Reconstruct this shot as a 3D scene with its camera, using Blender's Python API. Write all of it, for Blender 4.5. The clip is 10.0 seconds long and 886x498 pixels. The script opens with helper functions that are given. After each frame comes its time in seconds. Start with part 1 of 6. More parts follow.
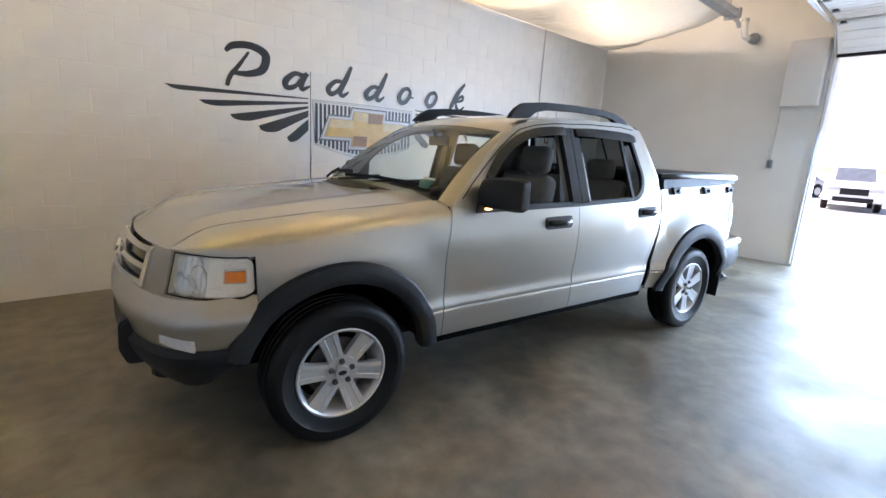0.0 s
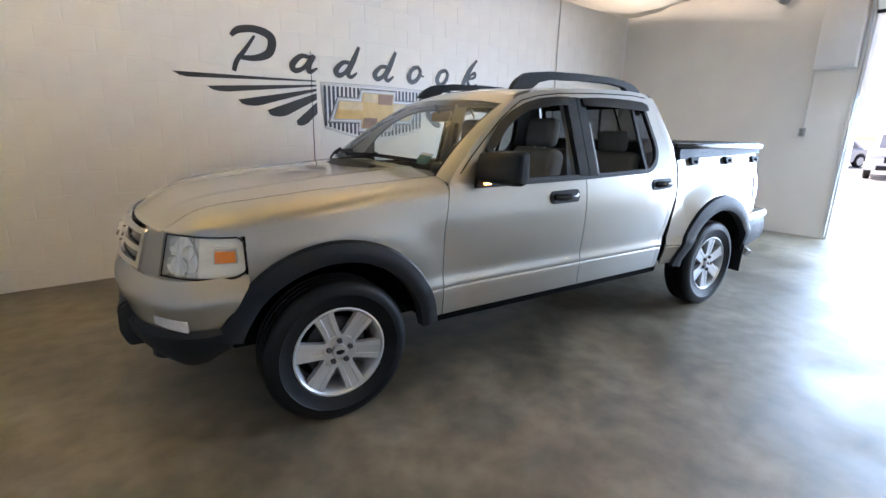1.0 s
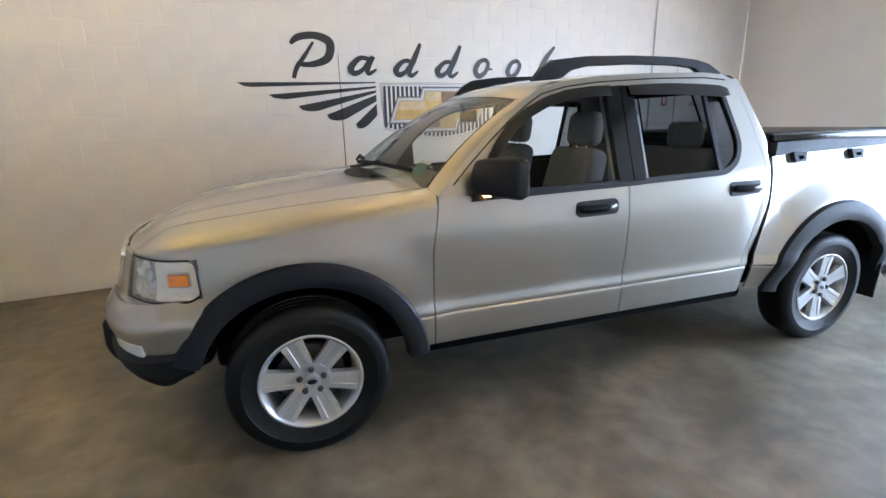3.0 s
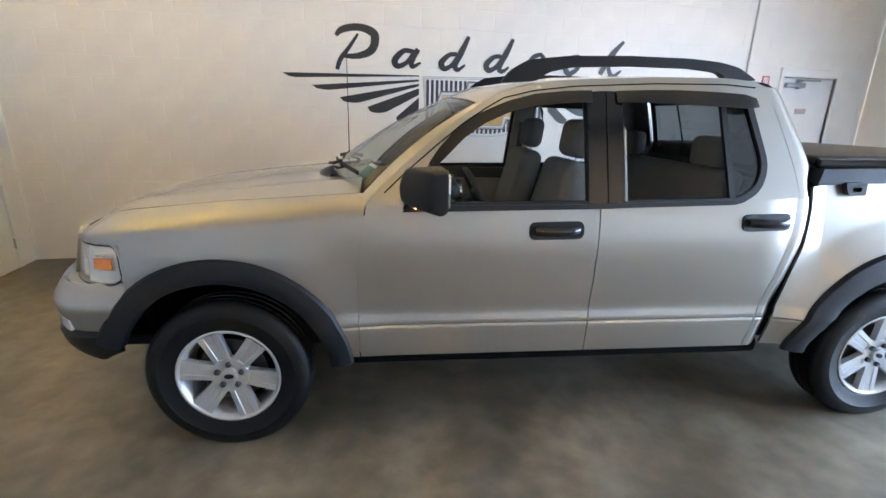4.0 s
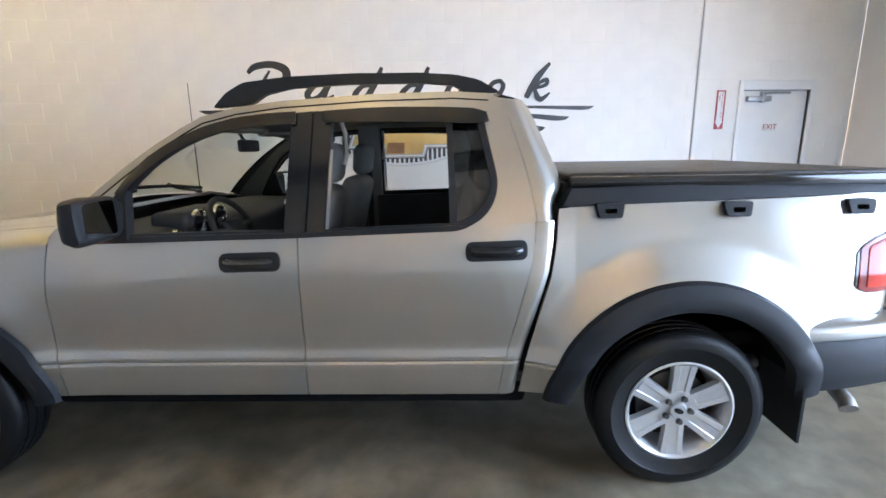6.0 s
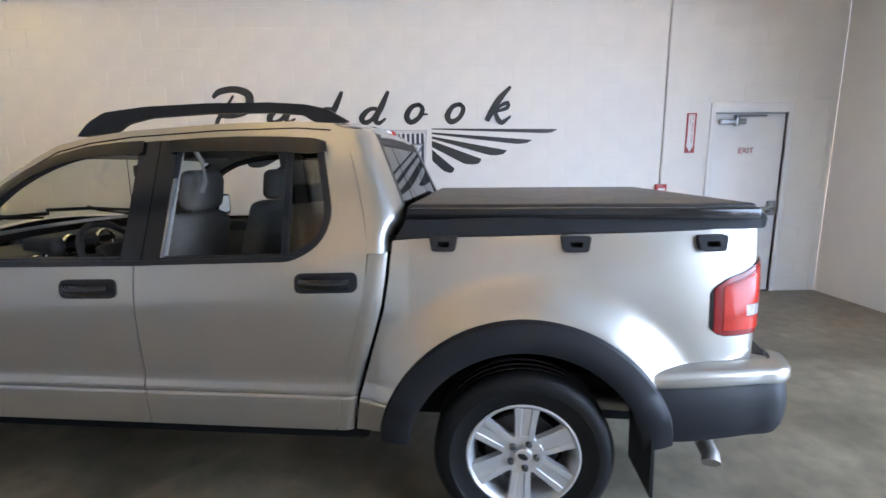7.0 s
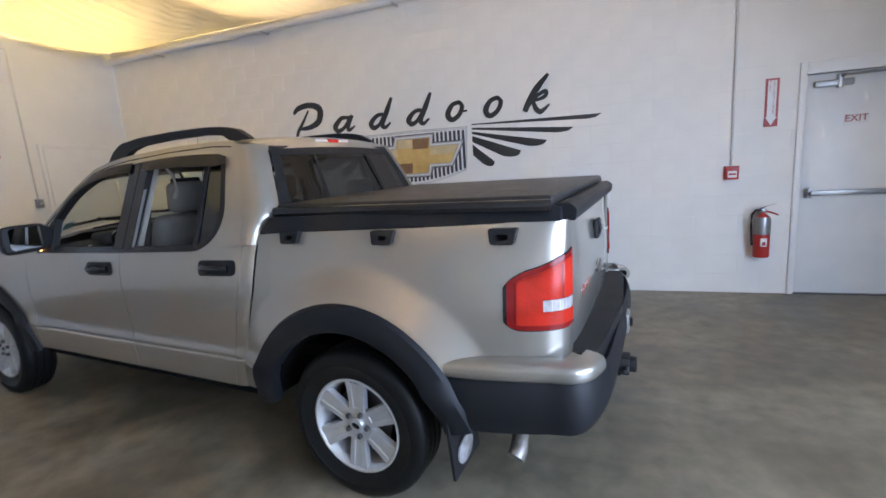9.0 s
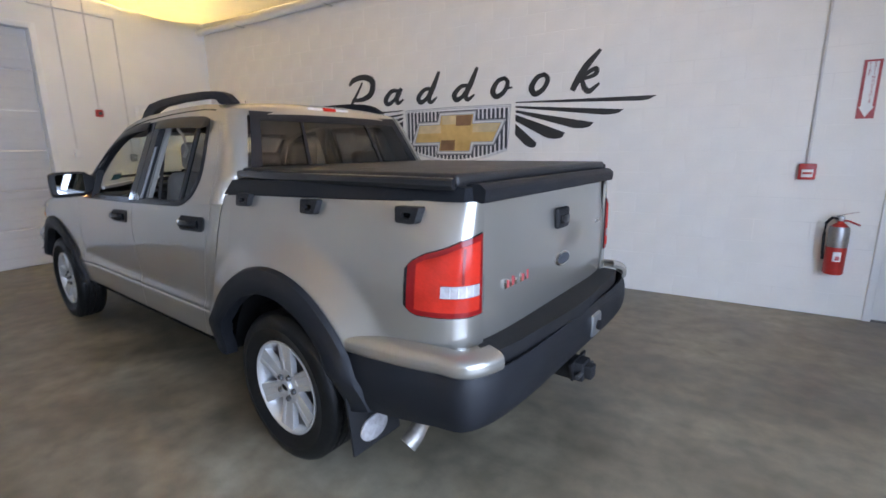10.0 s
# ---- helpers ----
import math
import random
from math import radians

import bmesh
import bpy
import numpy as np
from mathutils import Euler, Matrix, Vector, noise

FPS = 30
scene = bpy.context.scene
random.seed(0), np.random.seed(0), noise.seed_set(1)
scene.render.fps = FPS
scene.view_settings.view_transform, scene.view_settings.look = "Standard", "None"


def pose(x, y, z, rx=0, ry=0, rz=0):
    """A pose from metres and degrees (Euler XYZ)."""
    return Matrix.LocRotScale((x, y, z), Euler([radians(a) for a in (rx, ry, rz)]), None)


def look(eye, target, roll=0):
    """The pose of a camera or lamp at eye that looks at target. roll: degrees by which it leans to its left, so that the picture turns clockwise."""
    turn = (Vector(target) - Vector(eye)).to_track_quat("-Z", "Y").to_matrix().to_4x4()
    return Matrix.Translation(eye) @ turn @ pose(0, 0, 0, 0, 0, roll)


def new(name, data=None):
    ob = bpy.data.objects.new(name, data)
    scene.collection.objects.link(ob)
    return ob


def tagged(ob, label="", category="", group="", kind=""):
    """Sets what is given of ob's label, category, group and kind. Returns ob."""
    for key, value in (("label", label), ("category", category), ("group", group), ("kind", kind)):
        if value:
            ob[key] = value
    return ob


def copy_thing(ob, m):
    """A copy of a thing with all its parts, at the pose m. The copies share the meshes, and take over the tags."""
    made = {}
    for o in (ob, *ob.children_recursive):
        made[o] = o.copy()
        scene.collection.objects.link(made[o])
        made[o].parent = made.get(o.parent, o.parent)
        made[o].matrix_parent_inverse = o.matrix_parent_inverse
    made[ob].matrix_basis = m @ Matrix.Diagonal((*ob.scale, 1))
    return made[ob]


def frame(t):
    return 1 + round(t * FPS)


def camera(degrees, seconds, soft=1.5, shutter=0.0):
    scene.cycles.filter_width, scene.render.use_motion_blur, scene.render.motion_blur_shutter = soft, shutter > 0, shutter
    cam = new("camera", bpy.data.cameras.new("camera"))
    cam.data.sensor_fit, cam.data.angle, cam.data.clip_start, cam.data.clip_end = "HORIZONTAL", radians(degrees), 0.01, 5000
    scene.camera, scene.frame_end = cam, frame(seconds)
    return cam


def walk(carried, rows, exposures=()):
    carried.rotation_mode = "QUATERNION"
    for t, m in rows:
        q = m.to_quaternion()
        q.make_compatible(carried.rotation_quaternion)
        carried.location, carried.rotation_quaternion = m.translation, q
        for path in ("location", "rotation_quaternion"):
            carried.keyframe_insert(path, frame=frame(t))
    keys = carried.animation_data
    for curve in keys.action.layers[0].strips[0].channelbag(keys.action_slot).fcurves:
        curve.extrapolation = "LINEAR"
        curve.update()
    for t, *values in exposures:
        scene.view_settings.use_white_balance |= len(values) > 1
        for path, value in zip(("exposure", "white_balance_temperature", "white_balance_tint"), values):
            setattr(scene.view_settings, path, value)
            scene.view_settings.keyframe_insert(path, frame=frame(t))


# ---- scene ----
import collections
import itertools

cam = camera(88.0, 10.0, soft=1.5, shutter=0.3)
PATH = [
    (0, (-1.039, -1.908, 1.472), (0.260, -0.448, 1.047), 3.18),
    (0.5, (-0.963, -1.950, 1.475), (0.321, -0.471, 1.068), 1.58),
    (1, (-0.896, -1.967, 1.430), (0.310, -0.451, 0.932), 1.15),
    (1.5, (-0.743, -1.881, 1.449), (0.445, -0.329, 1.026), 2.56),
    (2, (-0.626, -1.808, 1.460), (0.493, -0.217, 0.993), 4.33),
    (2.2, (-0.574, -1.829, 1.486), (0.437, -0.174, 0.999), 3.54),
    (3.3, (0.025, -2.037, 1.483), (0.752, -0.254, 0.941), -1.49),
    (3.5, (0.199, -2.046, 1.444), (0.843, -0.254, 0.831), -0.11),
    (4, (0.570, -2.060, 1.536), (0.967, -0.181, 0.978), 1.24),
    (4.5, (0.894, -2.156, 1.536), (1.164, -0.246, 1.010), -0.45),
    (5, (1.365, -2.042, 1.467), (1.710, -0.132, 0.984), 2.91),
    (5.2, (1.520, -2.005, 1.476), (1.846, -0.097, 0.973), 2.86),
    (6.3, (2.384, -2.126, 1.502), (2.489, -0.171, 1.093), -0.80),
    (6.5, (2.549, -2.074, 1.509), (2.624, -0.118, 1.097), 0.12),
    (7, (2.948, -2.090, 1.535), (2.985, -0.122, 1.184), -0.62),
    (7.5, (3.341, -2.165, 1.539), (3.316, -0.208, 1.128), 0.08),
    (8, (3.694, -2.086, 1.520), (3.520, -0.129, 1.149), 2.73),
    (8.5, (4.067, -2.082, 1.514), (3.720, -0.137, 1.207), -1.16),
    (9, (4.389, -2.078, 1.521), (3.727, -0.225, 1.162), -4.02),
    (9.5, (4.688, -1.851, 1.492), (3.919, -0.062, 1.035), 0.92),
    (9.7, (4.779, -1.800, 1.497), (3.920, -0.042, 1.080), -0.94),
    (10, (4.988, -1.715, 1.469), (3.977, -0.043, 1.042), -0.64),
]
EXPOSURES = [(0.0, 1.29, 6800, 28), (2.0, 1.38, 6800, 28), (4.5, 1.66, 6760, 28), (5.0, 1.72, 6760, 28), (6.5, 1.45, 6800, 30), (7.5, 1.10, 6920, 31), (9.0, 0.88, 6960, 32), (10.0, 0.86, 7000, 33)]
walk(cam, [(t, look(eye, target, roll)) for t, eye, target, roll in PATH], EXPOSURES)

# ---- plan of the place, in metres ----
X_WEST, X_EAST, Y_NORTH, Y_SOUTH, Z_ROOF = -2.648, 7.60, 3.285, -7.0, 4.3
GATE_N, GATE_S, GATE_TOP = -0.305, -4.7, 3.03          # the open gate in the east wall
SHUT_N, SHUT_S, SHUT_TOP = 0.93, -3.5, 3.0           # the shut gate in the west wall

# ---- light ----
world = bpy.data.worlds.new("sky")
scene.world = world
world.use_nodes = True
wn = world.node_tree
sky = wn.nodes.new("ShaderNodeTexSky")
sky.sky_type = "NISHITA"
sky.sun_disc = False
sky.sun_elevation, sky.sun_rotation = radians(52), radians(7)
wn.links.new(sky.outputs[0], wn.nodes["Background"].inputs[0])
wn.nodes["Background"].inputs[1].default_value = 0.15

sun_data = bpy.data.lights.new("sun", "SUN")
sun_data.energy, sun_data.angle, sun_data.color = 5.0, radians(0.6), (1.0, 0.95, 0.88)
sun = new("sun", sun_data)
sun.matrix_world = look((0, 0, 0), (-0.62 * math.sin(radians(7)), -0.62 * math.cos(radians(7)), -0.79))


def area_light(name, centre, target, wide, high, watts, colour):
    data = bpy.data.lights.new(name, "AREA")
    data.shape, data.size, data.size_y = "RECTANGLE", wide, high
    data.energy, data.color = watts, colour
    ob = new(name, data)
    ob.matrix_world = look(centre, target)
    return ob


# daylight of the sky through the open gate
area_light("gate_daylight", (X_EAST + 0.3, (GATE_N + GATE_S) / 2, 1.55), (4.5, (GATE_N + GATE_S) / 2, -0.8), 4.3, 2.9, 290, (0.45, 0.73, 1.0))


# ---- materials ----
def surface(name, colour, rough=0.5, metal=0.0, vary=0.08, scale=6.0, fine=90.0, bump=0.0, bump_scale=60.0, coat=0.0, spec=0.5, second=None, rough_vary=0.08, obj_vary=0.0):
    """A plain surface with cloudy and fine variation of colour and gloss."""
    m = bpy.data.materials.new(name)
    m.use_nodes = True
    nt = m.node_tree
    b = nt.nodes["Principled BSDF"]
    co = nt.nodes.new("ShaderNodeTexCoord")
    big, small = nt.nodes.new("ShaderNodeTexNoise"), nt.nodes.new("ShaderNodeTexNoise")
    big.inputs["Scale"].default_value, big.inputs["Detail"].default_value = scale, 5
    small.inputs["Scale"].default_value, small.inputs["Detail"].default_value = fine, 3
    for n in (big, small):
        nt.links.new(co.outputs["Object"], n.inputs["Vector"])
    add = nt.nodes.new("ShaderNodeMath")
    add.operation = "MULTIPLY_ADD"
    add.inputs[1].default_value = 0.35
    nt.links.new(small.outputs["Fac"], add.inputs[0])
    nt.links.new(big.outputs["Fac"], add.inputs[2])
    mix = nt.nodes.new("ShaderNodeMix")
    mix.data_type = "RGBA"
    dark = second or tuple(c * (1 - vary) for c in colour)
    light = tuple(min(1.0, c * (1 + vary * 0.6)) for c in colour)
    mix.inputs["A"].default_value, mix.inputs["B"].default_value = (*dark, 1), (*light, 1)
    ramp = nt.nodes.new("ShaderNodeMapRange")
    ramp.inputs["From Min"].default_value, ramp.inputs["From Max"].default_value = 0.38, 1.0
    ramp.interpolation_type = "SMOOTHSTEP"
    nt.links.new(add.outputs[0], ramp.inputs["Value"])
    nt.links.new(ramp.outputs[0], mix.inputs["Factor"])
    out = mix.outputs["Result"]
    if obj_vary:
        info, hsv, rng = nt.nodes.new("ShaderNodeObjectInfo"), nt.nodes.new("ShaderNodeHueSaturation"), nt.nodes.new("ShaderNodeMapRange")
        rng.inputs["To Min"].default_value, rng.inputs["To Max"].default_value = 1 - obj_vary, 1 + obj_vary * 0.3
        nt.links.new(info.outputs["Random"], rng.inputs["Value"])
        nt.links.new(rng.outputs[0], hsv.inputs["Value"])
        nt.links.new(out, hsv.inputs["Color"])
        out = hsv.outputs["Color"]
    nt.links.new(out, b.inputs["Base Color"])
    if rough - rough_vary < 0.30 < rough + rough_vary:
        rough = 0.30 + rough_vary if rough >= 0.29 else max(0.05, 0.25 - rough_vary)
    rr = nt.nodes.new("ShaderNodeMapRange")
    rr.inputs["To Min"].default_value, rr.inputs["To Max"].default_value = max(0.02, rough - rough_vary), min(1, rough + rough_vary)
    nt.links.new(big.outputs["Fac"], rr.inputs["Value"])
    nt.links.new(rr.outputs[0], b.inputs["Roughness"])
    b.inputs["Metallic"].default_value = metal
    b.inputs["Specular IOR Level"].default_value = spec
    b.inputs["Coat Weight"].default_value = coat
    b.inputs["Coat Roughness"].default_value = 0.03
    b.inputs["Coat IOR"].default_value = 1.7
    if bump:
        bn, bu = nt.nodes.new("ShaderNodeTexNoise"), nt.nodes.new("ShaderNodeBump")
        bn.inputs["Scale"].default_value, bn.inputs["Detail"].default_value = bump_scale, 4
        nt.links.new(co.outputs["Object"], bn.inputs["Vector"])
        bu.inputs["Strength"].default_value, bu.inputs["Distance"].default_value = bump, 0.01
        nt.links.new(bn.outputs["Fac"], bu.inputs["Height"])
        nt.links.new(bu.outputs[0], b.inputs["Normal"])
    return m


def glass(name, tint, gloss_ior=1.5):
    """A thin pane: clear tinted see-through, with the gloss of its face."""
    m = bpy.data.materials.new(name)
    m.use_nodes = True
    nt = m.node_tree
    nt.nodes.remove(nt.nodes["Principled BSDF"])
    tr, gl, mx, fr = (nt.nodes.new("ShaderNode" + k) for k in ("BsdfTransparent", "BsdfGlossy", "MixShader", "LayerWeight"))
    fr.inputs["Blend"].default_value = 0.5
    power, rise = nt.nodes.new("ShaderNodeMath"), nt.nodes.new("ShaderNodeMath")
    power.operation, rise.operation = "POWER", "MULTIPLY_ADD"
    power.inputs[1].default_value = 5.0
    rise.inputs[1].default_value, rise.inputs[2].default_value = 0.85, ((gloss_ior - 1) / (gloss_ior + 1)) ** 2 * 1.6
    nt.links.new(fr.outputs["Facing"], power.inputs[0])
    nt.links.new(power.outputs[0], rise.inputs[0])
    tr.inputs[0].default_value = (*tint, 1)
    gl.inputs["Roughness"].default_value = 0.02
    nt.links.new(rise.outputs[0], mx.inputs[0])
    nt.links.new(tr.outputs[0], mx.inputs[1])
    nt.links.new(gl.outputs[0], mx.inputs[2])
    nt.links.new(mx.outputs[0], nt.nodes["Material Output"].inputs[0])
    return m


def glow(name, colour, strength):
    m = bpy.data.materials.new(name)
    m.use_nodes = True
    b = m.node_tree.nodes["Principled BSDF"]
    b.inputs["Base Color"].default_value = (*colour, 1)
    b.inputs["Emission Color"].default_value = (*colour, 1)
    b.inputs["Emission Strength"].default_value = strength
    return m


def cloth(name, colour):
    """Thin white cloth that lets some of the lamps above it through."""
    m = surface(name, colour, rough=0.9, vary=0.05, scale=2.0, fine=40, bump=0.15, bump_scale=9)
    nt = m.node_tree
    tl, mx = nt.nodes.new("ShaderNodeBsdfTranslucent"), nt.nodes.new("ShaderNodeMixShader")
    tl.inputs[0].default_value = (*colour, 1)
    mx.inputs[0].default_value = 0.38
    nt.links.new(nt.nodes["Principled BSDF"].outputs[0], mx.inputs[1])
    nt.links.new(tl.outputs[0], mx.inputs[2])
    nt.links.new(mx.outputs[0], nt.nodes["Material Output"].inputs[0])
    return m


def concrete_floor(name):
    """Worn sealed concrete: broad mottling, tyre-worn clouds, fine speckle and uneven gloss."""
    m = surface(name, (0.150, 0.130, 0.098), 0.48, spec=1.0)
    nt = m.node_tree
    b = nt.nodes["Principled BSDF"]
    co = nt.nodes.new("ShaderNodeTexCoord")
    last = None
    for scale, detail, lo, hi, dark, light in ((0.45, 2, 0.30, 0.72, (0.132, 0.104, 0.064, 1), (0.240, 0.205, 0.150, 1)), (1.7, 5, 0.33, 0.66, (0.64, 0.625, 0.59, 1), (1.24, 1.24, 1.24, 1)), (7.0, 6, 0.32, 0.70, (0.70, 0.69, 0.67, 1), (1.20, 1.20, 1.20, 1)), (160.0, 2, 0.1, 0.9, (0.86, 0.86, 0.86, 1), (1.1, 1.1, 1.1, 1))):
        no, mp, mx = nt.nodes.new("ShaderNodeTexNoise"), nt.nodes.new("ShaderNodeMapRange"), nt.nodes.new("ShaderNodeMix")
        no.inputs["Scale"].default_value, no.inputs["Detail"].default_value, no.inputs["Distortion"].default_value = scale, detail, 0.15
        nt.links.new(co.outputs["Object"], no.inputs["Vector"])
        mp.inputs["From Min"].default_value, mp.inputs["From Max"].default_value = lo, hi
        nt.links.new(no.outputs["Fac"], mp.inputs["Value"])
        mx.data_type = "RGBA"
        mx.inputs["A"].default_value, mx.inputs["B"].default_value = dark, light
        nt.links.new(mp.outputs[0], mx.inputs["Factor"])
        if last is None:
            last = mx.outputs["Result"]
        else:
            mul = nt.nodes.new("ShaderNodeMix")
            mul.data_type, mul.blend_type = "RGBA", "MULTIPLY"
            mul.inputs["Factor"].default_value = 1.0
            nt.links.new(last, mul.inputs["A"])
            nt.links.new(mx.outputs["Result"], mul.inputs["B"])
            last = mul.outputs["Result"]
    nt.links.new(last, b.inputs["Base Color"])
    no, mp = nt.nodes.new("ShaderNodeTexNoise"), nt.nodes.new("ShaderNodeMapRange")
    no.inputs["Scale"].default_value, no.inputs["Detail"].default_value = 1.7, 7
    nt.links.new(co.outputs["Object"], no.inputs["Vector"])
    mp.inputs["From Min"].default_value, mp.inputs["From Max"].default_value = 0.3, 0.7
    mp.inputs["To Min"].default_value, mp.inputs["To Max"].default_value = 0.36, 0.58
    nt.links.new(no.outputs["Fac"], mp.inputs["Value"])
    nt.links.new(mp.outputs[0], b.inputs["Roughness"])
    bn, bu = nt.nodes.new("ShaderNodeTexNoise"), nt.nodes.new("ShaderNodeBump")
    bn.inputs["Scale"].default_value, bn.inputs["Detail"].default_value = 28.0, 9
    nt.links.new(co.outputs["Object"], bn.inputs["Vector"])
    bu.inputs["Strength"].default_value, bu.inputs["Distance"].default_value = 0.12, 0.006
    nt.links.new(bn.outputs["Fac"], bu.inputs["Height"])
    nt.links.new(bu.outputs[0], b.inputs["Normal"])
    return m


BLOCK = surface("painted_block", (0.80, 0.78, 0.74), 0.45, vary=0.05, scale=3, fine=70, bump=0.18, bump_scale=120, obj_vary=0.005)
WALL = surface("painted_wall", (0.80, 0.79, 0.76), 0.5, vary=0.05, scale=1.5, fine=60, bump=0.1, bump_scale=80)
MORTAR = surface("painted_mortar", (0.80, 0.78, 0.74), 0.6, vary=0.08, scale=5)
FLOOR = concrete_floor("sealed_concrete")
YARD = surface("yard_concrete", (0.42, 0.41, 0.39), 0.8, vary=0.2, scale=0.5, fine=8, bump=0.2)
GATE_GREY = surface("grey_white_gate_enamel", (0.56, 0.56, 0.56), 0.45, vary=0.05, scale=3)
PAINT_WHITE = surface("white_enamel", (0.80, 0.80, 0.79), 0.35, vary=0.04, scale=4)
STEEL = surface("galvanised_steel", (0.55, 0.56, 0.57), 0.38, metal=0.9, vary=0.2, scale=12, fine=60)
EXHAUST = surface("weathered_exhaust_steel", (0.36, 0.33, 0.30), 0.48, metal=0.8, vary=0.3, scale=14, fine=70)
DARK_STEEL = surface("dark_steel", (0.10, 0.10, 0.10), 0.45, metal=0.6, vary=0.2, scale=12)
GREY_METAL = surface("brushed_metal", (0.36, 0.37, 0.38), 0.35, metal=0.85, vary=0.12, scale=20)
CONDUIT = surface("painted_conduit", (0.66, 0.65, 0.63), 0.5, vary=0.1, scale=8)
CEILING = surface("roof_deck", (0.62, 0.62, 0.60), 0.8, vary=0.1, scale=2)
FABRIC = cloth("ceiling_cloth", (0.86, 0.84, 0.78))
DECAL = surface("black_vinyl_decal", (0.035, 0.034, 0.033), 0.42, vary=0.15, scale=5)
DECAL_GREY = surface("grey_vinyl_decal", (0.42, 0.42, 0.43), 0.35, vary=0.15, scale=4)
DECAL_WHITE = surface("white_vinyl_decal", (0.75, 0.75, 0.74), 0.4, vary=0.05, scale=4)
DECAL_NAVY = surface("dark_vinyl_decal", (0.045, 0.05, 0.06), 0.4, vary=0.2, scale=4)
DECAL_GOLD = surface("gold_vinyl_decal", (0.62, 0.42, 0.16), 0.38, vary=0.35, scale=2.2, fine=14, second=(0.46, 0.27, 0.08))
DECAL_PALE = surface("pale_gold_vinyl_decal", (0.74, 0.58, 0.33), 0.38, vary=0.3, scale=2.5, fine=14)
DECAL_BRONZE = surface("bronze_vinyl_decal", (0.30, 0.15, 0.07), 0.38, vary=0.3, scale=4, fine=14)
RED = surface("red_enamel", (0.50, 0.03, 0.025), 0.35, vary=0.15, scale=8)
RED_SIGN = surface("red_print", (0.45, 0.07, 0.07), 0.5, vary=0.1, scale=8)
SILVER = surface("silver_paint", (0.37, 0.352, 0.316), 0.34, metal=0.74, vary=0.03, scale=2, fine=900, coat=1.0, rough_vary=0.012)
TRIM_BLACK = surface("black_grained_plastic", (0.012, 0.012, 0.013), 0.55, spec=0.35, vary=0.2, scale=9, fine=160, bump=0.25, bump_scale=260)
FLARE_GREY = surface("dark_grey_plastic", (0.011, 0.012, 0.0145), 0.5, spec=0.28, vary=0.18, scale=7, fine=150, bump=0.2, bump_scale=300)
GLOSS_BLACK = surface("gloss_black", (0.012, 0.012, 0.013), 0.12, vary=0.1, scale=9, rough_vary=0.04)
RUBBER = surface("tyre_rubber", (0.007, 0.007, 0.007), 0.42, spec=0.25, vary=0.25, scale=14, fine=120, bump=0.2, bump_scale=180)
ALLOY = surface("cast_alloy", (0.54, 0.54, 0.54), 0.36, metal=0.5, vary=0.08, scale=15, rough_vary=0.06)
CHROME = surface("chrome", (0.80, 0.80, 0.80), 0.07, metal=1.0, vary=0.04, scale=9, rough_vary=0.03)
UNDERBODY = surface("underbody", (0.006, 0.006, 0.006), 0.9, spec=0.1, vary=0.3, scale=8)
VINYL = surface("black_tonneau_vinyl", (0.015, 0.015, 0.016), 0.40, vary=0.2, scale=5, fine=220, bump=0.2, bump_scale=420)
SEAT = surface("grey_seat_cloth", (0.22, 0.208, 0.19), 0.9, vary=0.12, scale=9, fine=60, bump=0.15, bump_scale=90)
CABIN = surface("charcoal_cabin_plastic", (0.045, 0.044, 0.043), 0.6, vary=0.2, scale=8)
CABIN_TAN = surface("pale_cabin_lining", (0.30, 0.28, 0.25), 0.85, vary=0.1, scale=6)
CLEAR = glass("clear_glass", (0.96, 0.97, 0.96))
SCREEN = glass("windscreen_glass", (0.78, 0.84, 0.80))
PRIVACY = glass("privacy_glass", (0.46, 0.46, 0.44))
DARK_GLASS = glass("dark_rear_glass", (0.15, 0.16, 0.16))
LENS = glass("clear_lens", (0.93, 0.93, 0.92), 1.35)
LAMP_RED = surface("red_lens", (0.58, 0.030, 0.016), 0.12, vary=0.25, scale=10, fine=120, rough_vary=0.04, spec=0.25)
LAMP_DARK = surface("deep_red_lens", (0.26, 0.010, 0.010), 0.14, vary=0.2, scale=12, rough_vary=0.04, spec=0.35)
LAMP_CLEAR = surface("frosted_clear_lens", (0.42, 0.40, 0.40), 0.12, vary=0.3, scale=30, fine=200, rough_vary=0.04, coat=0.6)
LAMP_AMBER = surface("amber_lens", (0.80, 0.24, 0.03), 0.18, vary=0.15, scale=10, rough_vary=0.04, coat=0.4)
LAMP_WHITE = surface("white_lens", (0.66, 0.66, 0.66), 0.12, vary=0.12, scale=40, rough_vary=0.04, coat=0.5)
LAMP_RIB = surface("white_ribbed_reflector", (0.92, 0.92, 0.90), 0.35, vary=0.04, scale=20, spec=0.8)
REFLECTOR = surface("lamp_reflector", (0.95, 0.95, 0.93), 0.16, metal=0.3, vary=0.08, scale=20)
MIRROR = surface("mirror_glass", (0.85, 0.86, 0.87), 0.02, metal=1.0, vary=0.01, scale=4, rough_vary=0.01)


# ---- mesh helpers ----
def link_mesh(name, bm, mat, smooth=40):
    me = bpy.data.meshes.new(name)
    bm.normal_update()
    bm.to_mesh(me)
    bm.free()
    me.materials.append(mat)
    if smooth:
        me.shade_smooth()
        me.set_sharp_from_angle(angle=radians(smooth))
    return new(name, me)


def part(name, bm, mat, parent, label="", smooth=40):
    """One mesh object under a thing or under a part."""
    ob = link_mesh(name, bm, mat, smooth)
    ob.parent = parent
    if label:
        ob["label"] = label
    return ob


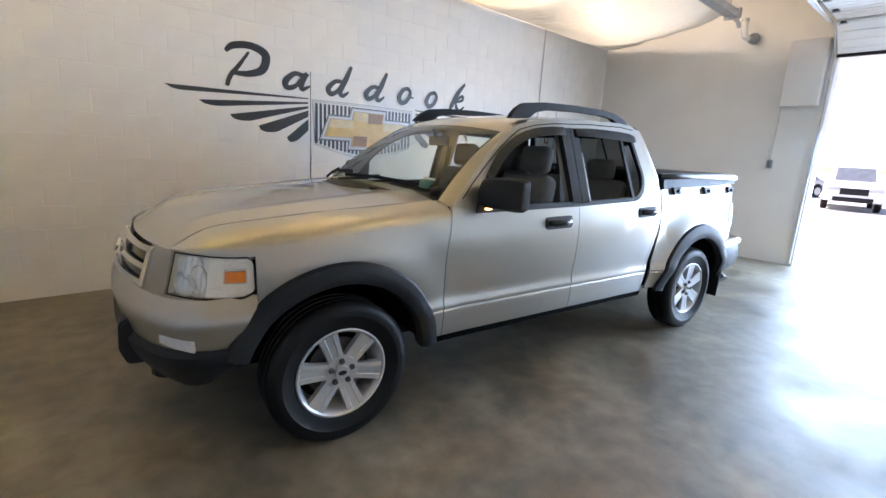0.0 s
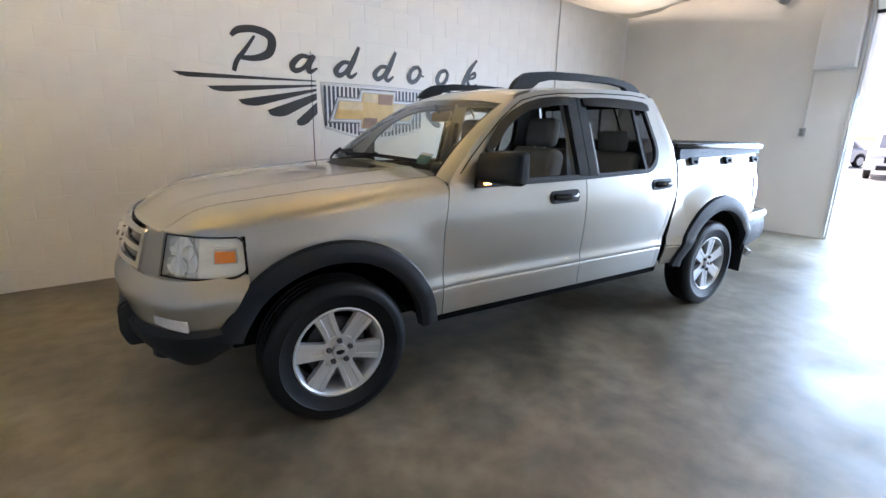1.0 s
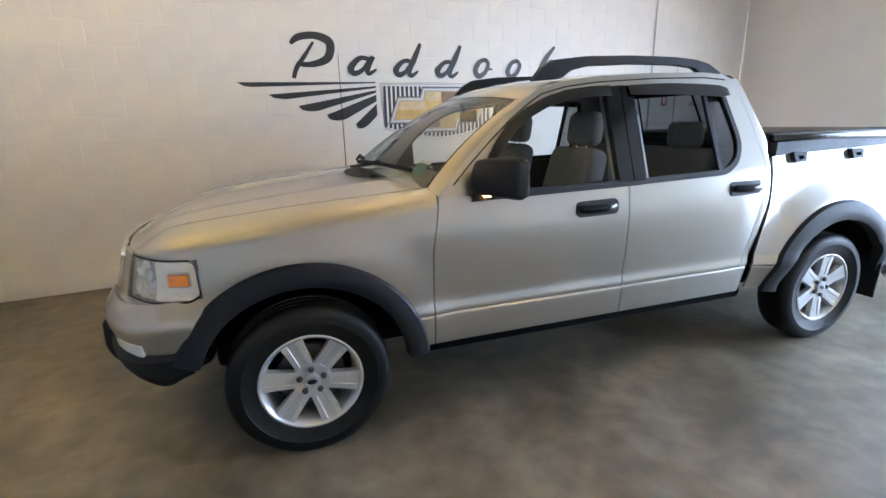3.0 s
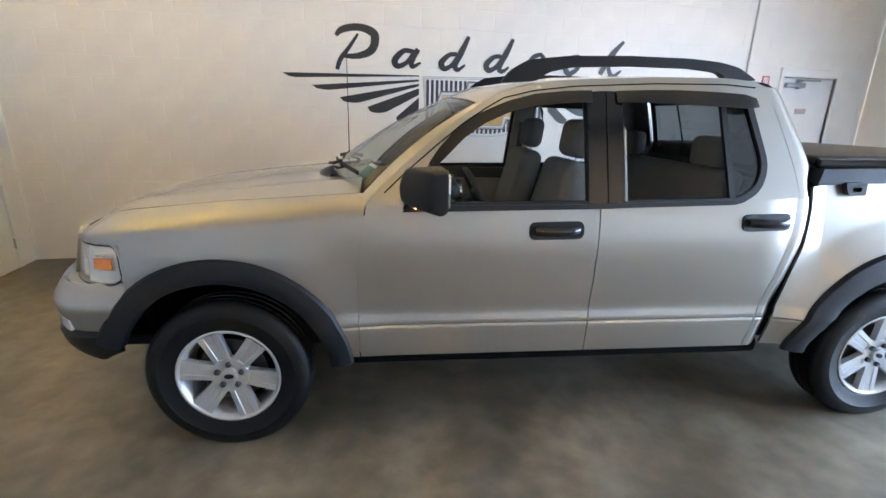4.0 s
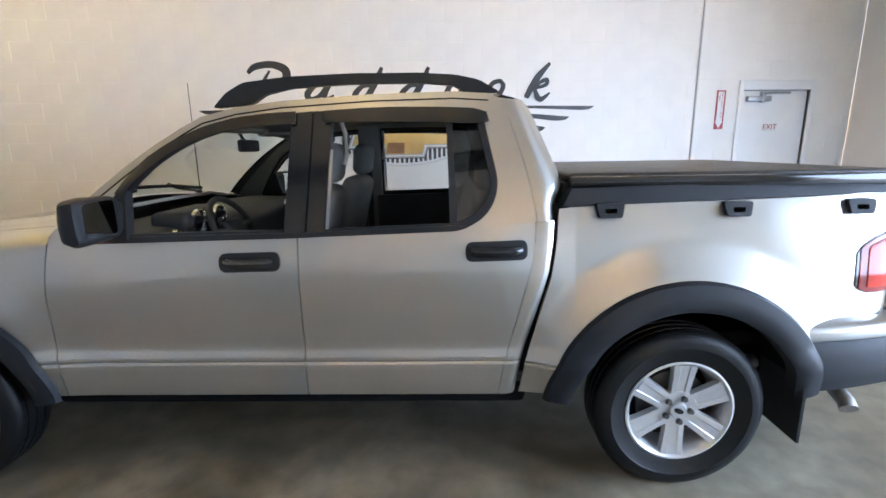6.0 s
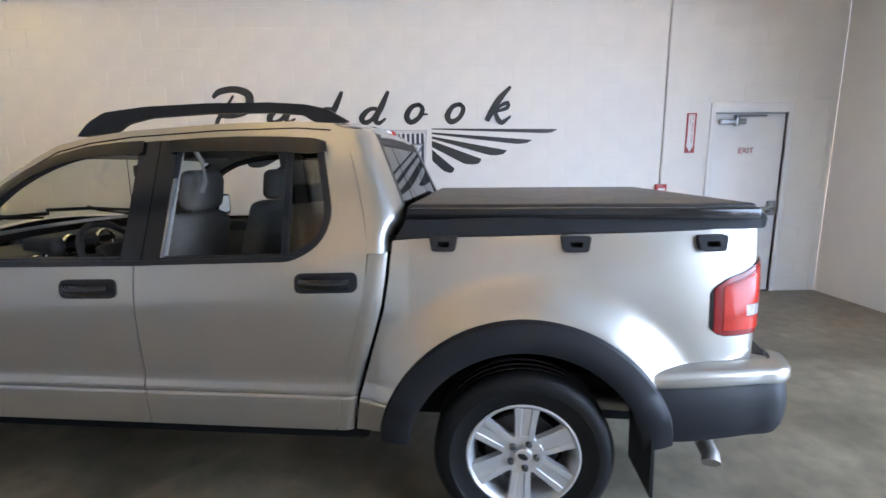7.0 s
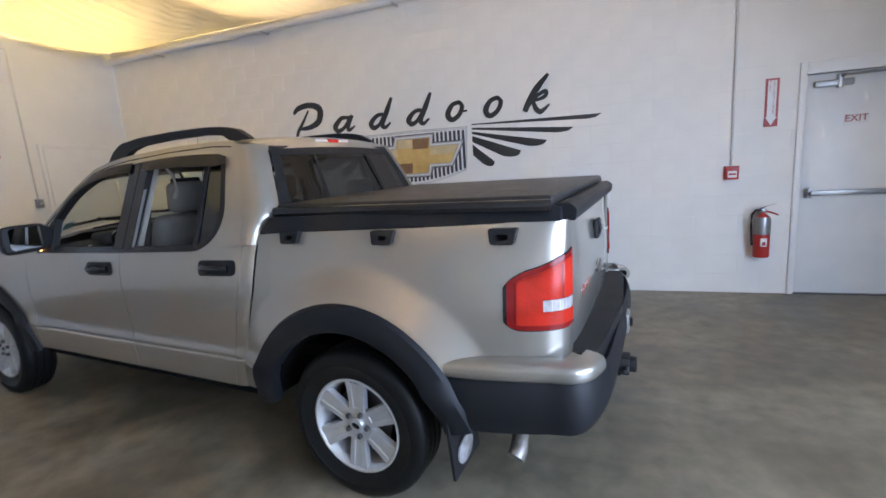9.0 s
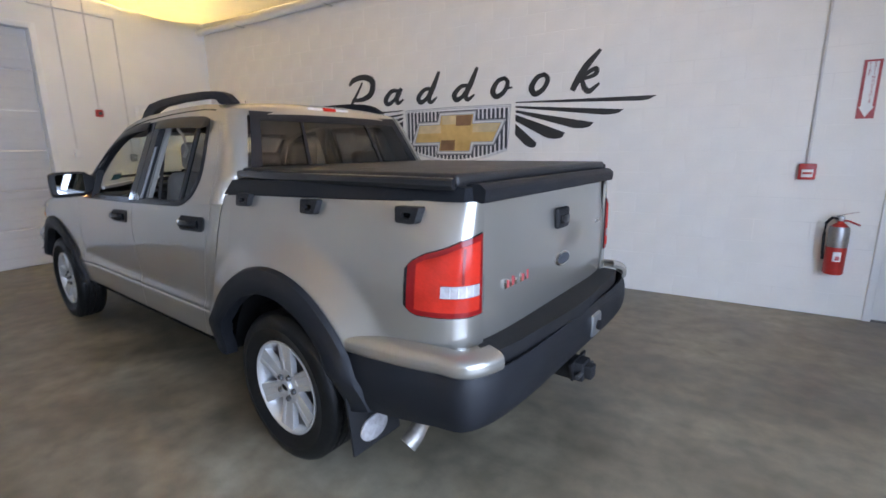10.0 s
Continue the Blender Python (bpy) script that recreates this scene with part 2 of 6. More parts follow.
def thing(name, m, label, category, group="", kind=""):
    """An Empty at the base of a thing, which its parts hang from."""
    ob = new(name)
    ob.empty_display_size = 0.1
    ob.matrix_basis = m
    return tagged(ob, label, category, group, kind)


def solid(name, bm, mat, label, category, group="", kind="", m=None, smooth=40):
    """A thing of one mesh."""
    ob = link_mesh(name, bm, mat, smooth)
    if m is not None:
        ob.matrix_basis = m
    return tagged(ob, label, category, group, kind)


def box(bm, lo, hi, bevel=0.0, segments=2):
    """Adds a box between two corners, with rounded edges."""
    lo, hi = Vector(lo), Vector(hi)
    made = bmesh.ops.create_cube(bm, size=1, matrix=Matrix.Translation((lo + hi) / 2) @ Matrix.Diagonal((*(hi - lo), 1)))
    if bevel:
        edges = list({e for v in made["verts"] for e in v.link_edges})
        bmesh.ops.bevel(bm, geom=edges, offset=bevel, segments=segments, profile=0.5, affect="EDGES")
    return bm


def boxed(lo, hi, bevel=0.0, segments=2):
    return box(bmesh.new(), lo, hi, bevel, segments)


def sheet(bm, fn, us, vs, keep=None, flip=False):
    """Adds the surface fn(u, v) over a grid."""
    grid = [[bm.verts.new(fn(u, v)) for v in vs] for u in us]
    for i in range(len(us) - 1):
        for j in range(len(vs) - 1):
            if keep and not keep((us[i] + us[i + 1]) / 2, (vs[j] + vs[j + 1]) / 2):
                continue
            q = [grid[i][j], grid[i + 1][j], grid[i + 1][j + 1], grid[i][j + 1]]
            seen = {tuple(round(c, 6) for c in v.co): v for v in q}
            if len(seen) > 2:
                q = [v for v in q if v in seen.values()]
                bm.faces.new(q[::-1] if flip else q)
    bmesh.ops.delete(bm, geom=[v for v in bm.verts if not v.link_faces], context="VERTS")
    bmesh.ops.remove_doubles(bm, verts=bm.verts, dist=1e-6)
    return bm


def thicken(ob, depth, offset=-1.0, bevel=0.0):
    s = ob.modifiers.new("thickness", "SOLIDIFY")
    s.thickness, s.offset, s.use_even_offset = depth, offset, False
    if bevel:
        b = ob.modifiers.new("edge", "BEVEL")
        b.width, b.segments, b.limit_method, b.angle_limit = bevel, 2, "ANGLE", radians(50)
    # the panel's own rim stays a hard edge
    uses = collections.Counter(l.edge_index for l in ob.data.loops)
    for e in ob.data.edges:
        if uses[e.index] == 1:
            e.use_edge_sharp = True
    return ob


def lathe(bm, profile, axis="y", n=48, centre=(0, 0, 0), caps=True):
    """Turns a profile of (radius, along) round an axis."""
    cx, cy, cz = centre
    rings = []
    for r, h in profile:
        ring = []
        for k in range(n):
            c, s = r * math.cos(2 * math.pi * k / n), r * math.sin(2 * math.pi * k / n)
            p = {"y": (cx + c, cy + h, cz + s), "z": (cx + c, cy + s, cz + h), "x": (cx + h, cy + c, cz + s)}[axis]
            ring.append(bm.verts.new(p))
        rings.append(ring)
    for a, b in zip(rings, rings[1:]):
        for k in range(n):
            bm.faces.new((a[k], a[(k + 1) % n], b[(k + 1) % n], b[k]))
    for ring in (rings[0], rings[-1]) if caps else ():
        bm.faces.new(ring)
    bmesh.ops.remove_doubles(bm, verts=bm.verts, dist=1e-6)
    bmesh.ops.recalc_face_normals(bm, faces=bm.faces)
    return bm


def tube(bm, points, radius, n=10, squash=(1, 1)):
    """A round bar along points; radius may be one number or one for each point."""
    pts = [Vector(p) for p in points]
    rr = radius if isinstance(radius, (list, tuple)) else [radius] * len(pts)
    rings = []
    for i, p in enumerate(pts):
        d = (pts[min(i + 1, len(pts) - 1)] - pts[max(i - 1, 0)]).normalized()
        side = d.cross(Vector((0, 0, 1)))
        side = side.normalized() if side.length > 1e-3 else Vector((1, 0, 0))
        up = side.cross(d).normalized()
        rings.append([bm.verts.new(p + rr[i] * (squash[0] * math.cos(a) * side + squash[1] * math.sin(a) * up)) for a in (2 * math.pi * k / n for k in range(n))])
    for a, b in zip(rings, rings[1:]):
        for k in range(n):
            bm.faces.new((a[k], a[(k + 1) % n], b[(k + 1) % n], b[k]))
    bm.faces.new(rings[0])
    bm.faces.new(rings[-1])
    bmesh.ops.recalc_face_normals(bm, faces=bm.faces)
    return bm


def slab(bm, outline, place, depth, holes=()):
    """A flat plate: an outline of (u, v) points with holes, set into space by place(u, v, d), d from 0 to depth."""
    edges, tops = [], []
    for loop in (outline, *holes):
        vs = [bm.verts.new(place(u, v, 0.0)) for u, v in loop]
        edges += [bm.edges.new((vs[k], vs[(k + 1) % len(vs)])) for k in range(len(vs))]
    faces = [g for g in bmesh.ops.triangle_fill(bm, use_beauty=True, edges=edges)["geom"] if isinstance(g, bmesh.types.BMFace)]
    if depth:
        ref = Vector(place(*outline[0], depth)) - Vector(place(*outline[0], 0.0))
        ext = bmesh.ops.extrude_face_region(bm, geom=faces)
        bmesh.ops.translate(bm, vec=ref, verts=[v for v in ext["geom"] if isinstance(v, bmesh.types.BMVert)])
        bmesh.ops.recalc_face_normals(bm, faces=bm.faces)
    return bm


def rounded(corners, radius, n=4):
    """An outline with its corners rounded off; radius: one, or one a corner."""
    out, k = [], len(corners)
    rad = radius if isinstance(radius, (list, tuple)) else [radius] * k
    for i in range(k):
        p, q, r = Vector(corners[i - 1]), Vector(corners[i]), Vector(corners[(i + 1) % k])
        a, b = (p - q), (r - q)
        d = min(rad[i], a.length * 0.48, b.length * 0.48)
        if d < 1e-5:
            out.append(tuple(q))
            continue
        s, e = q + a.normalized() * d, q + b.normalized() * d
        for j in range(n + 1):
            t = j / n
            out.append(tuple((1 - t) ** 2 * s + 2 * t * (1 - t) * q + t * t * e))
    return out


def lin(a, b, n):
    return [a + (b - a) * k / (n - 1) for k in range(n)]


def lerp(x, xs, ys):
    return float(np.interp(x, xs, ys))


# ---- the hall ----
def structure(name, bm, mat, label, category, smooth=0):
    return solid(name, bm, mat, label, category, kind="structure", smooth=smooth)


structure("floor", boxed((X_WEST - 0.3, Y_SOUTH - 0.3, -0.2), (X_EAST + 0.22, Y_NORTH + 0.3, 0.0)), FLOOR, "sealed brown-grey concrete floor with worn stains", "floor")
structure("ground", boxed((X_EAST + 0.22, -400, -0.35), (600, 400, -0.03)), YARD, "sunlit pale concrete yard outside the gate", "ground")
structure("ceiling", boxed((X_WEST - 0.3, Y_SOUTH - 0.3, Z_ROOF), (X_EAST + 0.3, Y_NORTH + 0.3, Z_ROOF + 0.2)), CEILING, "pale roof deck above the hung cloth", "ceiling")

DOOR_W, DOOR_E, DOOR_TOP = 6.183, 7.033, 2.113
wall_north = structure("wall_north", slab(bmesh.new(), [(X_WEST, 0), (DOOR_W, 0), (DOOR_W, DOOR_TOP), (DOOR_E, DOOR_TOP), (DOOR_E, 0), (X_EAST, 0), (X_EAST, Z_ROOF), (X_WEST, Z_ROOF)], lambda u, v, d: (u, Y_NORTH + 0.0022 + d, v), 0.24), MORTAR, "white painted concrete block wall", "wall")
wall_west = structure("wall_west", slab(bmesh.new(), [(Y_NORTH, 0), (SHUT_N, 0), (SHUT_N, SHUT_TOP), (SHUT_S, SHUT_TOP), (SHUT_S, 0), (Y_SOUTH, 0), (Y_SOUTH, Z_ROOF), (Y_NORTH, Z_ROOF)], lambda u, v, d: (X_WEST - d, u, v), 0.24), WALL, "white painted wall with a shut gate", "wall")
wall_east = structure("wall_east", slab(bmesh.new(), [(Y_NORTH, 0), (GATE_N, 0), (GATE_N, GATE_TOP), (GATE_S, GATE_TOP), (GATE_S, 0), (Y_SOUTH, 0), (Y_SOUTH, Z_ROOF), (Y_NORTH, Z_ROOF)], lambda u, v, d: (X_EAST + d, u, v), 0.24), WALL, "white painted wall beside the open gate", "wall")
structure("wall_south", boxed((X_WEST - 0.24, Y_SOUTH - 0.24, 0), (X_EAST + 0.24, Y_SOUTH, Z_ROOF)), WALL, "plain white painted wall", "wall")


# ---- west gate, shut ----
def gate_panel(bm, wide, high, depth=0.045):
    """One section of a sectional gate: a ribbed sheet with a shallow frame."""
    box(bm, (0, 0, 0), (wide, depth, high - 0.006), 0.006, 1)
    n = 4
    for k in range(n):
        z = high * (k + 0.5) / n
        box(bm, (0.04, -0.006, z - 0.045), (wide - 0.04, 0.01, z + 0.045), 0.005, 1)
    return bm


west_gate = thing("sectional_gate", pose(X_WEST - 0.10, SHUT_S, 0, 0, 0, 90), "shut white sectional garage gate", "garage gate", kind="structure")
for k in range(6):
    ob = part("panel", gate_panel(bmesh.new(), SHUT_N - SHUT_S, SHUT_TOP / 6), GATE_GREY, west_gate, smooth=0)
    ob.matrix_basis = pose(0, 0, 0.005 + k * SHUT_TOP / 6)
for lo, hi in (((-0.012, SHUT_N, 0), (0.012, SHUT_N + 0.07, SHUT_TOP + 0.07)), ((-0.012, SHUT_S - 0.07, 0), (0.012, SHUT_S, SHUT_TOP + 0.07)), ((-0.012, SHUT_S, SHUT_TOP), (0.012, SHUT_N, SHUT_TOP + 0.07))):
    solid("trim", boxed((X_WEST + lo[0], lo[1], lo[2]), (X_WEST + hi[0] + 0.006, hi[1], hi[2]), 0.004), PAINT_WHITE, "white painted steel frame round the shut gate", "trim", kind="structure")


# ---- doors ----
def flat_door(name, wide, high, m, label):
    d = thing(name, m, label, "door", kind="structure")
    part("leaf", boxed((0.004, 0.0, 0.008), (wide - 0.004, 0.044, high - 0.004), 0.003), PAINT_WHITE, d)
    return d


def lettering(name, text, size, m, mat, label, parent=None, depth=0.0012):
    cu = bpy.data.curves.new(name, "FONT")
    cu.body, cu.size, cu.align_x, cu.align_y, cu.extrude = text, size, "CENTER", "CENTER", depth
    cu.materials.append(mat)
    me = bpy.data.meshes.new_from_object(bpy.data.objects.new(name + "_outline", cu))
    ob = new(name, me)
    ob.matrix_basis = m
    if parent:
        ob.parent = parent
    ob["label"] = label
    return ob


exit_door = flat_door("door_1", DOOR_E - DOOR_W, DOOR_TOP, pose(DOOR_W, Y_NORTH + 0.030, 0), "white steel exit door with a push bar")
wd = DOOR_E - DOOR_W
part("push_bar", boxed((0.05, -0.075, 0.985), (wd - 0.06, -0.045, 1.035), 0.008), GREY_METAL, exit_door, "grey metal push bar")
for x, wide in ((0.05, 0.04), (wd - 0.12, 0.075)):
    part("push_bar_bracket", boxed((x, -0.075, 0.965 if wide < 0.05 else 0.935), (x + wide, 0.0, 1.055 if wide < 0.05 else 1.10), 0.006), GREY_METAL, exit_door, "grey metal bracket")
part("closer", boxed((0.06, -0.055, 1.985), (0.36, 0.0, 2.045), 0.012), GREY_METAL, exit_door, "grey metal door closer")
part("closer_arm", tube(bmesh.new(), [(0.25, -0.035, 2.055), (0.27, -0.09, 2.075), (0.60, -0.03, 2.082)], 0.011, 8), GREY_METAL, exit_door)
part("closer_pivot", boxed((0.235, -0.06, 1.97), (0.275, -0.005, 2.09), 0.005), GREY_METAL, exit_door)
exit_board = part("exit_board", boxed((0.317, -0.003, 1.635), (0.507, 0.001, 1.735), 0.0), DECAL_WHITE, exit_door, "white board", smooth=0)
lettering("exit_letters", "EXIT", 0.088, pose(0.412, -0.005, 1.685, 90, 0, 0), RED_SIGN, "dark red letters reading EXIT", exit_door)
for k, (lo, hi) in enumerate((((DOOR_W - 0.055, 0), (DOOR_W, DOOR_TOP + 0.11)), ((DOOR_E, 0), (DOOR_E + 0.055, DOOR_TOP + 0.11)), ((DOOR_W, DOOR_TOP), (DOOR_E, DOOR_TOP + 0.11)))):
    solid("trim", boxed((lo[0], Y_NORTH - 0.018, lo[1]), (hi[0], Y_NORTH + 0.08, hi[1]), 0.004), PAINT_WHITE, "white painted steel door frame", "trim", kind="structure")
solid("threshold", boxed((DOOR_W, Y_NORTH - 0.01, 0.0), (DOOR_E, Y_NORTH + 0.10, 0.008)), DARK_STEEL, "dark metal threshold under the exit door", "threshold", kind="structure")
# added unseen panel, so that daylight does not come in behind the leaf
solid("daylight_stop", boxed((DOOR_W - 0.1, Y_NORTH + 0.26, -0.1), (DOOR_E + 0.1, Y_NORTH + 0.30, DOOR_TOP + 0.1)), MORTAR, "unseen panel blocking daylight behind the exit door", "wall", kind="structure")

side_door = flat_door("door_2", 0.90, 2.10, pose(X_WEST + 0.012, 2.10, 0, 0, 0, 90) @ pose(0, 0.0, 0), "white flush side door")
side_knob = new("handle")
side_knob.parent = side_door
part("lever", tube(bmesh.new(), [(0.055, -0.01, 0.905), (0.055, -0.05, 0.905), (0.07, -0.056, 0.905), (0.16, -0.056, 0.902)], 0.009, 8), GREY_METAL, side_knob, "brushed metal lever")
part("rose", lathe(bmesh.new(), [(0.028, -0.008), (0.028, 0.0), (0.01, 0.0)], "y", 20, (0.055, 0, 0.905)), GREY_METAL, side_knob)
for z in (0.25, 1.07, 1.885):
    part("hinge", boxed((0.895, -0.008, z - 0.05), (0.915, 0.006, z + 0.05), 0.003), GREY_METAL, side_door, "metal hinge")
for lo, hi in (((2.045, 0), (2.095, 2.16)), ((3.015, 0), (3.065, 2.16)), ((2.095, 2.11), (3.015, 2.16))):
    solid("trim", boxed((X_WEST - 0.01, lo[0], lo[1]), (X_WEST + 0.016, hi[0], hi[1]), 0.004), PAINT_WHITE, "white painted side door frame", "trim", kind="structure")

# ---- open east gate: tracks, raised panels, frame ----
for lo, hi in (((GATE_N - 0.012, 0), (GATE_N + 0.07, GATE_TOP)), ((GATE_S - 0.07, 0), (GATE_S + 0.012, GATE_TOP))):
    solid("trim", boxed((X_EAST - 0.02, lo[0], lo[1]), (X_EAST + 0.25, hi[0], hi[1]), 0.006), PAINT_WHITE, "white painted steel gate jamb", "trim", kind="structure")
east_gate = thing("raised_gate", pose(0, 0, 0), "white sectional garage gate raised under the roof", "garage gate")
for y in (GATE_N + 0.02, GATE_S - 0.02):
    curve = [(X_EAST - 0.06, y, 0.05), (X_EAST - 0.06, y, 2.75)] + [(X_EAST - 0.06 - 0.55 * (1 - math.cos(a)), y, 2.75 + 0.62 * math.sin(a)) for a in lin(0.15, math.pi / 2, 8)] + [(3.9, y, 3.42)]
    part("track", tube(bmesh.new(), curve, 0.012, 8, (1.0, 1.0)), STEEL, east_gate, "galvanised steel track")
    part("hanger", boxed((4.4, y - 0.02, 3.42), (4.44, y + 0.02, Z_ROOF), 0.0), STEEL, east_gate, smooth=0)
    part("hanger", boxed((6.2, y - 0.02, 3.42), (6.24, y + 0.02, Z_ROOF), 0.0), STEEL, east_gate, smooth=0)
for k in range(7):
    # the lowest section still slopes down to the head of the opening, the others lie flat
    foot, rise = ((X_EAST - 0.06, 3.05), 33) if k == 0 else ((7.03 - 0.53 * (k - 1), 3.40), 0)
    long = 0.60 if k == 0 else 0.528
    up = Vector((-math.cos(radians(rise)), 0, math.sin(radians(rise))))
    out = Vector((up.z, 0, -up.x))
    ob = part("panel", gate_panel(bmesh.new(), GATE_N - GATE_S - 0.02, long), PAINT_WHITE, east_gate, smooth=0)
    ob.matrix_basis = Matrix.Translation((foot[0], GATE_N - 0.01, foot[1])) @ Matrix((Vector((0, -1, 0)), out, up)).transposed().to_4x4()
    for j in range(6):
        y = GATE_N - 0.09 - j * 0.83
        hinge = part("hinge", boxed((-0.045, y - 0.028, -0.034), (0.045, y + 0.028, -0.008), 0.004), DARK_STEEL, east_gate, "dark steel hinge")
        hinge.matrix_basis = pose(foot[0] + up.x * long, 0, foot[1] + up.z * long)
        part("knuckle", tube(bmesh.new(), [(-0.0, y - 0.045, -0.036), (0.0, y + 0.045, -0.036)], 0.009, 8), STEEL, hinge)
part("lintel_seal", boxed((X_EAST - 0.075, GATE_S, GATE_TOP - 0.012), (X_EAST - 0.02, GATE_N, GATE_TOP + 0.03), 0.006), TRIM_BLACK, east_gate, "dark rubber seal along the lowest section")
solid("gate_rail", boxed((3.9, GATE_N + 0.045, 3.385), (7.05, GATE_N + 0.09, 3.475), 0.004), PAINT_WHITE, "white painted rail beside the raised gate", "rail")

# ---- things on the east wall ----
cabinet = thing("wall_cabinet", pose(X_EAST, 0.012, 2.39), "white metal wall box beside the gate", "wall box")
part("body", boxed((-0.13, -0.23, 0), (0.002, 0.23, 0.90), 0.006), PAINT_WHITE, cabinet)
part("cover", boxed((-0.142, -0.222, 0.008), (-0.131, 0.222, 0.892), 0.004), PAINT_WHITE, cabinet)
part("ledge", boxed((-0.15, -0.235, -0.015), (0.0, 0.235, -0.001), 0.003), PAINT_WHITE, cabinet)
switch = thing("switch_box", pose(X_EAST, 0.243, 1.457), "small grey switch box on the white wall", "switch")
part("case", boxed((-0.05, -0.035, 0), (0.002, 0.035, 0.12), 0.005), GREY_METAL, switch)
part("button", boxed((-0.058, -0.014, 0.03), (-0.049, 0.014, 0.05), 0.003), DARK_STEEL, switch)
part("button", boxed((-0.058, -0.014, 0.07), (-0.049, 0.014, 0.09), 0.003), DARK_STEEL, switch)
solid("conduit", tube(bmesh.new(), [(X_EAST - 0.012, 0.243, 1.58), (X_EAST - 0.012, 0.243, 2.375)], 0.008, 8), CONDUIT, "thin painted conduit from wall box to switch", "conduit")
lamp = thing("floodlight", pose(X_EAST - 0.02, 0.79, 3.36), "round caged floodlight on a white bent pipe", "floodlight")
part("pipe", tube(bmesh.new(), [(-0.25, 0.07, 0.30), (-0.25, 0.065, 0.24), (-0.25, 0.06, 0.12), (-0.235, 0.045, 0.05), (-0.17, 0.01, 0.02)], 0.045, 12), PAINT_WHITE, lamp)
part("collar", tube(bmesh.new(), [(-0.25, 0.07, 0.25), (-0.25, 0.07, 0.30)], 0.055, 12), STEEL, lamp)
part("globe", lathe(bmesh.new(), [(0.02, -0.10), (0.06, -0.085), (0.085, -0.04), (0.085, 0.0), (0.06, 0.04), (0.02, 0.05)], "x", 20, (-0.07, -0.04, 0.03)), GREY_METAL, lamp, "grey round lamp head")
part("bracket", boxed((-0.06, -0.07, -0.04), (0.018, -0.01, 0.10), 0.01), STEEL, lamp)

# ---- things on the north wall ----
solid("conduit", tube(bmesh.new(), [(5.597, Y_NORTH - 0.014, 1.31), (5.597, Y_NORTH - 0.014, Z_ROOF)], 0.011, 8), CONDUIT, "thin painted conduit down to the alarm pull", "conduit")
pull = thing("fire_alarm_pull", pose(5.60, Y_NORTH, 1.180), "red fire alarm pull box on the white wall", "fire alarm")
part("case", boxed((-0.06, -0.05, 0), (0.06, 0.002, 0.132), 0.006), RED, pull)
part("plate", boxed((-0.04, -0.055, 0.02), (0.04, -0.049, 0.085), 0.003), DECAL_WHITE, pull, "white pull handle plate")
part("handle", boxed((-0.032, -0.062, 0.045), (0.032, -0.054, 0.062), 0.003), RED, pull)
sign = thing("extinguisher_sign", pose(5.913, Y_NORTH - 0.004, 1.668), "red and white vertical fire extinguisher sign", "sign")
part("board", boxed((-0.056, -0.002, 0), (0.056, 0.003, 0.445)), RED_SIGN, sign, smooth=0)
part("panel", slab(bmesh.new(), [(-0.036, 0.09), (-0.036, 0.43), (0.036, 0.43), (0.036, 0.09), (0.048, 0.09), (0.0, 0.012), (-0.048, 0.09)], lambda u, v, d: (u, -0.0035 + d, v), 0.001), DECAL_WHITE, sign, "white arrow pointing down", smooth=0)
for k, ch in enumerate("FIRE"):
    lettering("letter", ch, 0.03, pose(-0.018 + 0.0, -0.005, 0.415 - 0.026 * k, 90, 0, 0), RED_SIGN, "red letter", sign, 0.0004)
for k, ch in enumerate("EXTINGUISHER"):
    lettering("letter", ch, 0.030, pose(0.014, -0.005, 0.415 - 0.0262 * k, 90, 0, 0), RED_SIGN, "red letter", sign, 0.0004)

ext = thing("fire_extinguisher", pose(5.865, Y_NORTH - 0.10, 0.400), "red fire extinguisher with a black hose on a wall hook", "fire extinguisher")
part("cylinder", lathe(bmesh.new(), [(0.03, 0.0), (0.064, 0.004), (0.070, 0.015), (0.070, 0.36), (0.062, 0.40), (0.04, 0.425), (0.022, 0.435), (0.022, 0.455)], "z", 32), RED, ext, "red steel cylinder")
part("band", lathe(bmesh.new(), [(0.0712, 0.235), (0.0716, 0.237), (0.0716, 0.375), (0.0640, 0.405)], "z", 32), GREY_METAL, ext, "grey shoulder band")
part("tag", boxed((-0.028, -0.074, 0.12), (0.028, -0.0665, 0.20), 0.002), DECAL_WHITE, ext, "white label")
part("tag_mark", boxed((-0.012, -0.0755, 0.13), (0.016, -0.0735, 0.165), 0.001), RED_SIGN, ext)
part("valve", boxed((-0.022, -0.025, 0.45), (0.022, 0.025, 0.49), 0.008), GREY_METAL, ext)
part("lever", tube(bmesh.new(), [(-0.03, 0, 0.49), (0.03, -0.02, 0.515), (0.10, -0.035, 0.535)], 0.009, 8, (1.5, 0.6)), CHROME, ext, "metal squeeze lever")
part("grip", tube(bmesh.new(), [(-0.01, 0, 0.46), (0.05, -0.02, 0.455), (0.12, -0.03, 0.425)], 0.011, 8, (1.5, 0.7)), RED, ext, "red carrying grip")
part("hose", tube(bmesh.new(), [(-0.02, -0.01, 0.47), (-0.06, -0.01, 0.475), (-0.092, -0.005, 0.43), (-0.094, 0.0, 0.33), (-0.086, 0.0, 0.20), (-0.08, 0.0, 0.12)], 0.011, 8), TRIM_BLACK, ext, "black rubber hose")
part("hook", boxed((-0.02, 0.05, 0.36), (0.02, 0.10, 0.46), 0.004), GREY_METAL, ext)
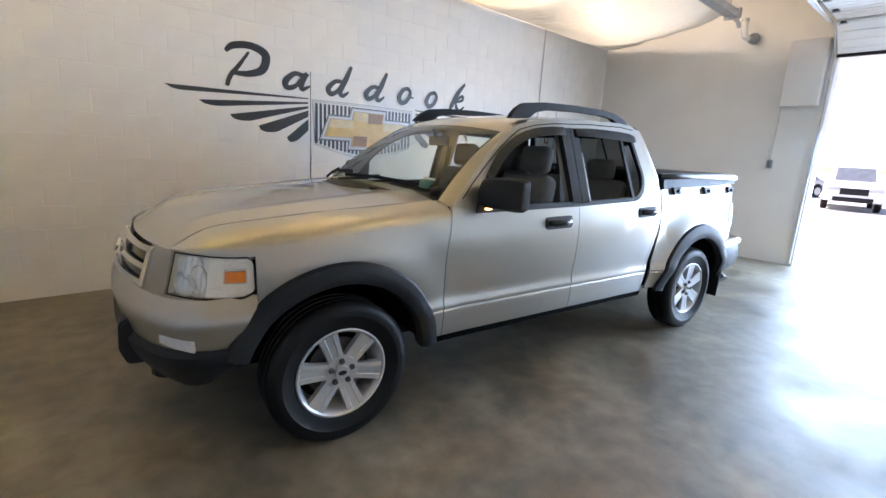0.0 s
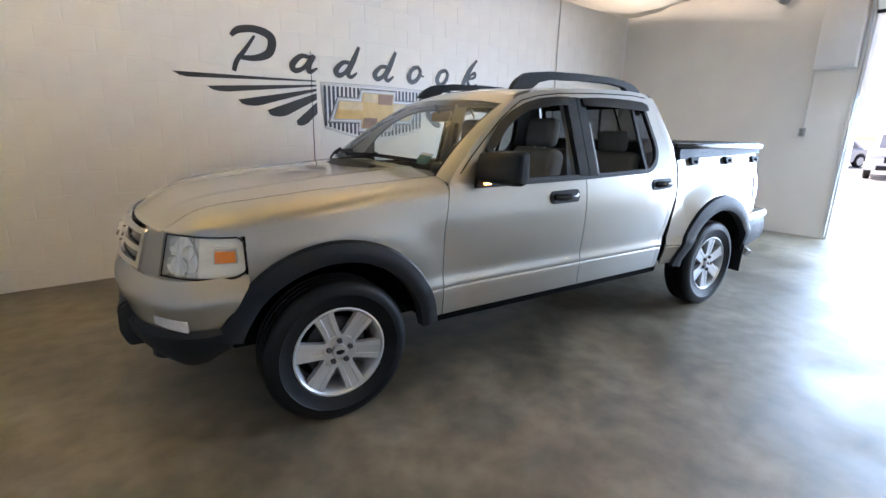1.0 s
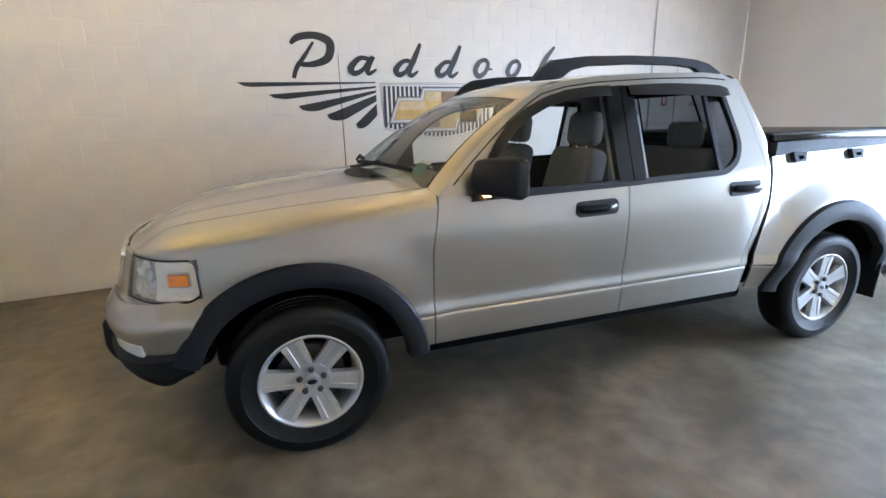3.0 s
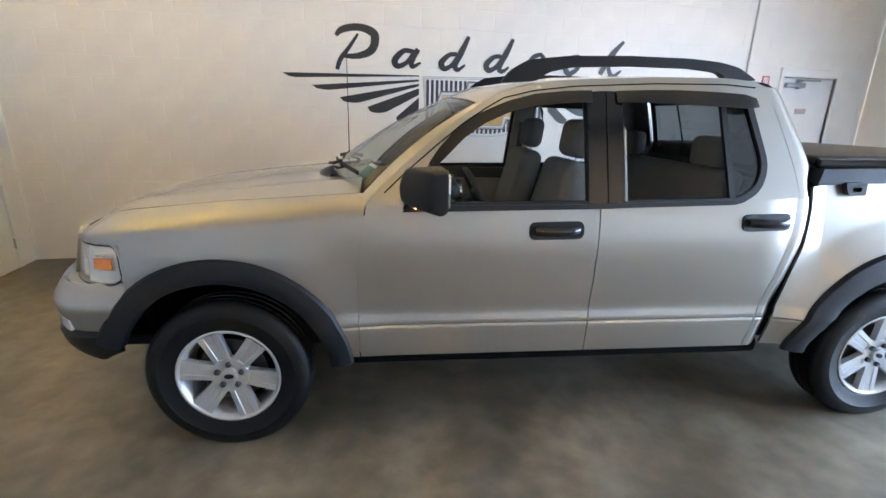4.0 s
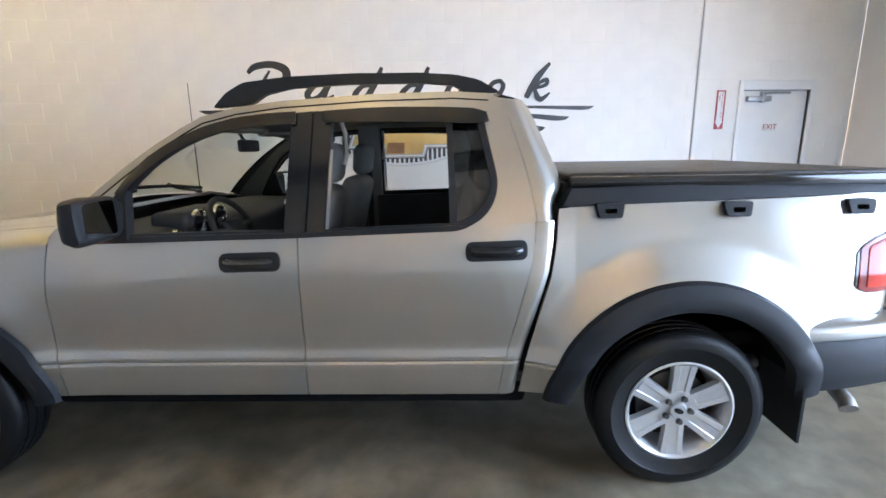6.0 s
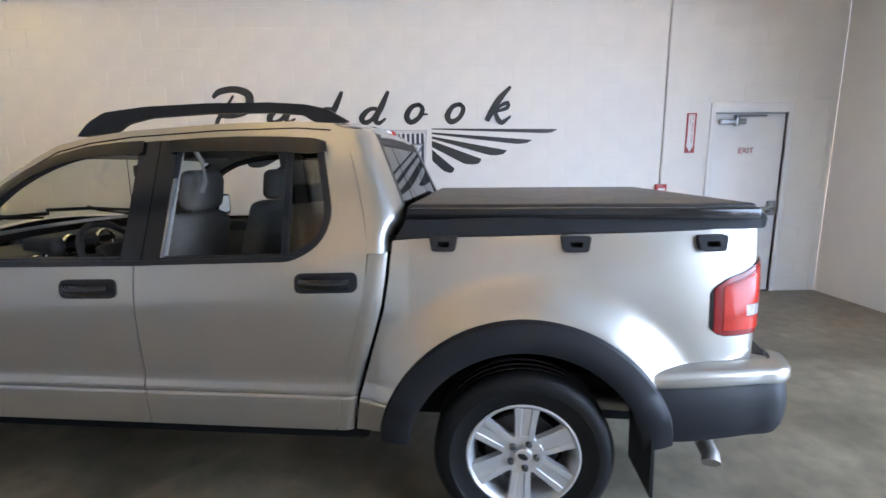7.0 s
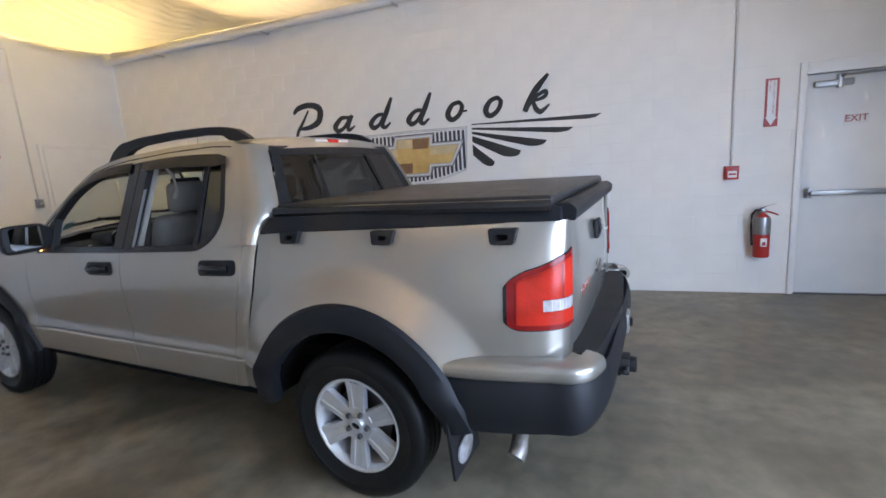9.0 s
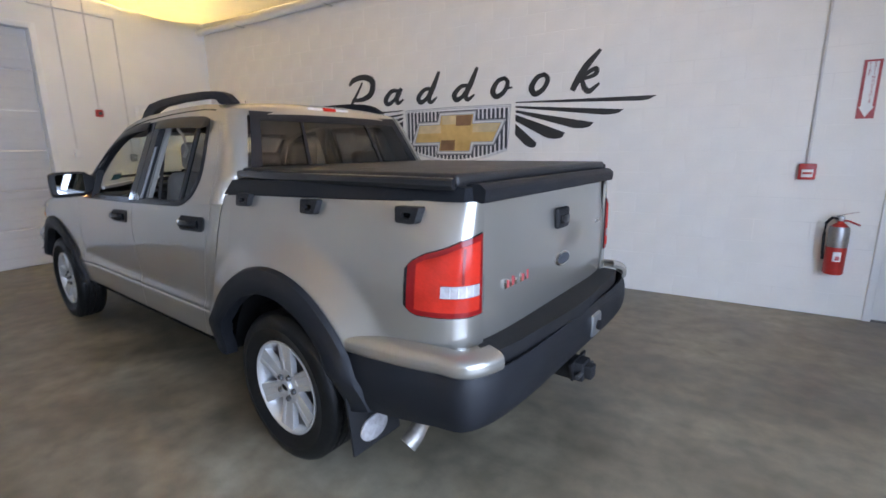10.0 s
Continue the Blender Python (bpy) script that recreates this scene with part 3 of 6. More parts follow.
solid("pipe", tube(bmesh.new(), [(X_WEST + 0.02, Y_NORTH - 0.10, 3.365), (2.45, Y_NORTH - 0.10, 3.44)], 0.050, 14), PAINT_WHITE, "white painted pipe along the wall head", "pipe")
for k in range(3):
    solid("pipe_clip", boxed((-1.6 + 1.85 * k, Y_NORTH - 0.16, 3.325 + 0.028 * k), (-1.57 + 1.85 * k, Y_NORTH + 0.004, 3.335 + 0.028 * k)), STEEL, "steel clip holding the white pipe", "clip", "clips of the pipe", smooth=0)

# ---- things on the west wall ----
for y, z0, z1 in ((1.92, 1.43, 3.31), (1.563, 2.06, 3.5), (1.22, 1.50, 3.5)):
    solid("conduit", tube(bmesh.new(), [(X_WEST + 0.012, y, z0), (X_WEST + 0.012, y, z1)], 0.010, 8), CONDUIT, "thin painted conduit on the white wall", "conduit", "conduits of the west wall")
solid("conduit", tube(bmesh.new(), [(X_WEST + 0.013, 0.95, 3.31), (X_WEST + 0.013, 1.92, 3.31)], 0.010, 8), CONDUIT, "thin painted conduit on the white wall", "conduit", "conduits of the west wall")
bell = thing("fire_alarm_horn", pose(X_WEST, 1.558, 1.95, 0, 0, 90), "red fire alarm horn on the white wall", "fire alarm")
part("case", boxed((-0.05, -0.045, 0.01), (0.05, 0.002, 0.11), 0.02), RED, bell)
part("grille", boxed((-0.022, -0.050, 0.036), (0.022, -0.043, 0.080), 0.003), DARK_STEEL, bell)
for y, z in ((1.92, 1.384), (1.22, 1.46)):
    sb = thing("socket_box", pose(X_WEST, y, z - 0.05, 0, 0, 90), "small grey box at the end of a conduit", "socket")
    part("case", boxed((-0.04, -0.045, 0), (0.04, 0.002, 0.11), 0.005), GREY_METAL if y > 1.5 else PAINT_WHITE, sb)
    part("toggle", boxed((-0.008, -0.055, 0.045), (0.008, -0.044, 0.065), 0.002), PAINT_WHITE, sb)

# ---- under the roof: beams, cloth bays and the lamps above the cloth ----
for y, z, tall, x1 in ((0.66, 3.40, 0.16, 4.9), (-2.75, 3.62, 0.20, X_EAST)):
    beam = thing("roof_beam", pose(0, y, z), "dark steel roof beam between the cloth bays", "beam", "roof beams")
    part("web", boxed((X_WEST, -0.006, 0.015), (x1, 0.006, tall)), DARK_STEEL, beam, smooth=0)
    part("flange", boxed((X_WEST, -0.07, 0.0), (x1, 0.07, 0.014), 0.003), DARK_STEEL, beam)
    part("flange", boxed((X_WEST, -0.07, tall + 0.001), (x1, 0.07, tall + 0.015), 0.003), DARK_STEEL, beam)
    for k in range(5):
        x = X_WEST + 0.4 + 1.65 * k
        part("hanger", tube(bmesh.new(), [(x, 0, tall + 0.012), (x, 0, Z_ROOF - z)], 0.007, 6), DARK_STEEL, beam)
hang = thing("steel_channel", pose(0, 0.70, 3.44), "galvanised steel channel hung in line with the beam", "channel")
part("base", boxed((4.92, -0.07, 0.0), (6.35, 0.07, 0.012), 0.003), STEEL, hang)
for y in (-0.069, 0.061):
    part("lip", boxed((4.92, y, 0.010), (6.35, y + 0.008, 0.085), 0.002), STEEL, hang)
part("end_plate", boxed((6.30, -0.10, -0.02), (6.36, 0.10, 0.11), 0.006), STEEL, hang)
for x in (5.1, 6.2):
    part("hanger", tube(bmesh.new(), [(x, 0, 0.01), (x, 0, Z_ROOF - 3.44)], 0.007, 6), STEEL, hang)
arm = part("stub_pipe", tube(bmesh.new(), [(6.34, 0.0, 0.03), (6.62, 0.02, 0.01), (6.72, 0.03, -0.03)], 0.03, 10), STEEL, hang)


def cloth_bay(y0, y1, z0, z1, dip, lobe, x0, x1, seed):
    """Cloth tied up along lines between the lamps, sagging in a pillow under each."""
    rng = random.Random(seed)
    ph = [rng.uniform(0, 6.28) for _ in range(6)]

    def at(u, v):
        x = x0 + (x1 - (1.0 * (1 - v) ** 1.5 if x1 > 7 else 0) - x0) * u
        y = y0 + (y1 - y0) * v
        k = 0.5 + 0.5 * math.cos(2 * math.pi * (x - 1.0) / 2.46)
        bow = math.sin(math.pi * v ** 1.15)
        tie = (1 - k) ** 3
        fan = 0.014 * tie * math.sin(34 * (v - 0.5) + 4 * math.sin(3 * x + ph[0])) + 0.022 * math.sin(55 * x + 5 * v + 2 * math.sin(2.1 * x) + ph[1]) * (1 - v) ** 1.5 + 0.009 * math.sin(91 * x + 3 * v + ph[5]) * (1 - v) + 0.008 * math.sin(53 * x - 6 * v + ph[2]) * v ** 2
        wave = 0.02 * math.sin(1.7 * x + ph[3]) * bow
        return (x, y, z0 + (z1 - z0) * v - bow * (dip + lobe * k ** 0.8) + fan * min(1, 5 * v, 5 * (1 - v)) + wave + 0.004 * math.sin(23 * x + ph[4]) * (1 - bow))
    ob = solid("ceiling_cloth", sheet(bmesh.new(), at, lin(0, 1, 420), lin(0, 1, 34)), FABRIC, "sagging white cloth hung under the roof, lit from above", "ceiling cloth", "cloth bays under the roof", smooth=60)
    thicken(ob, 0.002)
    return ob


cloth_bay(0.76, 3.27, 3.60, 3.52, 0.05, 0.27, X_WEST + 0.03, 7.5, 1)
cloth_bay(-2.65, 0.56, 3.78, 3.62, 0.05, 0.27, X_WEST + 0.06, 4.1, 2)
cloth_bay(-6.5, -2.85, 3.78, 3.78, 0.05, 0.27, X_WEST + 0.06, 4.1, 3)


def tube_lamp(x, y, watts, colour):
    """A strip lamp above the cloth: a tray with two tubes, and its light."""
    t = thing("strip_lamp", pose(x, y, 4.08), "white twin-tube strip lamp above the ceiling cloth", "strip lamp", "strip lamps above the cloth")
    part("tray", boxed((-0.62, -0.10, 0.03), (0.62, 0.10, 0.09), 0.01), PAINT_WHITE, t)
    for dx in (-0.5, 0.5):
        part("rod", tube(bmesh.new(), [(dx, 0, 0.085), (dx, 0, Z_ROOF - 4.08)], 0.006, 6), STEEL, t)
    for dy in (-0.05, 0.05):
        part("tube", tube(bmesh.new(), [(-0.59, dy, 0.0), (0.59, dy, 0.0)], 0.014, 10), TUBE_LIGHT, t)
    data = bpy.data.lights.new("strip_light", "AREA")
    data.shape, data.size, data.size_y, data.energy, data.color = "RECTANGLE", 1.2, 0.16, watts, colour
    lo = new("strip_light", data)
    lo.parent = t
    lo.matrix_basis = pose(0, 0, -0.03)
    return t


TUBE_LIGHT = glow("tube_light", (1.0, 0.9, 0.72), 6.0)
for x, y, watts, colour in ((-1.5, 1.9, 47, (1.0, 0.81, 0.25)), (1.0, 1.9, 33, (1.0, 0.80, 0.36)), (3.45, 1.9, 27, (1.0, 0.86, 0.63)), (5.4, 1.9, 22, (1.0, 0.89, 0.72)), (-1.5, -1.2, 15, (1.0, 0.79, 0.25)), (1.4, -1.2, 38, (1.0, 0.81, 0.36)), (-1.5, -4.6, 6, (1.0, 0.72, 0.34)), (0.9, -4.6, 42, (1.0, 0.79, 0.38)), (3.3, -4.6, 62, (1.0, 0.80, 0.42))):
    tube_lamp(x, y, watts, colour)


# ---- the pickup truck: x from the front axle to the rear, y across (its left side is -y), z up ----
CAR = Matrix.Translation((0.102, 0.881, 0)) @ Matrix.Rotation(radians(-6.15), 4, "Z")
truck = thing("pickup_truck", CAR, "silver four-door pickup truck with dark grey plastic wheel flares", "pickup truck")
AXLE_F, AXLE_R, HUB_Z, HUB_Y = 0.0, 3.315, 0.362, 0.925
Z_SIDE = [0.40, 0.44, 0.583, 0.592, 0.602, 0.66, 0.80, 0.95, 1.05, 1.15, 1.25, 1.32]
W_CAB = [0.880, 0.902, 0.914, 0.906, 0.916, 0.903, 0.917, 0.923, 0.917, 0.898, 0.861, 0.83]
W_BED = [0.880, 0.902, 0.914, 0.906, 0.914, 0.898, 0.896, 0.886, 0.874, 0.857, 0.832, 0.805]


def half(s, z):
    """Half the width of the body's side at a length and height."""
    k = min(1, max(0, (s - 2.55) / 0.3))
    w = lerp(z, Z_SIDE, W_CAB) * (1 - k) + lerp(z, Z_SIDE, W_BED) * k
    for axle, reach, lift in ((AXLE_F, 0.58, 0.024), (AXLE_R, 0.60, 0.067)):
        r = math.hypot(s - axle, z - HUB_Z)
        if z > HUB_Z:
            k = min(1, max(0, (reach + 0.20 - r) / 0.23)) if axle == AXLE_F else min(1, max(0, (0.755 - r) / 0.16))
            k = k * k * (3 - 2 * k) if axle == AXLE_F else k ** 1.35
            w += lift * k * min(1, (z - HUB_Z) / 0.25)
    if s > 3.6:
        w -= 0.048 * ((s - 3.6) / 0.5) ** 2
    if s < 0:
        w -= 0.02 * (s / 0.42) ** 2
    return w


S_NOSE = -0.42


def nose(s, reach=0.42, w0=0.90):
    """Half the width of the rounded front, at a length ahead of the wheel arch."""
    u = min(1, max(0, (S_NOSE - s) / reach))
    return w0 * math.sqrt(1 - u * u)


def nose_plan(t, reach=0.42, w0=0.90):
    """The plan of the rounded front: t from 0 at the side to 1 at the middle."""
    a = t * math.pi / 2
    return S_NOSE - reach * math.sin(a), w0 * max(0.0, math.cos(a))


def tail_plan(t, s0=4.03, s1=4.262, w0=0.862, w1=0.665):
    """The plan of the rear corner: t from 0 on the side to 1 at the tailgate."""
    a = t * math.pi / 2
    return s0 + (s1 - s0) * math.sin(a) ** (2 / 3.4), w1 + (w0 - w1) * max(0.0, math.cos(a)) ** (2 / 3.4)


def pair(make, name, mat, label="", depth=0.0, parent=None, smooth=40, bevel=0.0):
    """Builds a part of the left side and its mirror image. make(side) returns a bmesh; side is -1 on the left, 1 on the right."""
    out = []
    for side in (-1, 1):
        ob = part(name, make(side), mat, parent or truck, label, smooth)
        if depth:
            thicken(ob, depth, -1.0, bevel)
        out.append(ob)
    return out


def skin(fn, us, vs, keep=None):
    """make() for a side panel given as fn(u, v) -> (s, half width, z)."""
    def make(side):
        def at(u, v):
            s, w, z = fn(u, v)
            return (s, side * w, z)
        return sheet(bmesh.new(), at, us, vs, keep, flip=side > 0)
    return make


def arch(s, axle, r):
    d = abs(s - axle)
    return HUB_Z + math.sqrt(r * r - d * d) if d < r else 0.0


cut_a = lambda z: lerp(z, [0.43, 0.6, 0.9, 1.15], [0.600, 0.598, 0.600, 0.640])


# hood and front wings
def hood_z(s, y):
    zs, zc = lerp(s, [-0.85, -0.6, -0.42, 0.0, 0.62], [0.955, 0.985, 1.005, 1.055, 1.105]), lerp(s, [-0.85, -0.74, -0.6, -0.42, 0.0, 0.62], [0.99, 1.05, 1.09, 1.125, 1.175, 1.235])
    w = min(half(max(s, S_NOSE), zs), nose(s, 0.37, half(S_NOSE, zs)) if s < S_NOSE else 9)
    k = min(1, abs(y) / max(w, 0.05))
    ridge = 0.010 * math.exp(-(((abs(y) - 0.52) / 0.05) ** 2)) * lerp(s, [-0.8, -0.5, 0.6], [0, 1, 1])
    return zs + (zc - zs) * (1 - k ** 2.4) ** (1 / 2.4) + ridge


def seam(s):
    """Where the hood meets the wing, across."""
    return 0.60 + 0.155 * max(0.0, min(1, (s + 0.68) / 1.28)) ** 0.5


def hood_lip(z, u):
    """Rolls the hood's front down to the lamps."""
    b = max(0, 1 - u / 0.15) ** 2.4
    return z * (1 - b) + 0.984 * b


def hood_at(u, k):
    """u from the front lip to the windscreen, k across."""
    lip = -0.79 + 0.11 * abs(k) ** 2.2
    s = lip + (0.60 - lip) * u
    y = k * (seam(-0.68 + 1.28 * u) - 0.004)
    return (s, y, hood_lip(hood_z(s, y), u))


hood = part("hood", sheet(bmesh.new(), hood_at, [0, 0.008, 0.018, 0.03, 0.045, 0.06, 0.08, 0.11] + lin(0.15, 1, 18), lin(-1, 1, 35)), SILVER, truck)
thicken(hood, 0.02)

def wing_side(u, v):
    s = u
    zl = max(0.42, arch(s, AXLE_F, 0.50))
    zs = hood_z(s, 9)
    if s < -0.3865:
        zl, zs = 0.985, max(zs, 0.991)
    lean = max(0, (u - 0.2) / 0.397) ** 2
    if v <= 1:
        z = side_row(zl, zs, v)
        w = half(s, z) if s >= S_NOSE else nose(s, 0.37, half(S_NOSE, z))
        return s + lean * (cut_a(z) - 0.6), w, z
    w0 = half(s, zs) if s >= S_NOSE else nose(s, 0.37, half(S_NOSE, zs))
    s += lean * (cut_a(zs) - 0.6 + 0.03 * (v - 1))
    y = w0 + (seam(s) + 0.004 - w0) * (v - 1) ** 1.0
    return s, y, hood_lip(hood_z(s, y), (s + 0.68) / 1.28)


ROWS = [0.432, 0.445, 0.50, 0.55, 0.580, 0.584, 0.592, 0.600, 0.604, 0.62, 0.64, 0.66, 0.69, 0.73, 0.78, 0.84, 0.90, 0.95, 1.0, 1.05, 1.10, 1.142]


def side_row(z0, z1, v):
    """Rows of a side panel that keep to the groove's heights, from its foot z0 to its head z1; v from 0 to 1."""
    z = lerp(v * (len(ROWS) - 1), list(range(len(ROWS))), ROWS)
    return max(z0, z if z < 0.64 else 0.64 + (z - 0.64) * (z1 - 0.64) / (1.142 - 0.64))


US = sorted(set(lin(-0.68, -0.4205, 14)) | {-0.41, -0.40, -0.387, -0.386} | set(lin(-0.42, 0.597, 34) + [-0.499 + 0.999 * (0.5 - 0.5 * math.cos(math.pi * k / 24)) for k in range(25) if -0.499 + 0.999 * (0.5 - 0.5 * math.cos(math.pi * k / 24)) > -0.42]))
pair(skin(wing_side, US, lin(0, 1, len(ROWS)) + [1 + (k / 10) ** 1.6 for k in range(1, 11)]), "front_wing", SILVER, depth=0.012)

# doors, lower halves
BELT_F, BELT_R = 1.142, 1.186


def belt(s):
    return lerp(s, [0.6, 0.645, 0.95, 2.35, 2.75], [1.168, 1.1655, BELT_F, 1.178, 1.20])


def door_panel(front, rear):
    def fn(u, v):
        z0 = 0.432
        s, z = 1.7, 0.0
        for _ in range(3):
            z = side_row(z0, belt(s), v)
            s = front(z) + (rear(z) - front(z)) * u
        return s, half(s, z), z
    return fn


VS = lin(0, 1, len(ROWS))
cut_b = lambda z: lerp(z, [0.43, 1.15], [1.688, 1.697])
cut_c = lambda z: lerp(z, [0.43, 0.60, 0.80, 1.0, 1.06, 1.20], [2.530, 2.560, 2.612, 2.662, 2.675, 2.686])
doors = []
for side in (-1, 1):
    for front, rear, knob in ((lambda z: cut_a(z) + 0.002, lambda z: cut_b(z) - 0.0025, (1.366, 1.045)), (lambda z: cut_b(z) + 0.0025, lambda z: cut_c(z) - 0.003, (2.391, 1.080))):
        ob = part("door", skin(door_panel(front, rear), lin(0, 1, 18), VS)(side), SILVER, truck, "silver door with a pressed groove along its foot")
        thicken(ob, 0.02)
        doors.append((side, ob, knob))

for cut in (cut_a, cut_b, cut_c):
    pair(skin(lambda u, v: (cut(0.45 + 0.66 * v) + 0.04 * (u - 0.5), half(cut(0.6), 0.45 + 0.66 * v) - 0.016, 0.45 + 0.66 * v), lin(0, 1, 3), lin(0, 1, 14)), "door_jamb", SILVER)

# the narrow post of the cab behind the rear door, and the bed's side
cut_d = lambda z: lerp(z, [0.43, 0.60, 0.80, 0.97, 1.10, 1.24, 1.32], [2.600, 2.628, 2.685, 2.735, 2.754, 2.766, 2.80])


def post(u, v):
    z = side_row(0.432, 1.197, v)
    s = cut_c(z) + (cut_d(z) - cut_c(z)) * u
    return s, half(cut_c(z), z) - 0.016 * max(0, (u - 0.4) / 0.6) ** 2, z


pair(skin(post, lin(0, 1, 10), VS), "cab_post", SILVER, depth=0.02)


def bed_side(u, v):
    z1 = 1.247 + 0.04 * (u - 2.7) / 1.5
    s = u
    zl = max(0.45 if s < 3.3 else 0.705, arch(s, AXLE_R, 0.51))
    z = side_row(zl, z1, v)
    s += (cut_d(z) + 0.016 - 2.60) * max(0, 1 - (s - 2.60) / 0.30)
    return s, half(s, z), z


UB = sorted(set(lin(2.60, 4.03, 80) + [AXLE_R - 0.509 + 1.018 * (0.5 - 0.5 * math.cos(math.pi * k / 24)) for k in range(25)]))
pair(skin(bed_side, UB, lin(0, 1, 3 * len(ROWS) - 2)), "bed_side", SILVER, depth=0.015)


def corner(t, z):
    s, w = tail_plan(t)
    side_w = half(4.03, z) - 0.16 * (s - 4.03)
    return s, 0.665 + (w - 0.665) * ((side_w - 0.665) / (0.862 - 0.665)), z


pair(skin(lambda u, v: corner(u, 0.66 + (1.285 - 0.66) * v), lin(0, 1, 14), lin(0, 1, 14)), "bed_corner", SILVER, depth=0.012)


# ---- cab above the belt ----
def up_w(z):
    """Half the width of the cab's side above the belt."""
    return 0.898 - 0.39 * (z - 1.15)


def roof_edge(s):
    return lerp(s, [1.16, 1.25, 1.40, 1.60, 2.0, 2.35, 2.50, 2.58], [1.597, 1.648, 1.685, 1.710, 1.732, 1.737, 1.726, 1.706])


def on_side(side, lift=0.0):
    return lambda u, v, d: (u, side * (up_w(v) + lift - d), v)


A_LINE = [(0.645, 1.165), (0.70, 1.230), (0.80, 1.322), (0.92, 1.422), (1.05, 1.525), (1.16, 1.597), (1.25, 1.648), (1.40, 1.685), (1.60, 1.710), (2.0, 1.732), (2.35, 1.737), (2.50, 1.726)]
C_LINE = [(2.556, 1.700), (2.59, 1.60), (2.636, 1.45), (2.668, 1.32), (2.682, 1.24), (2.686, 1.196), (2.35, 1.1778), (1.65, 1.1598), (0.95, 1.142)]
WIN_F = rounded([(0.815, 1.150), (0.90, 1.278), (0.97, 1.372), (1.05, 1.455), (1.15, 1.524), (1.28, 1.582), (1.41, 1.615), (1.55, 1.634), (1.665, 1.642), (1.655, 1.160)], [0.03, 0.05, 0.05, 0.05, 0.06, 0.06, 0.06, 0.06, 0.015, 0.015])
WIN_R = rounded([(1.790, 1.164), (1.815, 1.648), (2.10, 1.652), (2.455, 1.640), (2.520, 1.34), (2.475, 1.235), (2.37, 1.180)], [0.015, 0.015, 0.1, 0.05, 0.08, 0.06, 0.04])
for side in (-1, 1):
    ob = part("cab_frame", slab(bmesh.new(), A_LINE + C_LINE, on_side(side), 0.045, [WIN_F, WIN_R]), SILVER, truck, "silver pillars and roof edge", smooth=30)

    # the seam between the pillar with the roof's edge and the frames of the doors
    line = [Vector(p) for p in A_LINE[1:]]
    seam_line = []
    for i, p in enumerate(line):
        along = (line[min(i + 1, len(line) - 1)] - line[max(i - 1, 0)]).normalized()
        seam_line.append((p.x + along.y * 0.030, side * (up_w(p.y - along.x * 0.030) + 0.0005), p.y - along.x * 0.030))
    part("frame_seam", tube(bmesh.new(), seam_line, 0.0032, 6), UNDERBODY, truck)


def inset(outline, d):
    """An outline moved inwards by d."""
    n, out = len(outline), []
    area = sum(outline[i - 1][0] * outline[i][1] - outline[i][0] * outline[i - 1][1] for i in range(n))
    sgn = 1 if area > 0 else -1
    for i in range(n):
        p, q, r = Vector(outline[i - 1]), Vector(outline[i]), Vector(outline[(i + 1) % n])
        a, b = (q - p), (r - q)
        a = a.normalized() if a.length > 1e-6 else b.normalized()
        b = b.normalized() if b.length > 1e-6 else a
        m = (Vector((-a.y, a.x)) + Vector((-b.y, b.x)))
        m = m.normalized() if m.length > 1e-6 else Vector((-a.y, a.x))
        out.append(tuple(q + m * d * sgn))
    return out


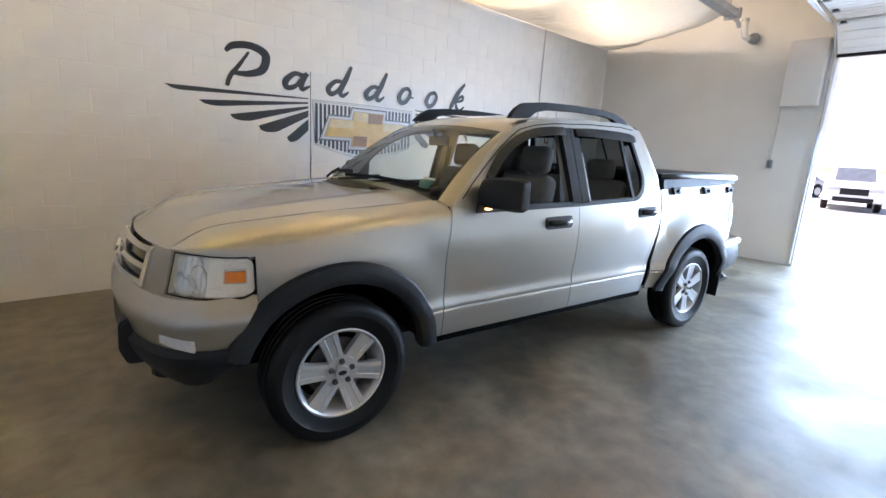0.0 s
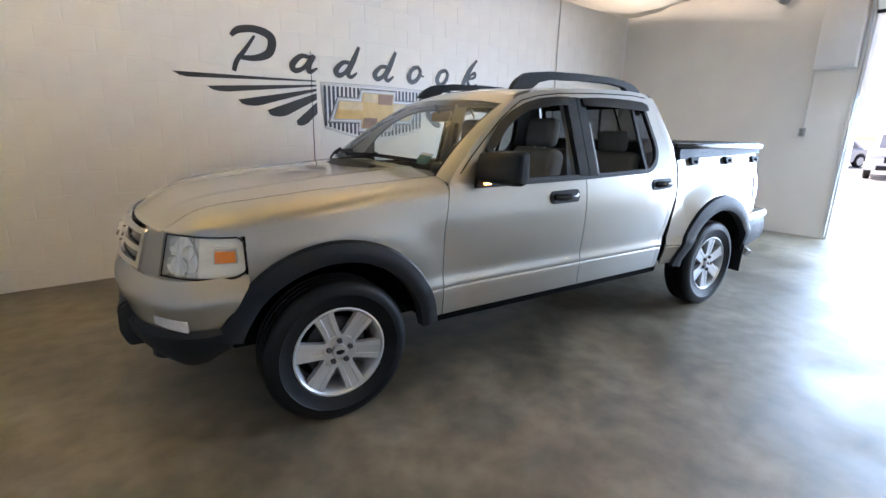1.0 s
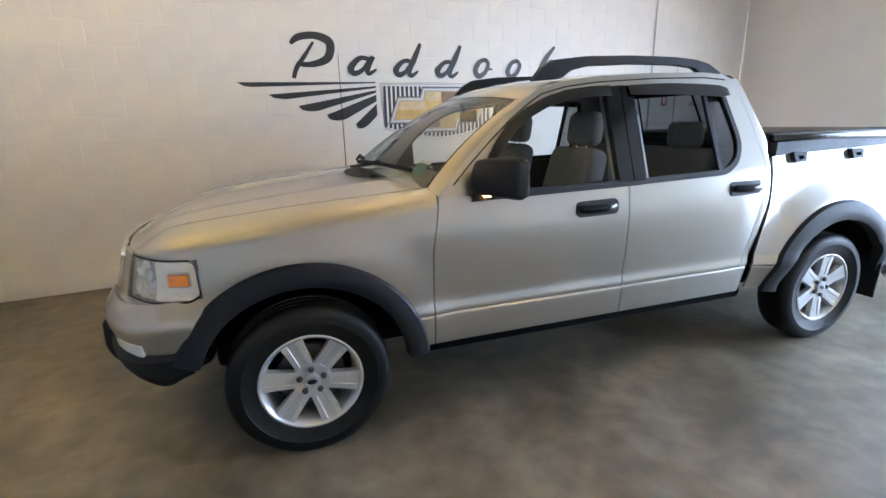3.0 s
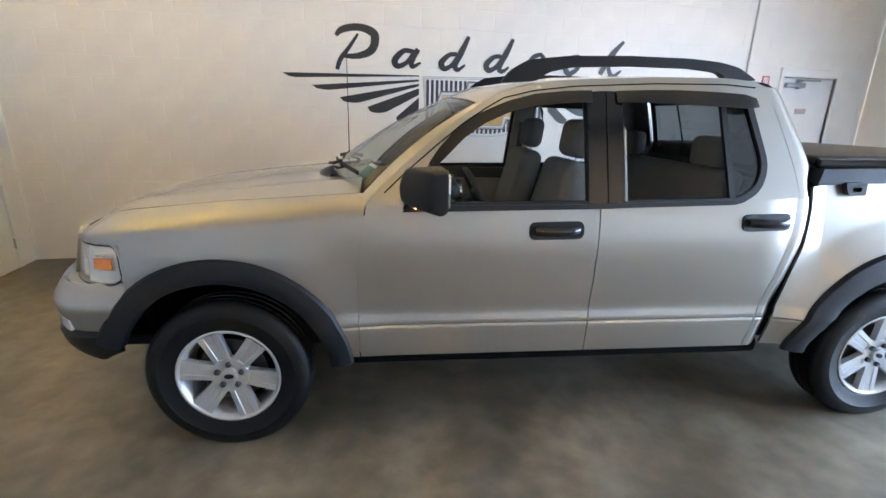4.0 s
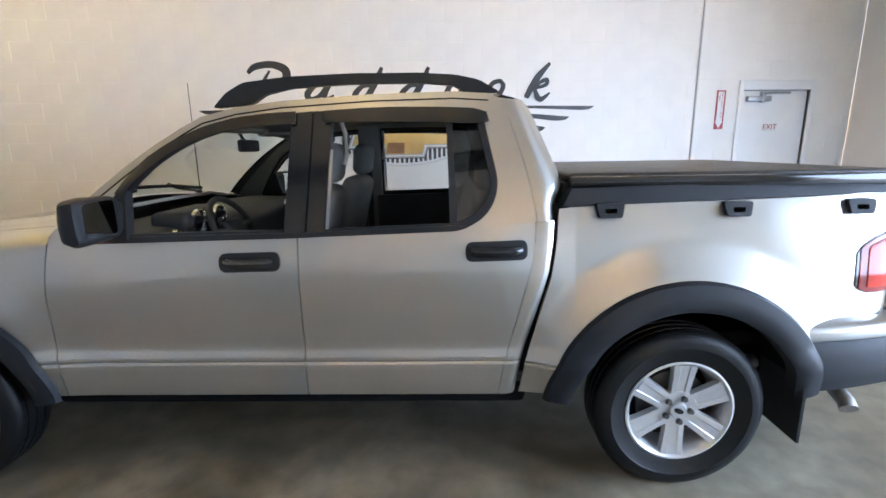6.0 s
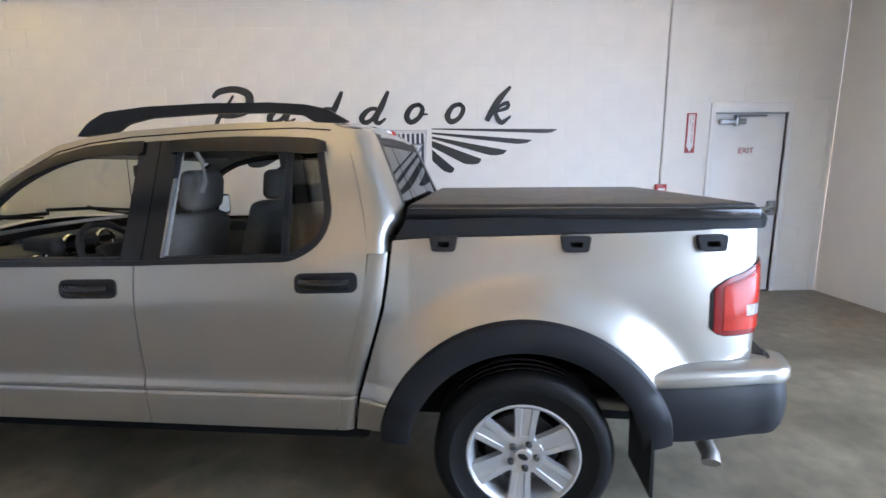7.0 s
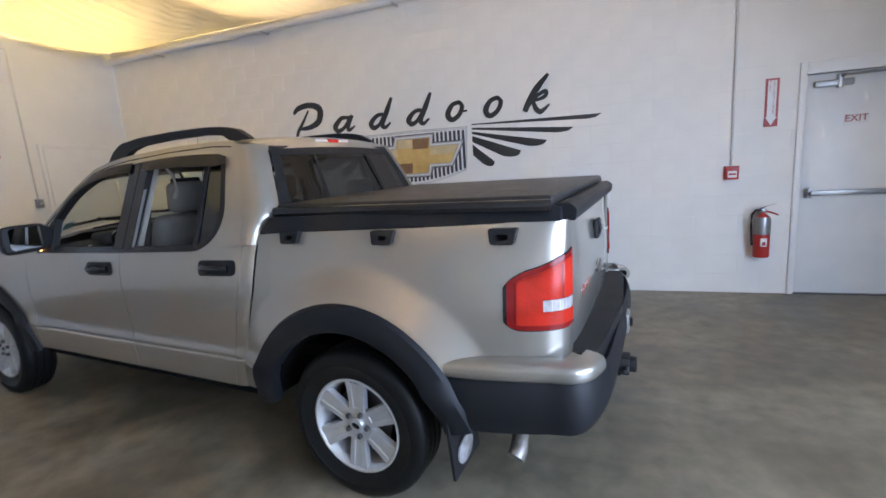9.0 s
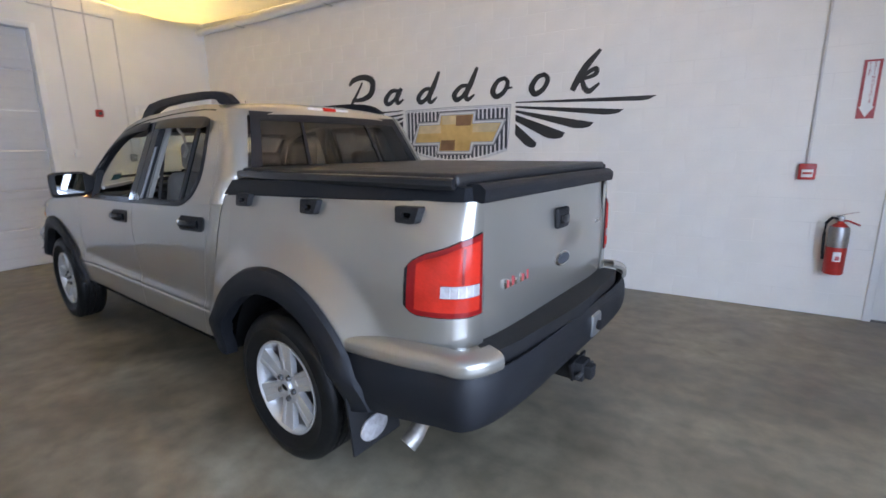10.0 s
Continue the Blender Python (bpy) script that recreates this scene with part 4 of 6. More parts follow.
for side in (-1, 1):
    part("window_trim", slab(bmesh.new(), inset(WIN_F, -0.016), on_side(side, 0.004), 0.035, [inset(WIN_F, 0.016)]), TRIM_BLACK, truck, smooth=30)
    part("window_trim", slab(bmesh.new(), inset(WIN_R, -0.016), on_side(side, 0.004), 0.035, [inset(WIN_R, 0.014)]), TRIM_BLACK, truck, smooth=30)
    part("pillar_cover", slab(bmesh.new(), [(1.640, 1.150), (1.655, 1.655), (1.742, 1.663), (1.728, 1.150)], on_side(side, 0.006), 0.02), GLOSS_BLACK, truck, "gloss black door pillar cover", smooth=30)
    part("pillar_cover", slab(bmesh.new(), [(1.734, 1.150), (1.748, 1.663), (1.825, 1.66), (1.806, 1.150)], on_side(side, 0.006), 0.02), GLOSS_BLACK, truck, "gloss black door pillar cover", smooth=30)
    part("pillar_seal", slab(bmesh.new(), [(1.722, 1.152), (1.736, 1.658), (1.754, 1.658), (1.740, 1.152)], on_side(side, 0.0025), 0.01), UNDERBODY, truck, smooth=0)
    part("belt_moulding", slab(bmesh.new(), [(0.80, 1.130), (0.81, 1.156), (1.73, 1.166), (2.36, 1.188), (2.40, 1.178), (1.73, 1.146)], on_side(side, 0.010), 0.02), TRIM_BLACK, truck, smooth=30)
    # panes: both windows on the driver's side are wound down
    if side > 0:
        part("window_pane", slab(bmesh.new(), inset(WIN_F, 0.010), on_side(side, -0.012), 0.004), CLEAR, truck, smooth=0)
        part("window_pane", slab(bmesh.new(), [(1.80, 1.172), (1.822, 1.642), (2.325, 1.645), (2.345, 1.178)], on_side(side, -0.012), 0.004), CLEAR, truck, smooth=0)
    part("quarter_pane", slab(bmesh.new(), rounded([(2.352, 1.180), (2.335, 1.642), (2.45, 1.635), (2.514, 1.34), (2.470, 1.238), (2.37, 1.184)], [0.01, 0.01, 0.04, 0.07, 0.05, 0.03]), on_side(side, -0.010), 0.004), PRIVACY, truck, "dark privacy glass quarter pane", smooth=0)
    part("window_channel", slab(bmesh.new(), [(1.813, 1.178), (1.824, 1.50), (1.834, 1.50), (1.825, 1.178)], on_side(side, 0.006), 0.012), GREY_METAL, truck, "bright metal window channel", smooth=0)
    part("window_bar", slab(bmesh.new(), [(2.330, 1.175), (2.314, 1.648), (2.340, 1.648), (2.358, 1.175)], on_side(side, 0.000), 0.02), TRIM_BLACK, truck, smooth=0)


# roof
def roof(u, k):
    ze = roof_edge(u)
    w = up_w(ze) - 0.012
    crown = lerp(u, [1.16, 1.4, 2.3, 2.58], [0.046, 0.046, 0.042, 0.032])
    y = k * w
    return (u - 0.10 * (1 - k * k) * lerp(u, [1.16, 1.5, 2.3, 2.6], [1, 0, 0, -0.25]), y, ze - 0.006 + crown * (1 - abs(k) ** 2.6))


roof_ob = part("roof", sheet(bmesh.new(), roof, [1.16, 1.2, 1.25, 1.32, 1.4, 1.5, 1.6, 1.8, 2.0, 2.2, 2.35, 2.45, 2.5, 2.54, 2.57], lin(-1, 1, 25)), SILVER, truck)
thicken(roof_ob, 0.03)


# windscreen
def screen(u, k, inner=1.0):
    """u from the foot to the head, k across."""
    k *= inner
    foot = Vector((0.650 - 0.26 * (1 - k * k), k * 0.815, 1.182 + 0.056 * (1 - k * k)))
    head = Vector((1.161 - 0.10 * (1 - k * k), k * 0.704, 1.591 + 0.045 * (1 - abs(k) ** 2.6)))
    p = foot.lerp(head, u)
    bow = 0.035 * 4 * u * (1 - u)
    return (p.x - bow * 0.6, p.y, p.z + bow * 0.6)


part("windscreen", sheet(bmesh.new(), lambda u, k: screen(u, k, 0.982), lin(0.02, 0.985, 10), lin(-1, 1, 25)), SCREEN, truck)
for side in (-1, 1):
    part("screen_moulding", sheet(bmesh.new(), lambda u, k: tuple(Vector(screen(u, side * (0.940 + 0.026 * k))) + Vector((-0.003, 0, 0.003))), lin(0.0, 1.0, 12), lin(0, 1, 3), flip=side > 0), TRIM_BLACK, truck)

    def front_pillar(u, k):
        """From the glass round to the edge of the side frame."""
        z = 1.150 + 0.449 * u
        a = Vector(screen(u, side * 0.957)) + Vector((-0.005, 0, 0.005))
        b = Vector((lerp(z, [p[1] for p in A_LINE[:6]], [p[0] for p in A_LINE[:6]]) + 0.006, side * (up_w(z) + 0.0006), z))
        p = a.lerp(b, k)
        bulge = 0.004 * 4 * k * (1 - k)
        return (p.x - bulge * 0.7, p.y + side * bulge * 0.5, p.z + bulge * 0.5)

    part("screen_pillar", sheet(bmesh.new(), front_pillar, lin(0.0, 1.0, 14), lin(0, 1, 7), flip=side > 0), SILVER, truck, "silver windscreen pillar")
part("screen_shade", sheet(bmesh.new(), lambda u, k: screen(0.982 + 0.018 * u, k), lin(0, 1, 3), lin(-0.97, 0.97, 21)), TRIM_BLACK, truck)
cowl = part("cowl", sheet(bmesh.new(), lambda u, k: (lerp(u, [0, 1], [0.50 - 0.20 * (1 - k * k), 0.70 - 0.27 * (1 - k * k)]), k * lerp(u, [0, 1], [0.76, 0.81]), lerp(u, [0, 1], [1.125 + 0.075 * (1 - k ** 4), 1.155 + 0.085 * (1 - k * k)])), lin(0, 1, 4), lin(-1, 1, 21)), TRIM_BLACK, truck)


# back of the cab
def back_s(z):
    return lerp(z, [1.197, 1.24, 1.28, 1.31, 1.345, 1.40, 1.447, 1.60, 1.675, 1.71], [2.753, 2.757, 2.772, 2.792, 2.803, 2.785, 2.765, 2.70, 2.665, 2.635])


def cab_back(u, v):
    """From the side round to the rear window's edge."""
    z = 1.197 + (1.70 - 1.197) * v
    s0 = lerp(z, [1.196, 1.24, 1.32, 1.45, 1.60, 1.685, 1.71], [2.688, 2.684, 2.670, 2.638, 2.592, 2.558, 2.545])
    turn = lerp(z, [1.197, 1.30, 1.70], [0.062, 0.105, 0.085])
    return s0 + (back_s(z) + 0.012 - s0) * (1 - (1 - u) ** 1.25), up_w(z) - turn * max(0, (u - 0.2) / 0.8) ** 2.2, z


pair(skin(cab_back, lin(0, 1, 16), lin(0, 1, 26)), "cab_corner", SILVER, depth=0.02)
part("rear_window_frame", sheet(bmesh.new(), lambda k, v: (back_s(1.27 + 0.42 * v) + 0.012 - 0.006, k * lerp(1.27 + 0.42 * v, [1.20, 1.68], [0.745, 0.585]), 1.27 + 0.42 * v), lin(-1, 1, 21), lin(0, 1, 9), keep=lambda k, v: abs(k) > 0.90 or v > 0.88 or v < 0.1, flip=False), TRIM_BLACK, truck)
part("rear_window", sheet(bmesh.new(), lambda k, v: (back_s(1.27 + 0.42 * v) + 0.004, k * lerp(1.27 + 0.42 * v, [1.20, 1.68], [0.72, 0.56]), 1.27 + 0.42 * v), lin(-1, 1, 11), lin(0.06, 0.92, 7)), DARK_GLASS, truck, "dark privacy glass rear window")
for k in (-0.46, 0.46):
    part("rear_window_bar", sheet(bmesh.new(), lambda u, v: (back_s(1.27 + 0.42 * v) + 0.013, (k + 0.016 * u) * lerp(1.27 + 0.42 * v, [1.20, 1.68], [0.72, 0.56]), 1.27 + 0.42 * v), lin(-1, 1, 3), lin(0.06, 0.92, 7)), TRIM_BLACK, truck)
part("roof_tail", sheet(bmesh.new(), lambda u, k: (lerp(u, [0, 0.3, 0.7, 1], [2.53, 2.585, 2.64, 2.668]), k * lerp(u, [0, 1], [0.685, 0.605]), lerp(u, [0, 0.3, 0.7, 1], [1.720, 1.715, 1.700, 1.664]) + lerp(u, [0, 1], [0.038, 0.02]) * (1 - abs(k) ** 2.6)), lin(0, 1, 6), lin(-1, 1, 21), flip=False), SILVER, truck)
part("high_brake_light", boxed((2.595, -0.17, 1.700), (2.640, 0.17, 1.736), 0.012), LAMP_WHITE, truck, "clear and red high brake light")
part("high_brake_light_red", boxed((2.60, -0.055, 1.703), (2.646, 0.055, 1.739), 0.012), LAMP_RED, truck)


# ---- load bed ----
def rail_cap(side):
    bm = bmesh.new()
    pts = [(2.795, 1.252), (2.838, 1.325), (4.16, 1.345), (4.235, 1.335), (4.24, 1.287)]
    return slab(bm, pts, lambda u, v, d: (u, side * (half(min(u, 4.2), 1.25) + 0.012 - (v - 1.25) * 0.35 - d), v), 0.10)


pair(rail_cap, "bed_rail_cap", FLARE_GREY, "dark grey plastic bed rail cap", smooth=30)
part("tonneau_cover", boxed((2.835, -0.765, 1.335), (4.215, 0.765, 1.385), 0.018, 3), VINYL, truck, "black vinyl tonneau cover over the load bed")
for side in (-1, 1):
    part("tonneau_rail", boxed((2.835, side * 0.775 - 0.02, 1.325), (4.215, side * 0.775 + 0.02, 1.372), 0.012), GLOSS_BLACK, truck)
part("bed_front_seal", boxed((2.815, -0.74, 1.27), (2.85, 0.74, 1.345), 0.012), TRIM_BLACK, truck)
tailgate = part("tailgate", sheet(bmesh.new(), lambda k, v: (4.262 + 0.016 * math.sin(math.pi * min(1, v * 1.15)) - 0.02 * abs(k) ** 6, k * 0.655, 0.70 + 0.585 * v), lin(-1, 1, 25), lin(0, 1, 14)), SILVER, truck, "silver tailgate")
thicken(tailgate, 0.03)
part("tailgate_cap", slab(bmesh.new(), rounded([(4.19, 1.290), (4.19, 1.342), (4.262, 1.350), (4.292, 1.325), (4.285, 1.278)], 0.012), lambda u, v, d: (u, -0.70 + d, v), 1.40), FLARE_GREY, truck, smooth=30)


# ---- bumpers ----
def plan_strip(plan, t0, t1, z0, z1, out=0.0, n=22, zn=6, shape=None, ahead=1, lean=0.0):
    """A strip of the rounded front or rear from side to side: fn for skin()."""
    def fn(u, v):
        t = t0 + (t1 - t0) * u
        s, w = plan(t)
        z = z0(t) + (z1(t) - z0(t)) * v
        o = out + (shape(v) if shape else 0.0)
        (s1, w1), (s2, w2) = plan(max(min(0, t), t - 0.01)), plan(min(1, t + 0.01))
        tx, ty = s2 - s1, w2 - w1
        ln = math.hypot(tx, ty) or 1
        nx, ny = -ty / ln, tx / ln
        if nx * ahead + ny < 0:
            nx, ny = -nx, -ny
        s += lean * math.sin(t * math.pi / 2) * (z - 0.80) / 0.19
        return s + o * nx, max(0.0, w + o * ny), z
    return fn, lin(0, 1, n), lin(0, 1, zn)


def front_plan(t):
    """The front bumper, which starts at the wheel flare."""
    if t < 0.12:
        return (-0.386 - 0.139 * (t / 0.12), 0.910 - 0.005 * (t / 0.12))
    k = (t - 0.12) / 0.88
    a = k * math.pi / 2
    return -0.525 - 0.340 * math.sin(a) ** (2 / 2.3), 0.905 * max(0, math.cos(a)) ** (2 / 2.3)


def rear_plan(t):
    """The rear bumper, from the rear wheel flare round to the middle."""
    if t < 0.4:
        return 3.80 + 0.42 * (t / 0.4), 0.918 - 0.05 * (t / 0.4) ** 2
    a = (t - 0.4) / 0.6 * math.pi / 2
    return 4.21 + 0.178 * math.sin(a) ** (2 / 4.2), 0.868 * max(0, math.cos(a)) ** (2 / 4.2)


def from_flare(fn, r):
    """The same strip with its end cut along the front wheel flare."""
    def at(u, v):
        s, w, z = fn(u, v)
        edge = -math.sqrt(max(0.01, r * r - (z - HUB_Z) ** 2))
        return (s if s < -0.575 else -0.575 + (s + 0.575) / (0.575 - 0.386) * (edge + 0.575)), w, z
    return at


fn, us, vs = plan_strip(front_plan, 0, 1, lambda t: 0.597, lambda t: lerp(t, [0, 0.3, 1], [0.805, 0.80, 0.795]), 0.0, 30, 15, lambda v: lerp(v, [0, 0.05, 0.52, 0.60, 0.66, 1], [-0.010, 0.002, 0.025, 0.027, 0.024, -0.024]), -1)
pair(skin(from_flare(fn, 0.556), us, vs), "front_bumper", SILVER, depth=0.02)
fn, us, vs = plan_strip(front_plan, 0, 1, lambda t: lerp(t, [0, 0.15, 0.4, 1], [0.475, 0.44, 0.405, 0.38]), lambda t: 0.600, 0.0, 26, 8, lambda v: 0.026 * min(1, (1 - v) * 12) - 0.11 * (1 - v) ** 2, -1)
pair(skin(from_flare(fn, 0.50), us, vs), "front_bumper_skirt", TRIM_BLACK, "black plastic lower bumper", depth=0.02)
fn, us, vs = plan_strip(rear_plan, 0, 0.71, lambda t: lerp(t, [0, 0.2, 0.5, 1], [0.680, 0.686, 0.690, 0.69]), lambda t: lerp(t, [0, 0.2, 0.5, 1], [0.757, 0.768, 0.770, 0.770]), 0.010, 26, 14, lambda v: lerp(v, [0, 0.12, 0.35, 0.65, 0.82, 0.92, 1], [0.006, 0.020, 0.025, 0.023, 0.014, -0.004, -0.05]))
pair(skin(fn, us, vs), "rear_bumper_cap", SILVER, depth=0.02)
fn, us, vs = plan_strip(rear_plan, 0, 1, lambda t: lerp(t, [0, 0.12, 0.6, 1], [0.46, 0.455, 0.49, 0.50]), lambda t: lerp(t, [0, 0.2, 0.5, 1], [0.681, 0.688, 0.692, 0.692]), 0.010, 30, 8, lambda v: 0.022 * max(0, math.sin(math.pi * v)) ** 0.6)
pair(skin(fn, us, vs), "rear_bumper", FLARE_GREY, "dark grey plastic rear bumper", depth=0.02)
part("bumper_step", slab(bmesh.new(), [(4.20, -0.72), (4.345, -0.70), (4.37, -0.56), (4.405, 0.0), (4.37, 0.56), (4.345, 0.70), (4.20, 0.72)], lambda u, v, d: (u, v, 0.675 + d), 0.070), TRIM_BLACK, truck, "black plastic step on the bumper")
for side in (-1, 1):
    part("bumper_deck", slab(bmesh.new(), [(4.00, side * 0.62), (4.00, side * 0.855), (4.22, side * 0.845), (4.30, side * 0.80), (4.33, side * 0.745), (4.25, side * 0.70)], lambda u, v, d: (u, v, 0.728 + d), 0.02), SILVER, truck)


pair(skin(lambda t, v: (front_plan(t)[0] + 0.13 * v * t, (front_plan(t)[1] - 0.014) * (1 - 0.17 * v), 0.799 + 0.004 * v), lin(0, 1, 24), lin(0, 1, 3)), "bumper_shelf", SILVER)


# ---- wheel flares and liners ----
def flare(axle, r_in, r_out, a0, a1, squash=1.0):
    def make(side):
        def at(a, v):
            # section from the inner lip, over the proud face, to the outer edge
            r, lift = ((r_in, -0.03), (r_in + 0.004, 0.026), (r_in + 0.03, 0.036), (r_in + 0.6 * (r_out - r_in), 0.032), (r_out - 0.012, 0.022), (r_out, 0.002))[v]
            s, z = axle + r * math.cos(a), HUB_Z + r * squash * math.sin(a)
            w = half(s, max(z, 0.45)) + lift
            if s < -0.30:
                # it laps over the end of the bumper
                w = max(w, lerp(-s, [0.30, 0.50, 0.58], [w, 0.928 + lift, 0.930 + lift]))
            return (s, side * w, z)
        return sheet(bmesh.new(), at, lin(radians(a0), radians(a1), 44), [0, 1, 2, 3, 4, 5], flip=side < 0)
    return make


def liner(axle):
    def make(side):
        return sheet(bmesh.new(), lambda a, v: (axle + 0.505 * math.cos(a), side * lerp(v, [0, 1], [0.885, 0.45]), HUB_Z + 0.505 * math.sin(a)), lin(radians(6), radians(158 if axle < 1 else 174), 30), lin(0, 1, 4), flip=side > 0)
    return make


pair(flare(AXLE_F, 0.462, 0.572, 5, 160), "wheel_flare", FLARE_GREY, "dark grey plastic wheel flare")
pair(flare(AXLE_R, 0.470, 0.598, 8, 174), "wheel_flare", FLARE_GREY, "dark grey plastic wheel flare")
pair(liner(AXLE_F), "wheel_liner", UNDERBODY)
pair(liner(AXLE_R), "wheel_liner", UNDERBODY)
part("underbody", boxed((-0.45, -0.52, 0.30), (4.20, 0.52, 0.50), 0.03), UNDERBODY, truck, "black underbody and frame")
part("bulkhead", boxed((-0.46, -0.68, 0.50), (-0.42, 0.68, 0.95), 0.01), UNDERBODY, truck)
pair(lambda side: boxed((0.50, side * 0.815 - 0.05, 0.365), (2.66, side * 0.815 + 0.05, 0.455), 0.03), "sill", UNDERBODY)


# ---- wheels ----
def make_wheel(parent_m):
    hub = new("wheel")
    hub.parent = truck
    hub.matrix_basis = parent_m
    hub["label"] = "six-spoke alloy wheel with a black tyre"
    R = 0.368
    tyre = [(0.225, 0.075), (0.245, 0.092), (0.262, 0.094), (0.266, 0.097), (0.296, 0.103), (0.300, 0.107), (0.320, 0.106), (0.338, 0.101), (0.353, 0.092), (0.363, 0.080), (R, 0.070)]
    groove = []
    for y in (0.045, 0.0, -0.045):
        groove += [(R, y + 0.008), (R - 0.009, y + 0.005), (R - 0.009, y - 0.005), (R, y - 0.008)]
    back = [(R, -0.070), (0.363, -0.082), (0.338, -0.103), (0.296, -0.105), (0.225, -0.080), (0.215, 0.0)]
    part("tyre", lathe(bmesh.new(), [(r, -h) for r, h in tyre + groove + back] + [(0.225, -0.075)], "y", 72, caps=False), RUBBER, hub, "black tyre")
    bm = bmesh.new()
    rng = random.Random(4)
    for k in range(56):
        for y0 in (0.022, 0.057):
            a = 2 * math.pi * (k + (0.5 if y0 > 0.05 else 0)) / 56
            m = Matrix.Rotation(-a, 4, "Y") @ Matrix.Translation((R - 0.0030, -y0, 0)) @ Matrix.Rotation(rng.uniform(-0.2, 0.2), 4, "X")
            bmesh.ops.create_cube(bm, size=1, matrix=m @ Matrix.Diagonal((0.007, 0.021, 0.024, 1)))
    part("tread", bm, RUBBER, hub, smooth=0)
    barrel = [(0.231, 0.082), (0.234, 0.090), (0.226, 0.092), (0.217, 0.084), (0.205, 0.060), (0.198, 0.0), (0.196, -0.08)]
    part("rim", lathe_open([(r, -h) for r, h in barrel]), ALLOY, hub, "silver alloy rim")
    part("brake_disc", lathe(bmesh.new(), [(0.02, -0.015), (0.155, -0.015), (0.155, 0.012), (0.02, 0.012)], "y", 32), DARK_STEEL, hub)
    # added black disc stands in for the shaded depth behind the spokes
    part("barrel_shade_disc", lathe(bmesh.new(), [(0.02, 0.05), (0.195, 0.05), (0.195, 0.06), (0.02, 0.06)], "y", 32), UNDERBODY, hub)
    for k in range(6):
        bm = bmesh.new()
        pts = [(0.045, 0.040), (0.10, 0.043), (0.16, 0.047), (0.214, 0.053)]
        top, low = [], []
        for x, w in pts:
            y = -lerp(x, [0.04, 0.12, 0.214], [0.070, 0.076, 0.084])
            row = [(x, y + 0.030, -w), (x, y, -w * 0.94), (x, y - 0.001, -w * 0.42), (x, y + 0.003, -w * 0.36), (x, y + 0.003, w * 0.36), (x, y - 0.001, w * 0.42), (x, y, w * 0.94), (x, y + 0.030, w)]
            if x < 0.09 or x > 0.20:
                row[3], row[4] = (x, y, -w * 0.34), (x, y, w * 0.34)
            top.append([bm.verts.new(p) for p in row])
        for a, b in zip(top, top[1:]):
            for j in range(7):
                bm.faces.new((a[j], a[j + 1], b[j + 1], b[j]))
        bmesh.ops.recalc_face_normals(bm, faces=bm.faces)
        bmesh.ops.transform(bm, matrix=Matrix.Rotation(2 * math.pi * k / 6 + 0.17, 4, "Y"), verts=bm.verts)
        part("spoke", bm, ALLOY, hub, smooth=25)
    part("hub_plate", lathe(bmesh.new(), [(0.090, -0.045), (0.090, -0.068), (0.084, -0.074), (0.044, -0.071), (0.012, -0.066)], "y", 36), ALLOY, hub)
    part("hub_cap", lathe(bmesh.new(), [(0.038, -0.060), (0.038, -0.079), (0.033, -0.085), (0.010, -0.086)], "y", 30), ALLOY, hub)
    bm = lathe(bmesh.new(), [(0.022, -0.084), (0.022, -0.088), (0.018, -0.089), (0.004, -0.089)], "y", 24)
    bmesh.ops.scale(bm, vec=(1, 1, 0.55), verts=bm.verts)
    part("cap_badge", bm, GLOSS_BLACK, hub)
    for k in range(5):
        a = 2 * math.pi * k / 5 + 0.3
        part("wheel_nut", lathe(bmesh.new(), [(0.0150, -0.060), (0.0150, -0.080), (0.0115, -0.088), (0.002, -0.088)], "y", 6, (0.057 * math.cos(a), 0, 0.057 * math.sin(a))), DARK_STEEL, hub, smooth=20)
    return hub


def lathe_open(profile, n=64):
    bm = bmesh.new()
    return sheet(bm, lambda a, j: (profile[j][0] * math.cos(a), profile[j][1], profile[j][0] * math.sin(a)), lin(0, 2 * math.pi, n), list(range(len(profile))))


Y_WHEEL = HUB_Y - 0.084
first_wheel = make_wheel(pose(AXLE_F, -Y_WHEEL, HUB_Z, 0, 0, 0))
for s, y, spin, turn in ((AXLE_R, -Y_WHEEL, 24, 0), (AXLE_F, Y_WHEEL, 10, 180), (AXLE_R, Y_WHEEL, 40, 180)):
    copy_thing(first_wheel, pose(s, y, HUB_Z, 0, 0, turn) @ pose(0, 0, 0, 0, spin, 0))


# ---- front: lamps, grille, tow horns ----
def face_plan(t):
    """The plan of the front face; below 0 it runs on along the side."""
    return nose_plan(t, 0.44, 0.903) if t > 0 else (S_NOSE - 0.69 * t, 0.903 - 0.10 * t)


def face(t0, t1, z0, z1, lift, n=18, m=7):
    """A strip of the raked front face: fn, us, vs for skin()."""
    return plan_strip(face_plan, t0, t1, z0, z1, lift, n, m, None, -1, 0.07)


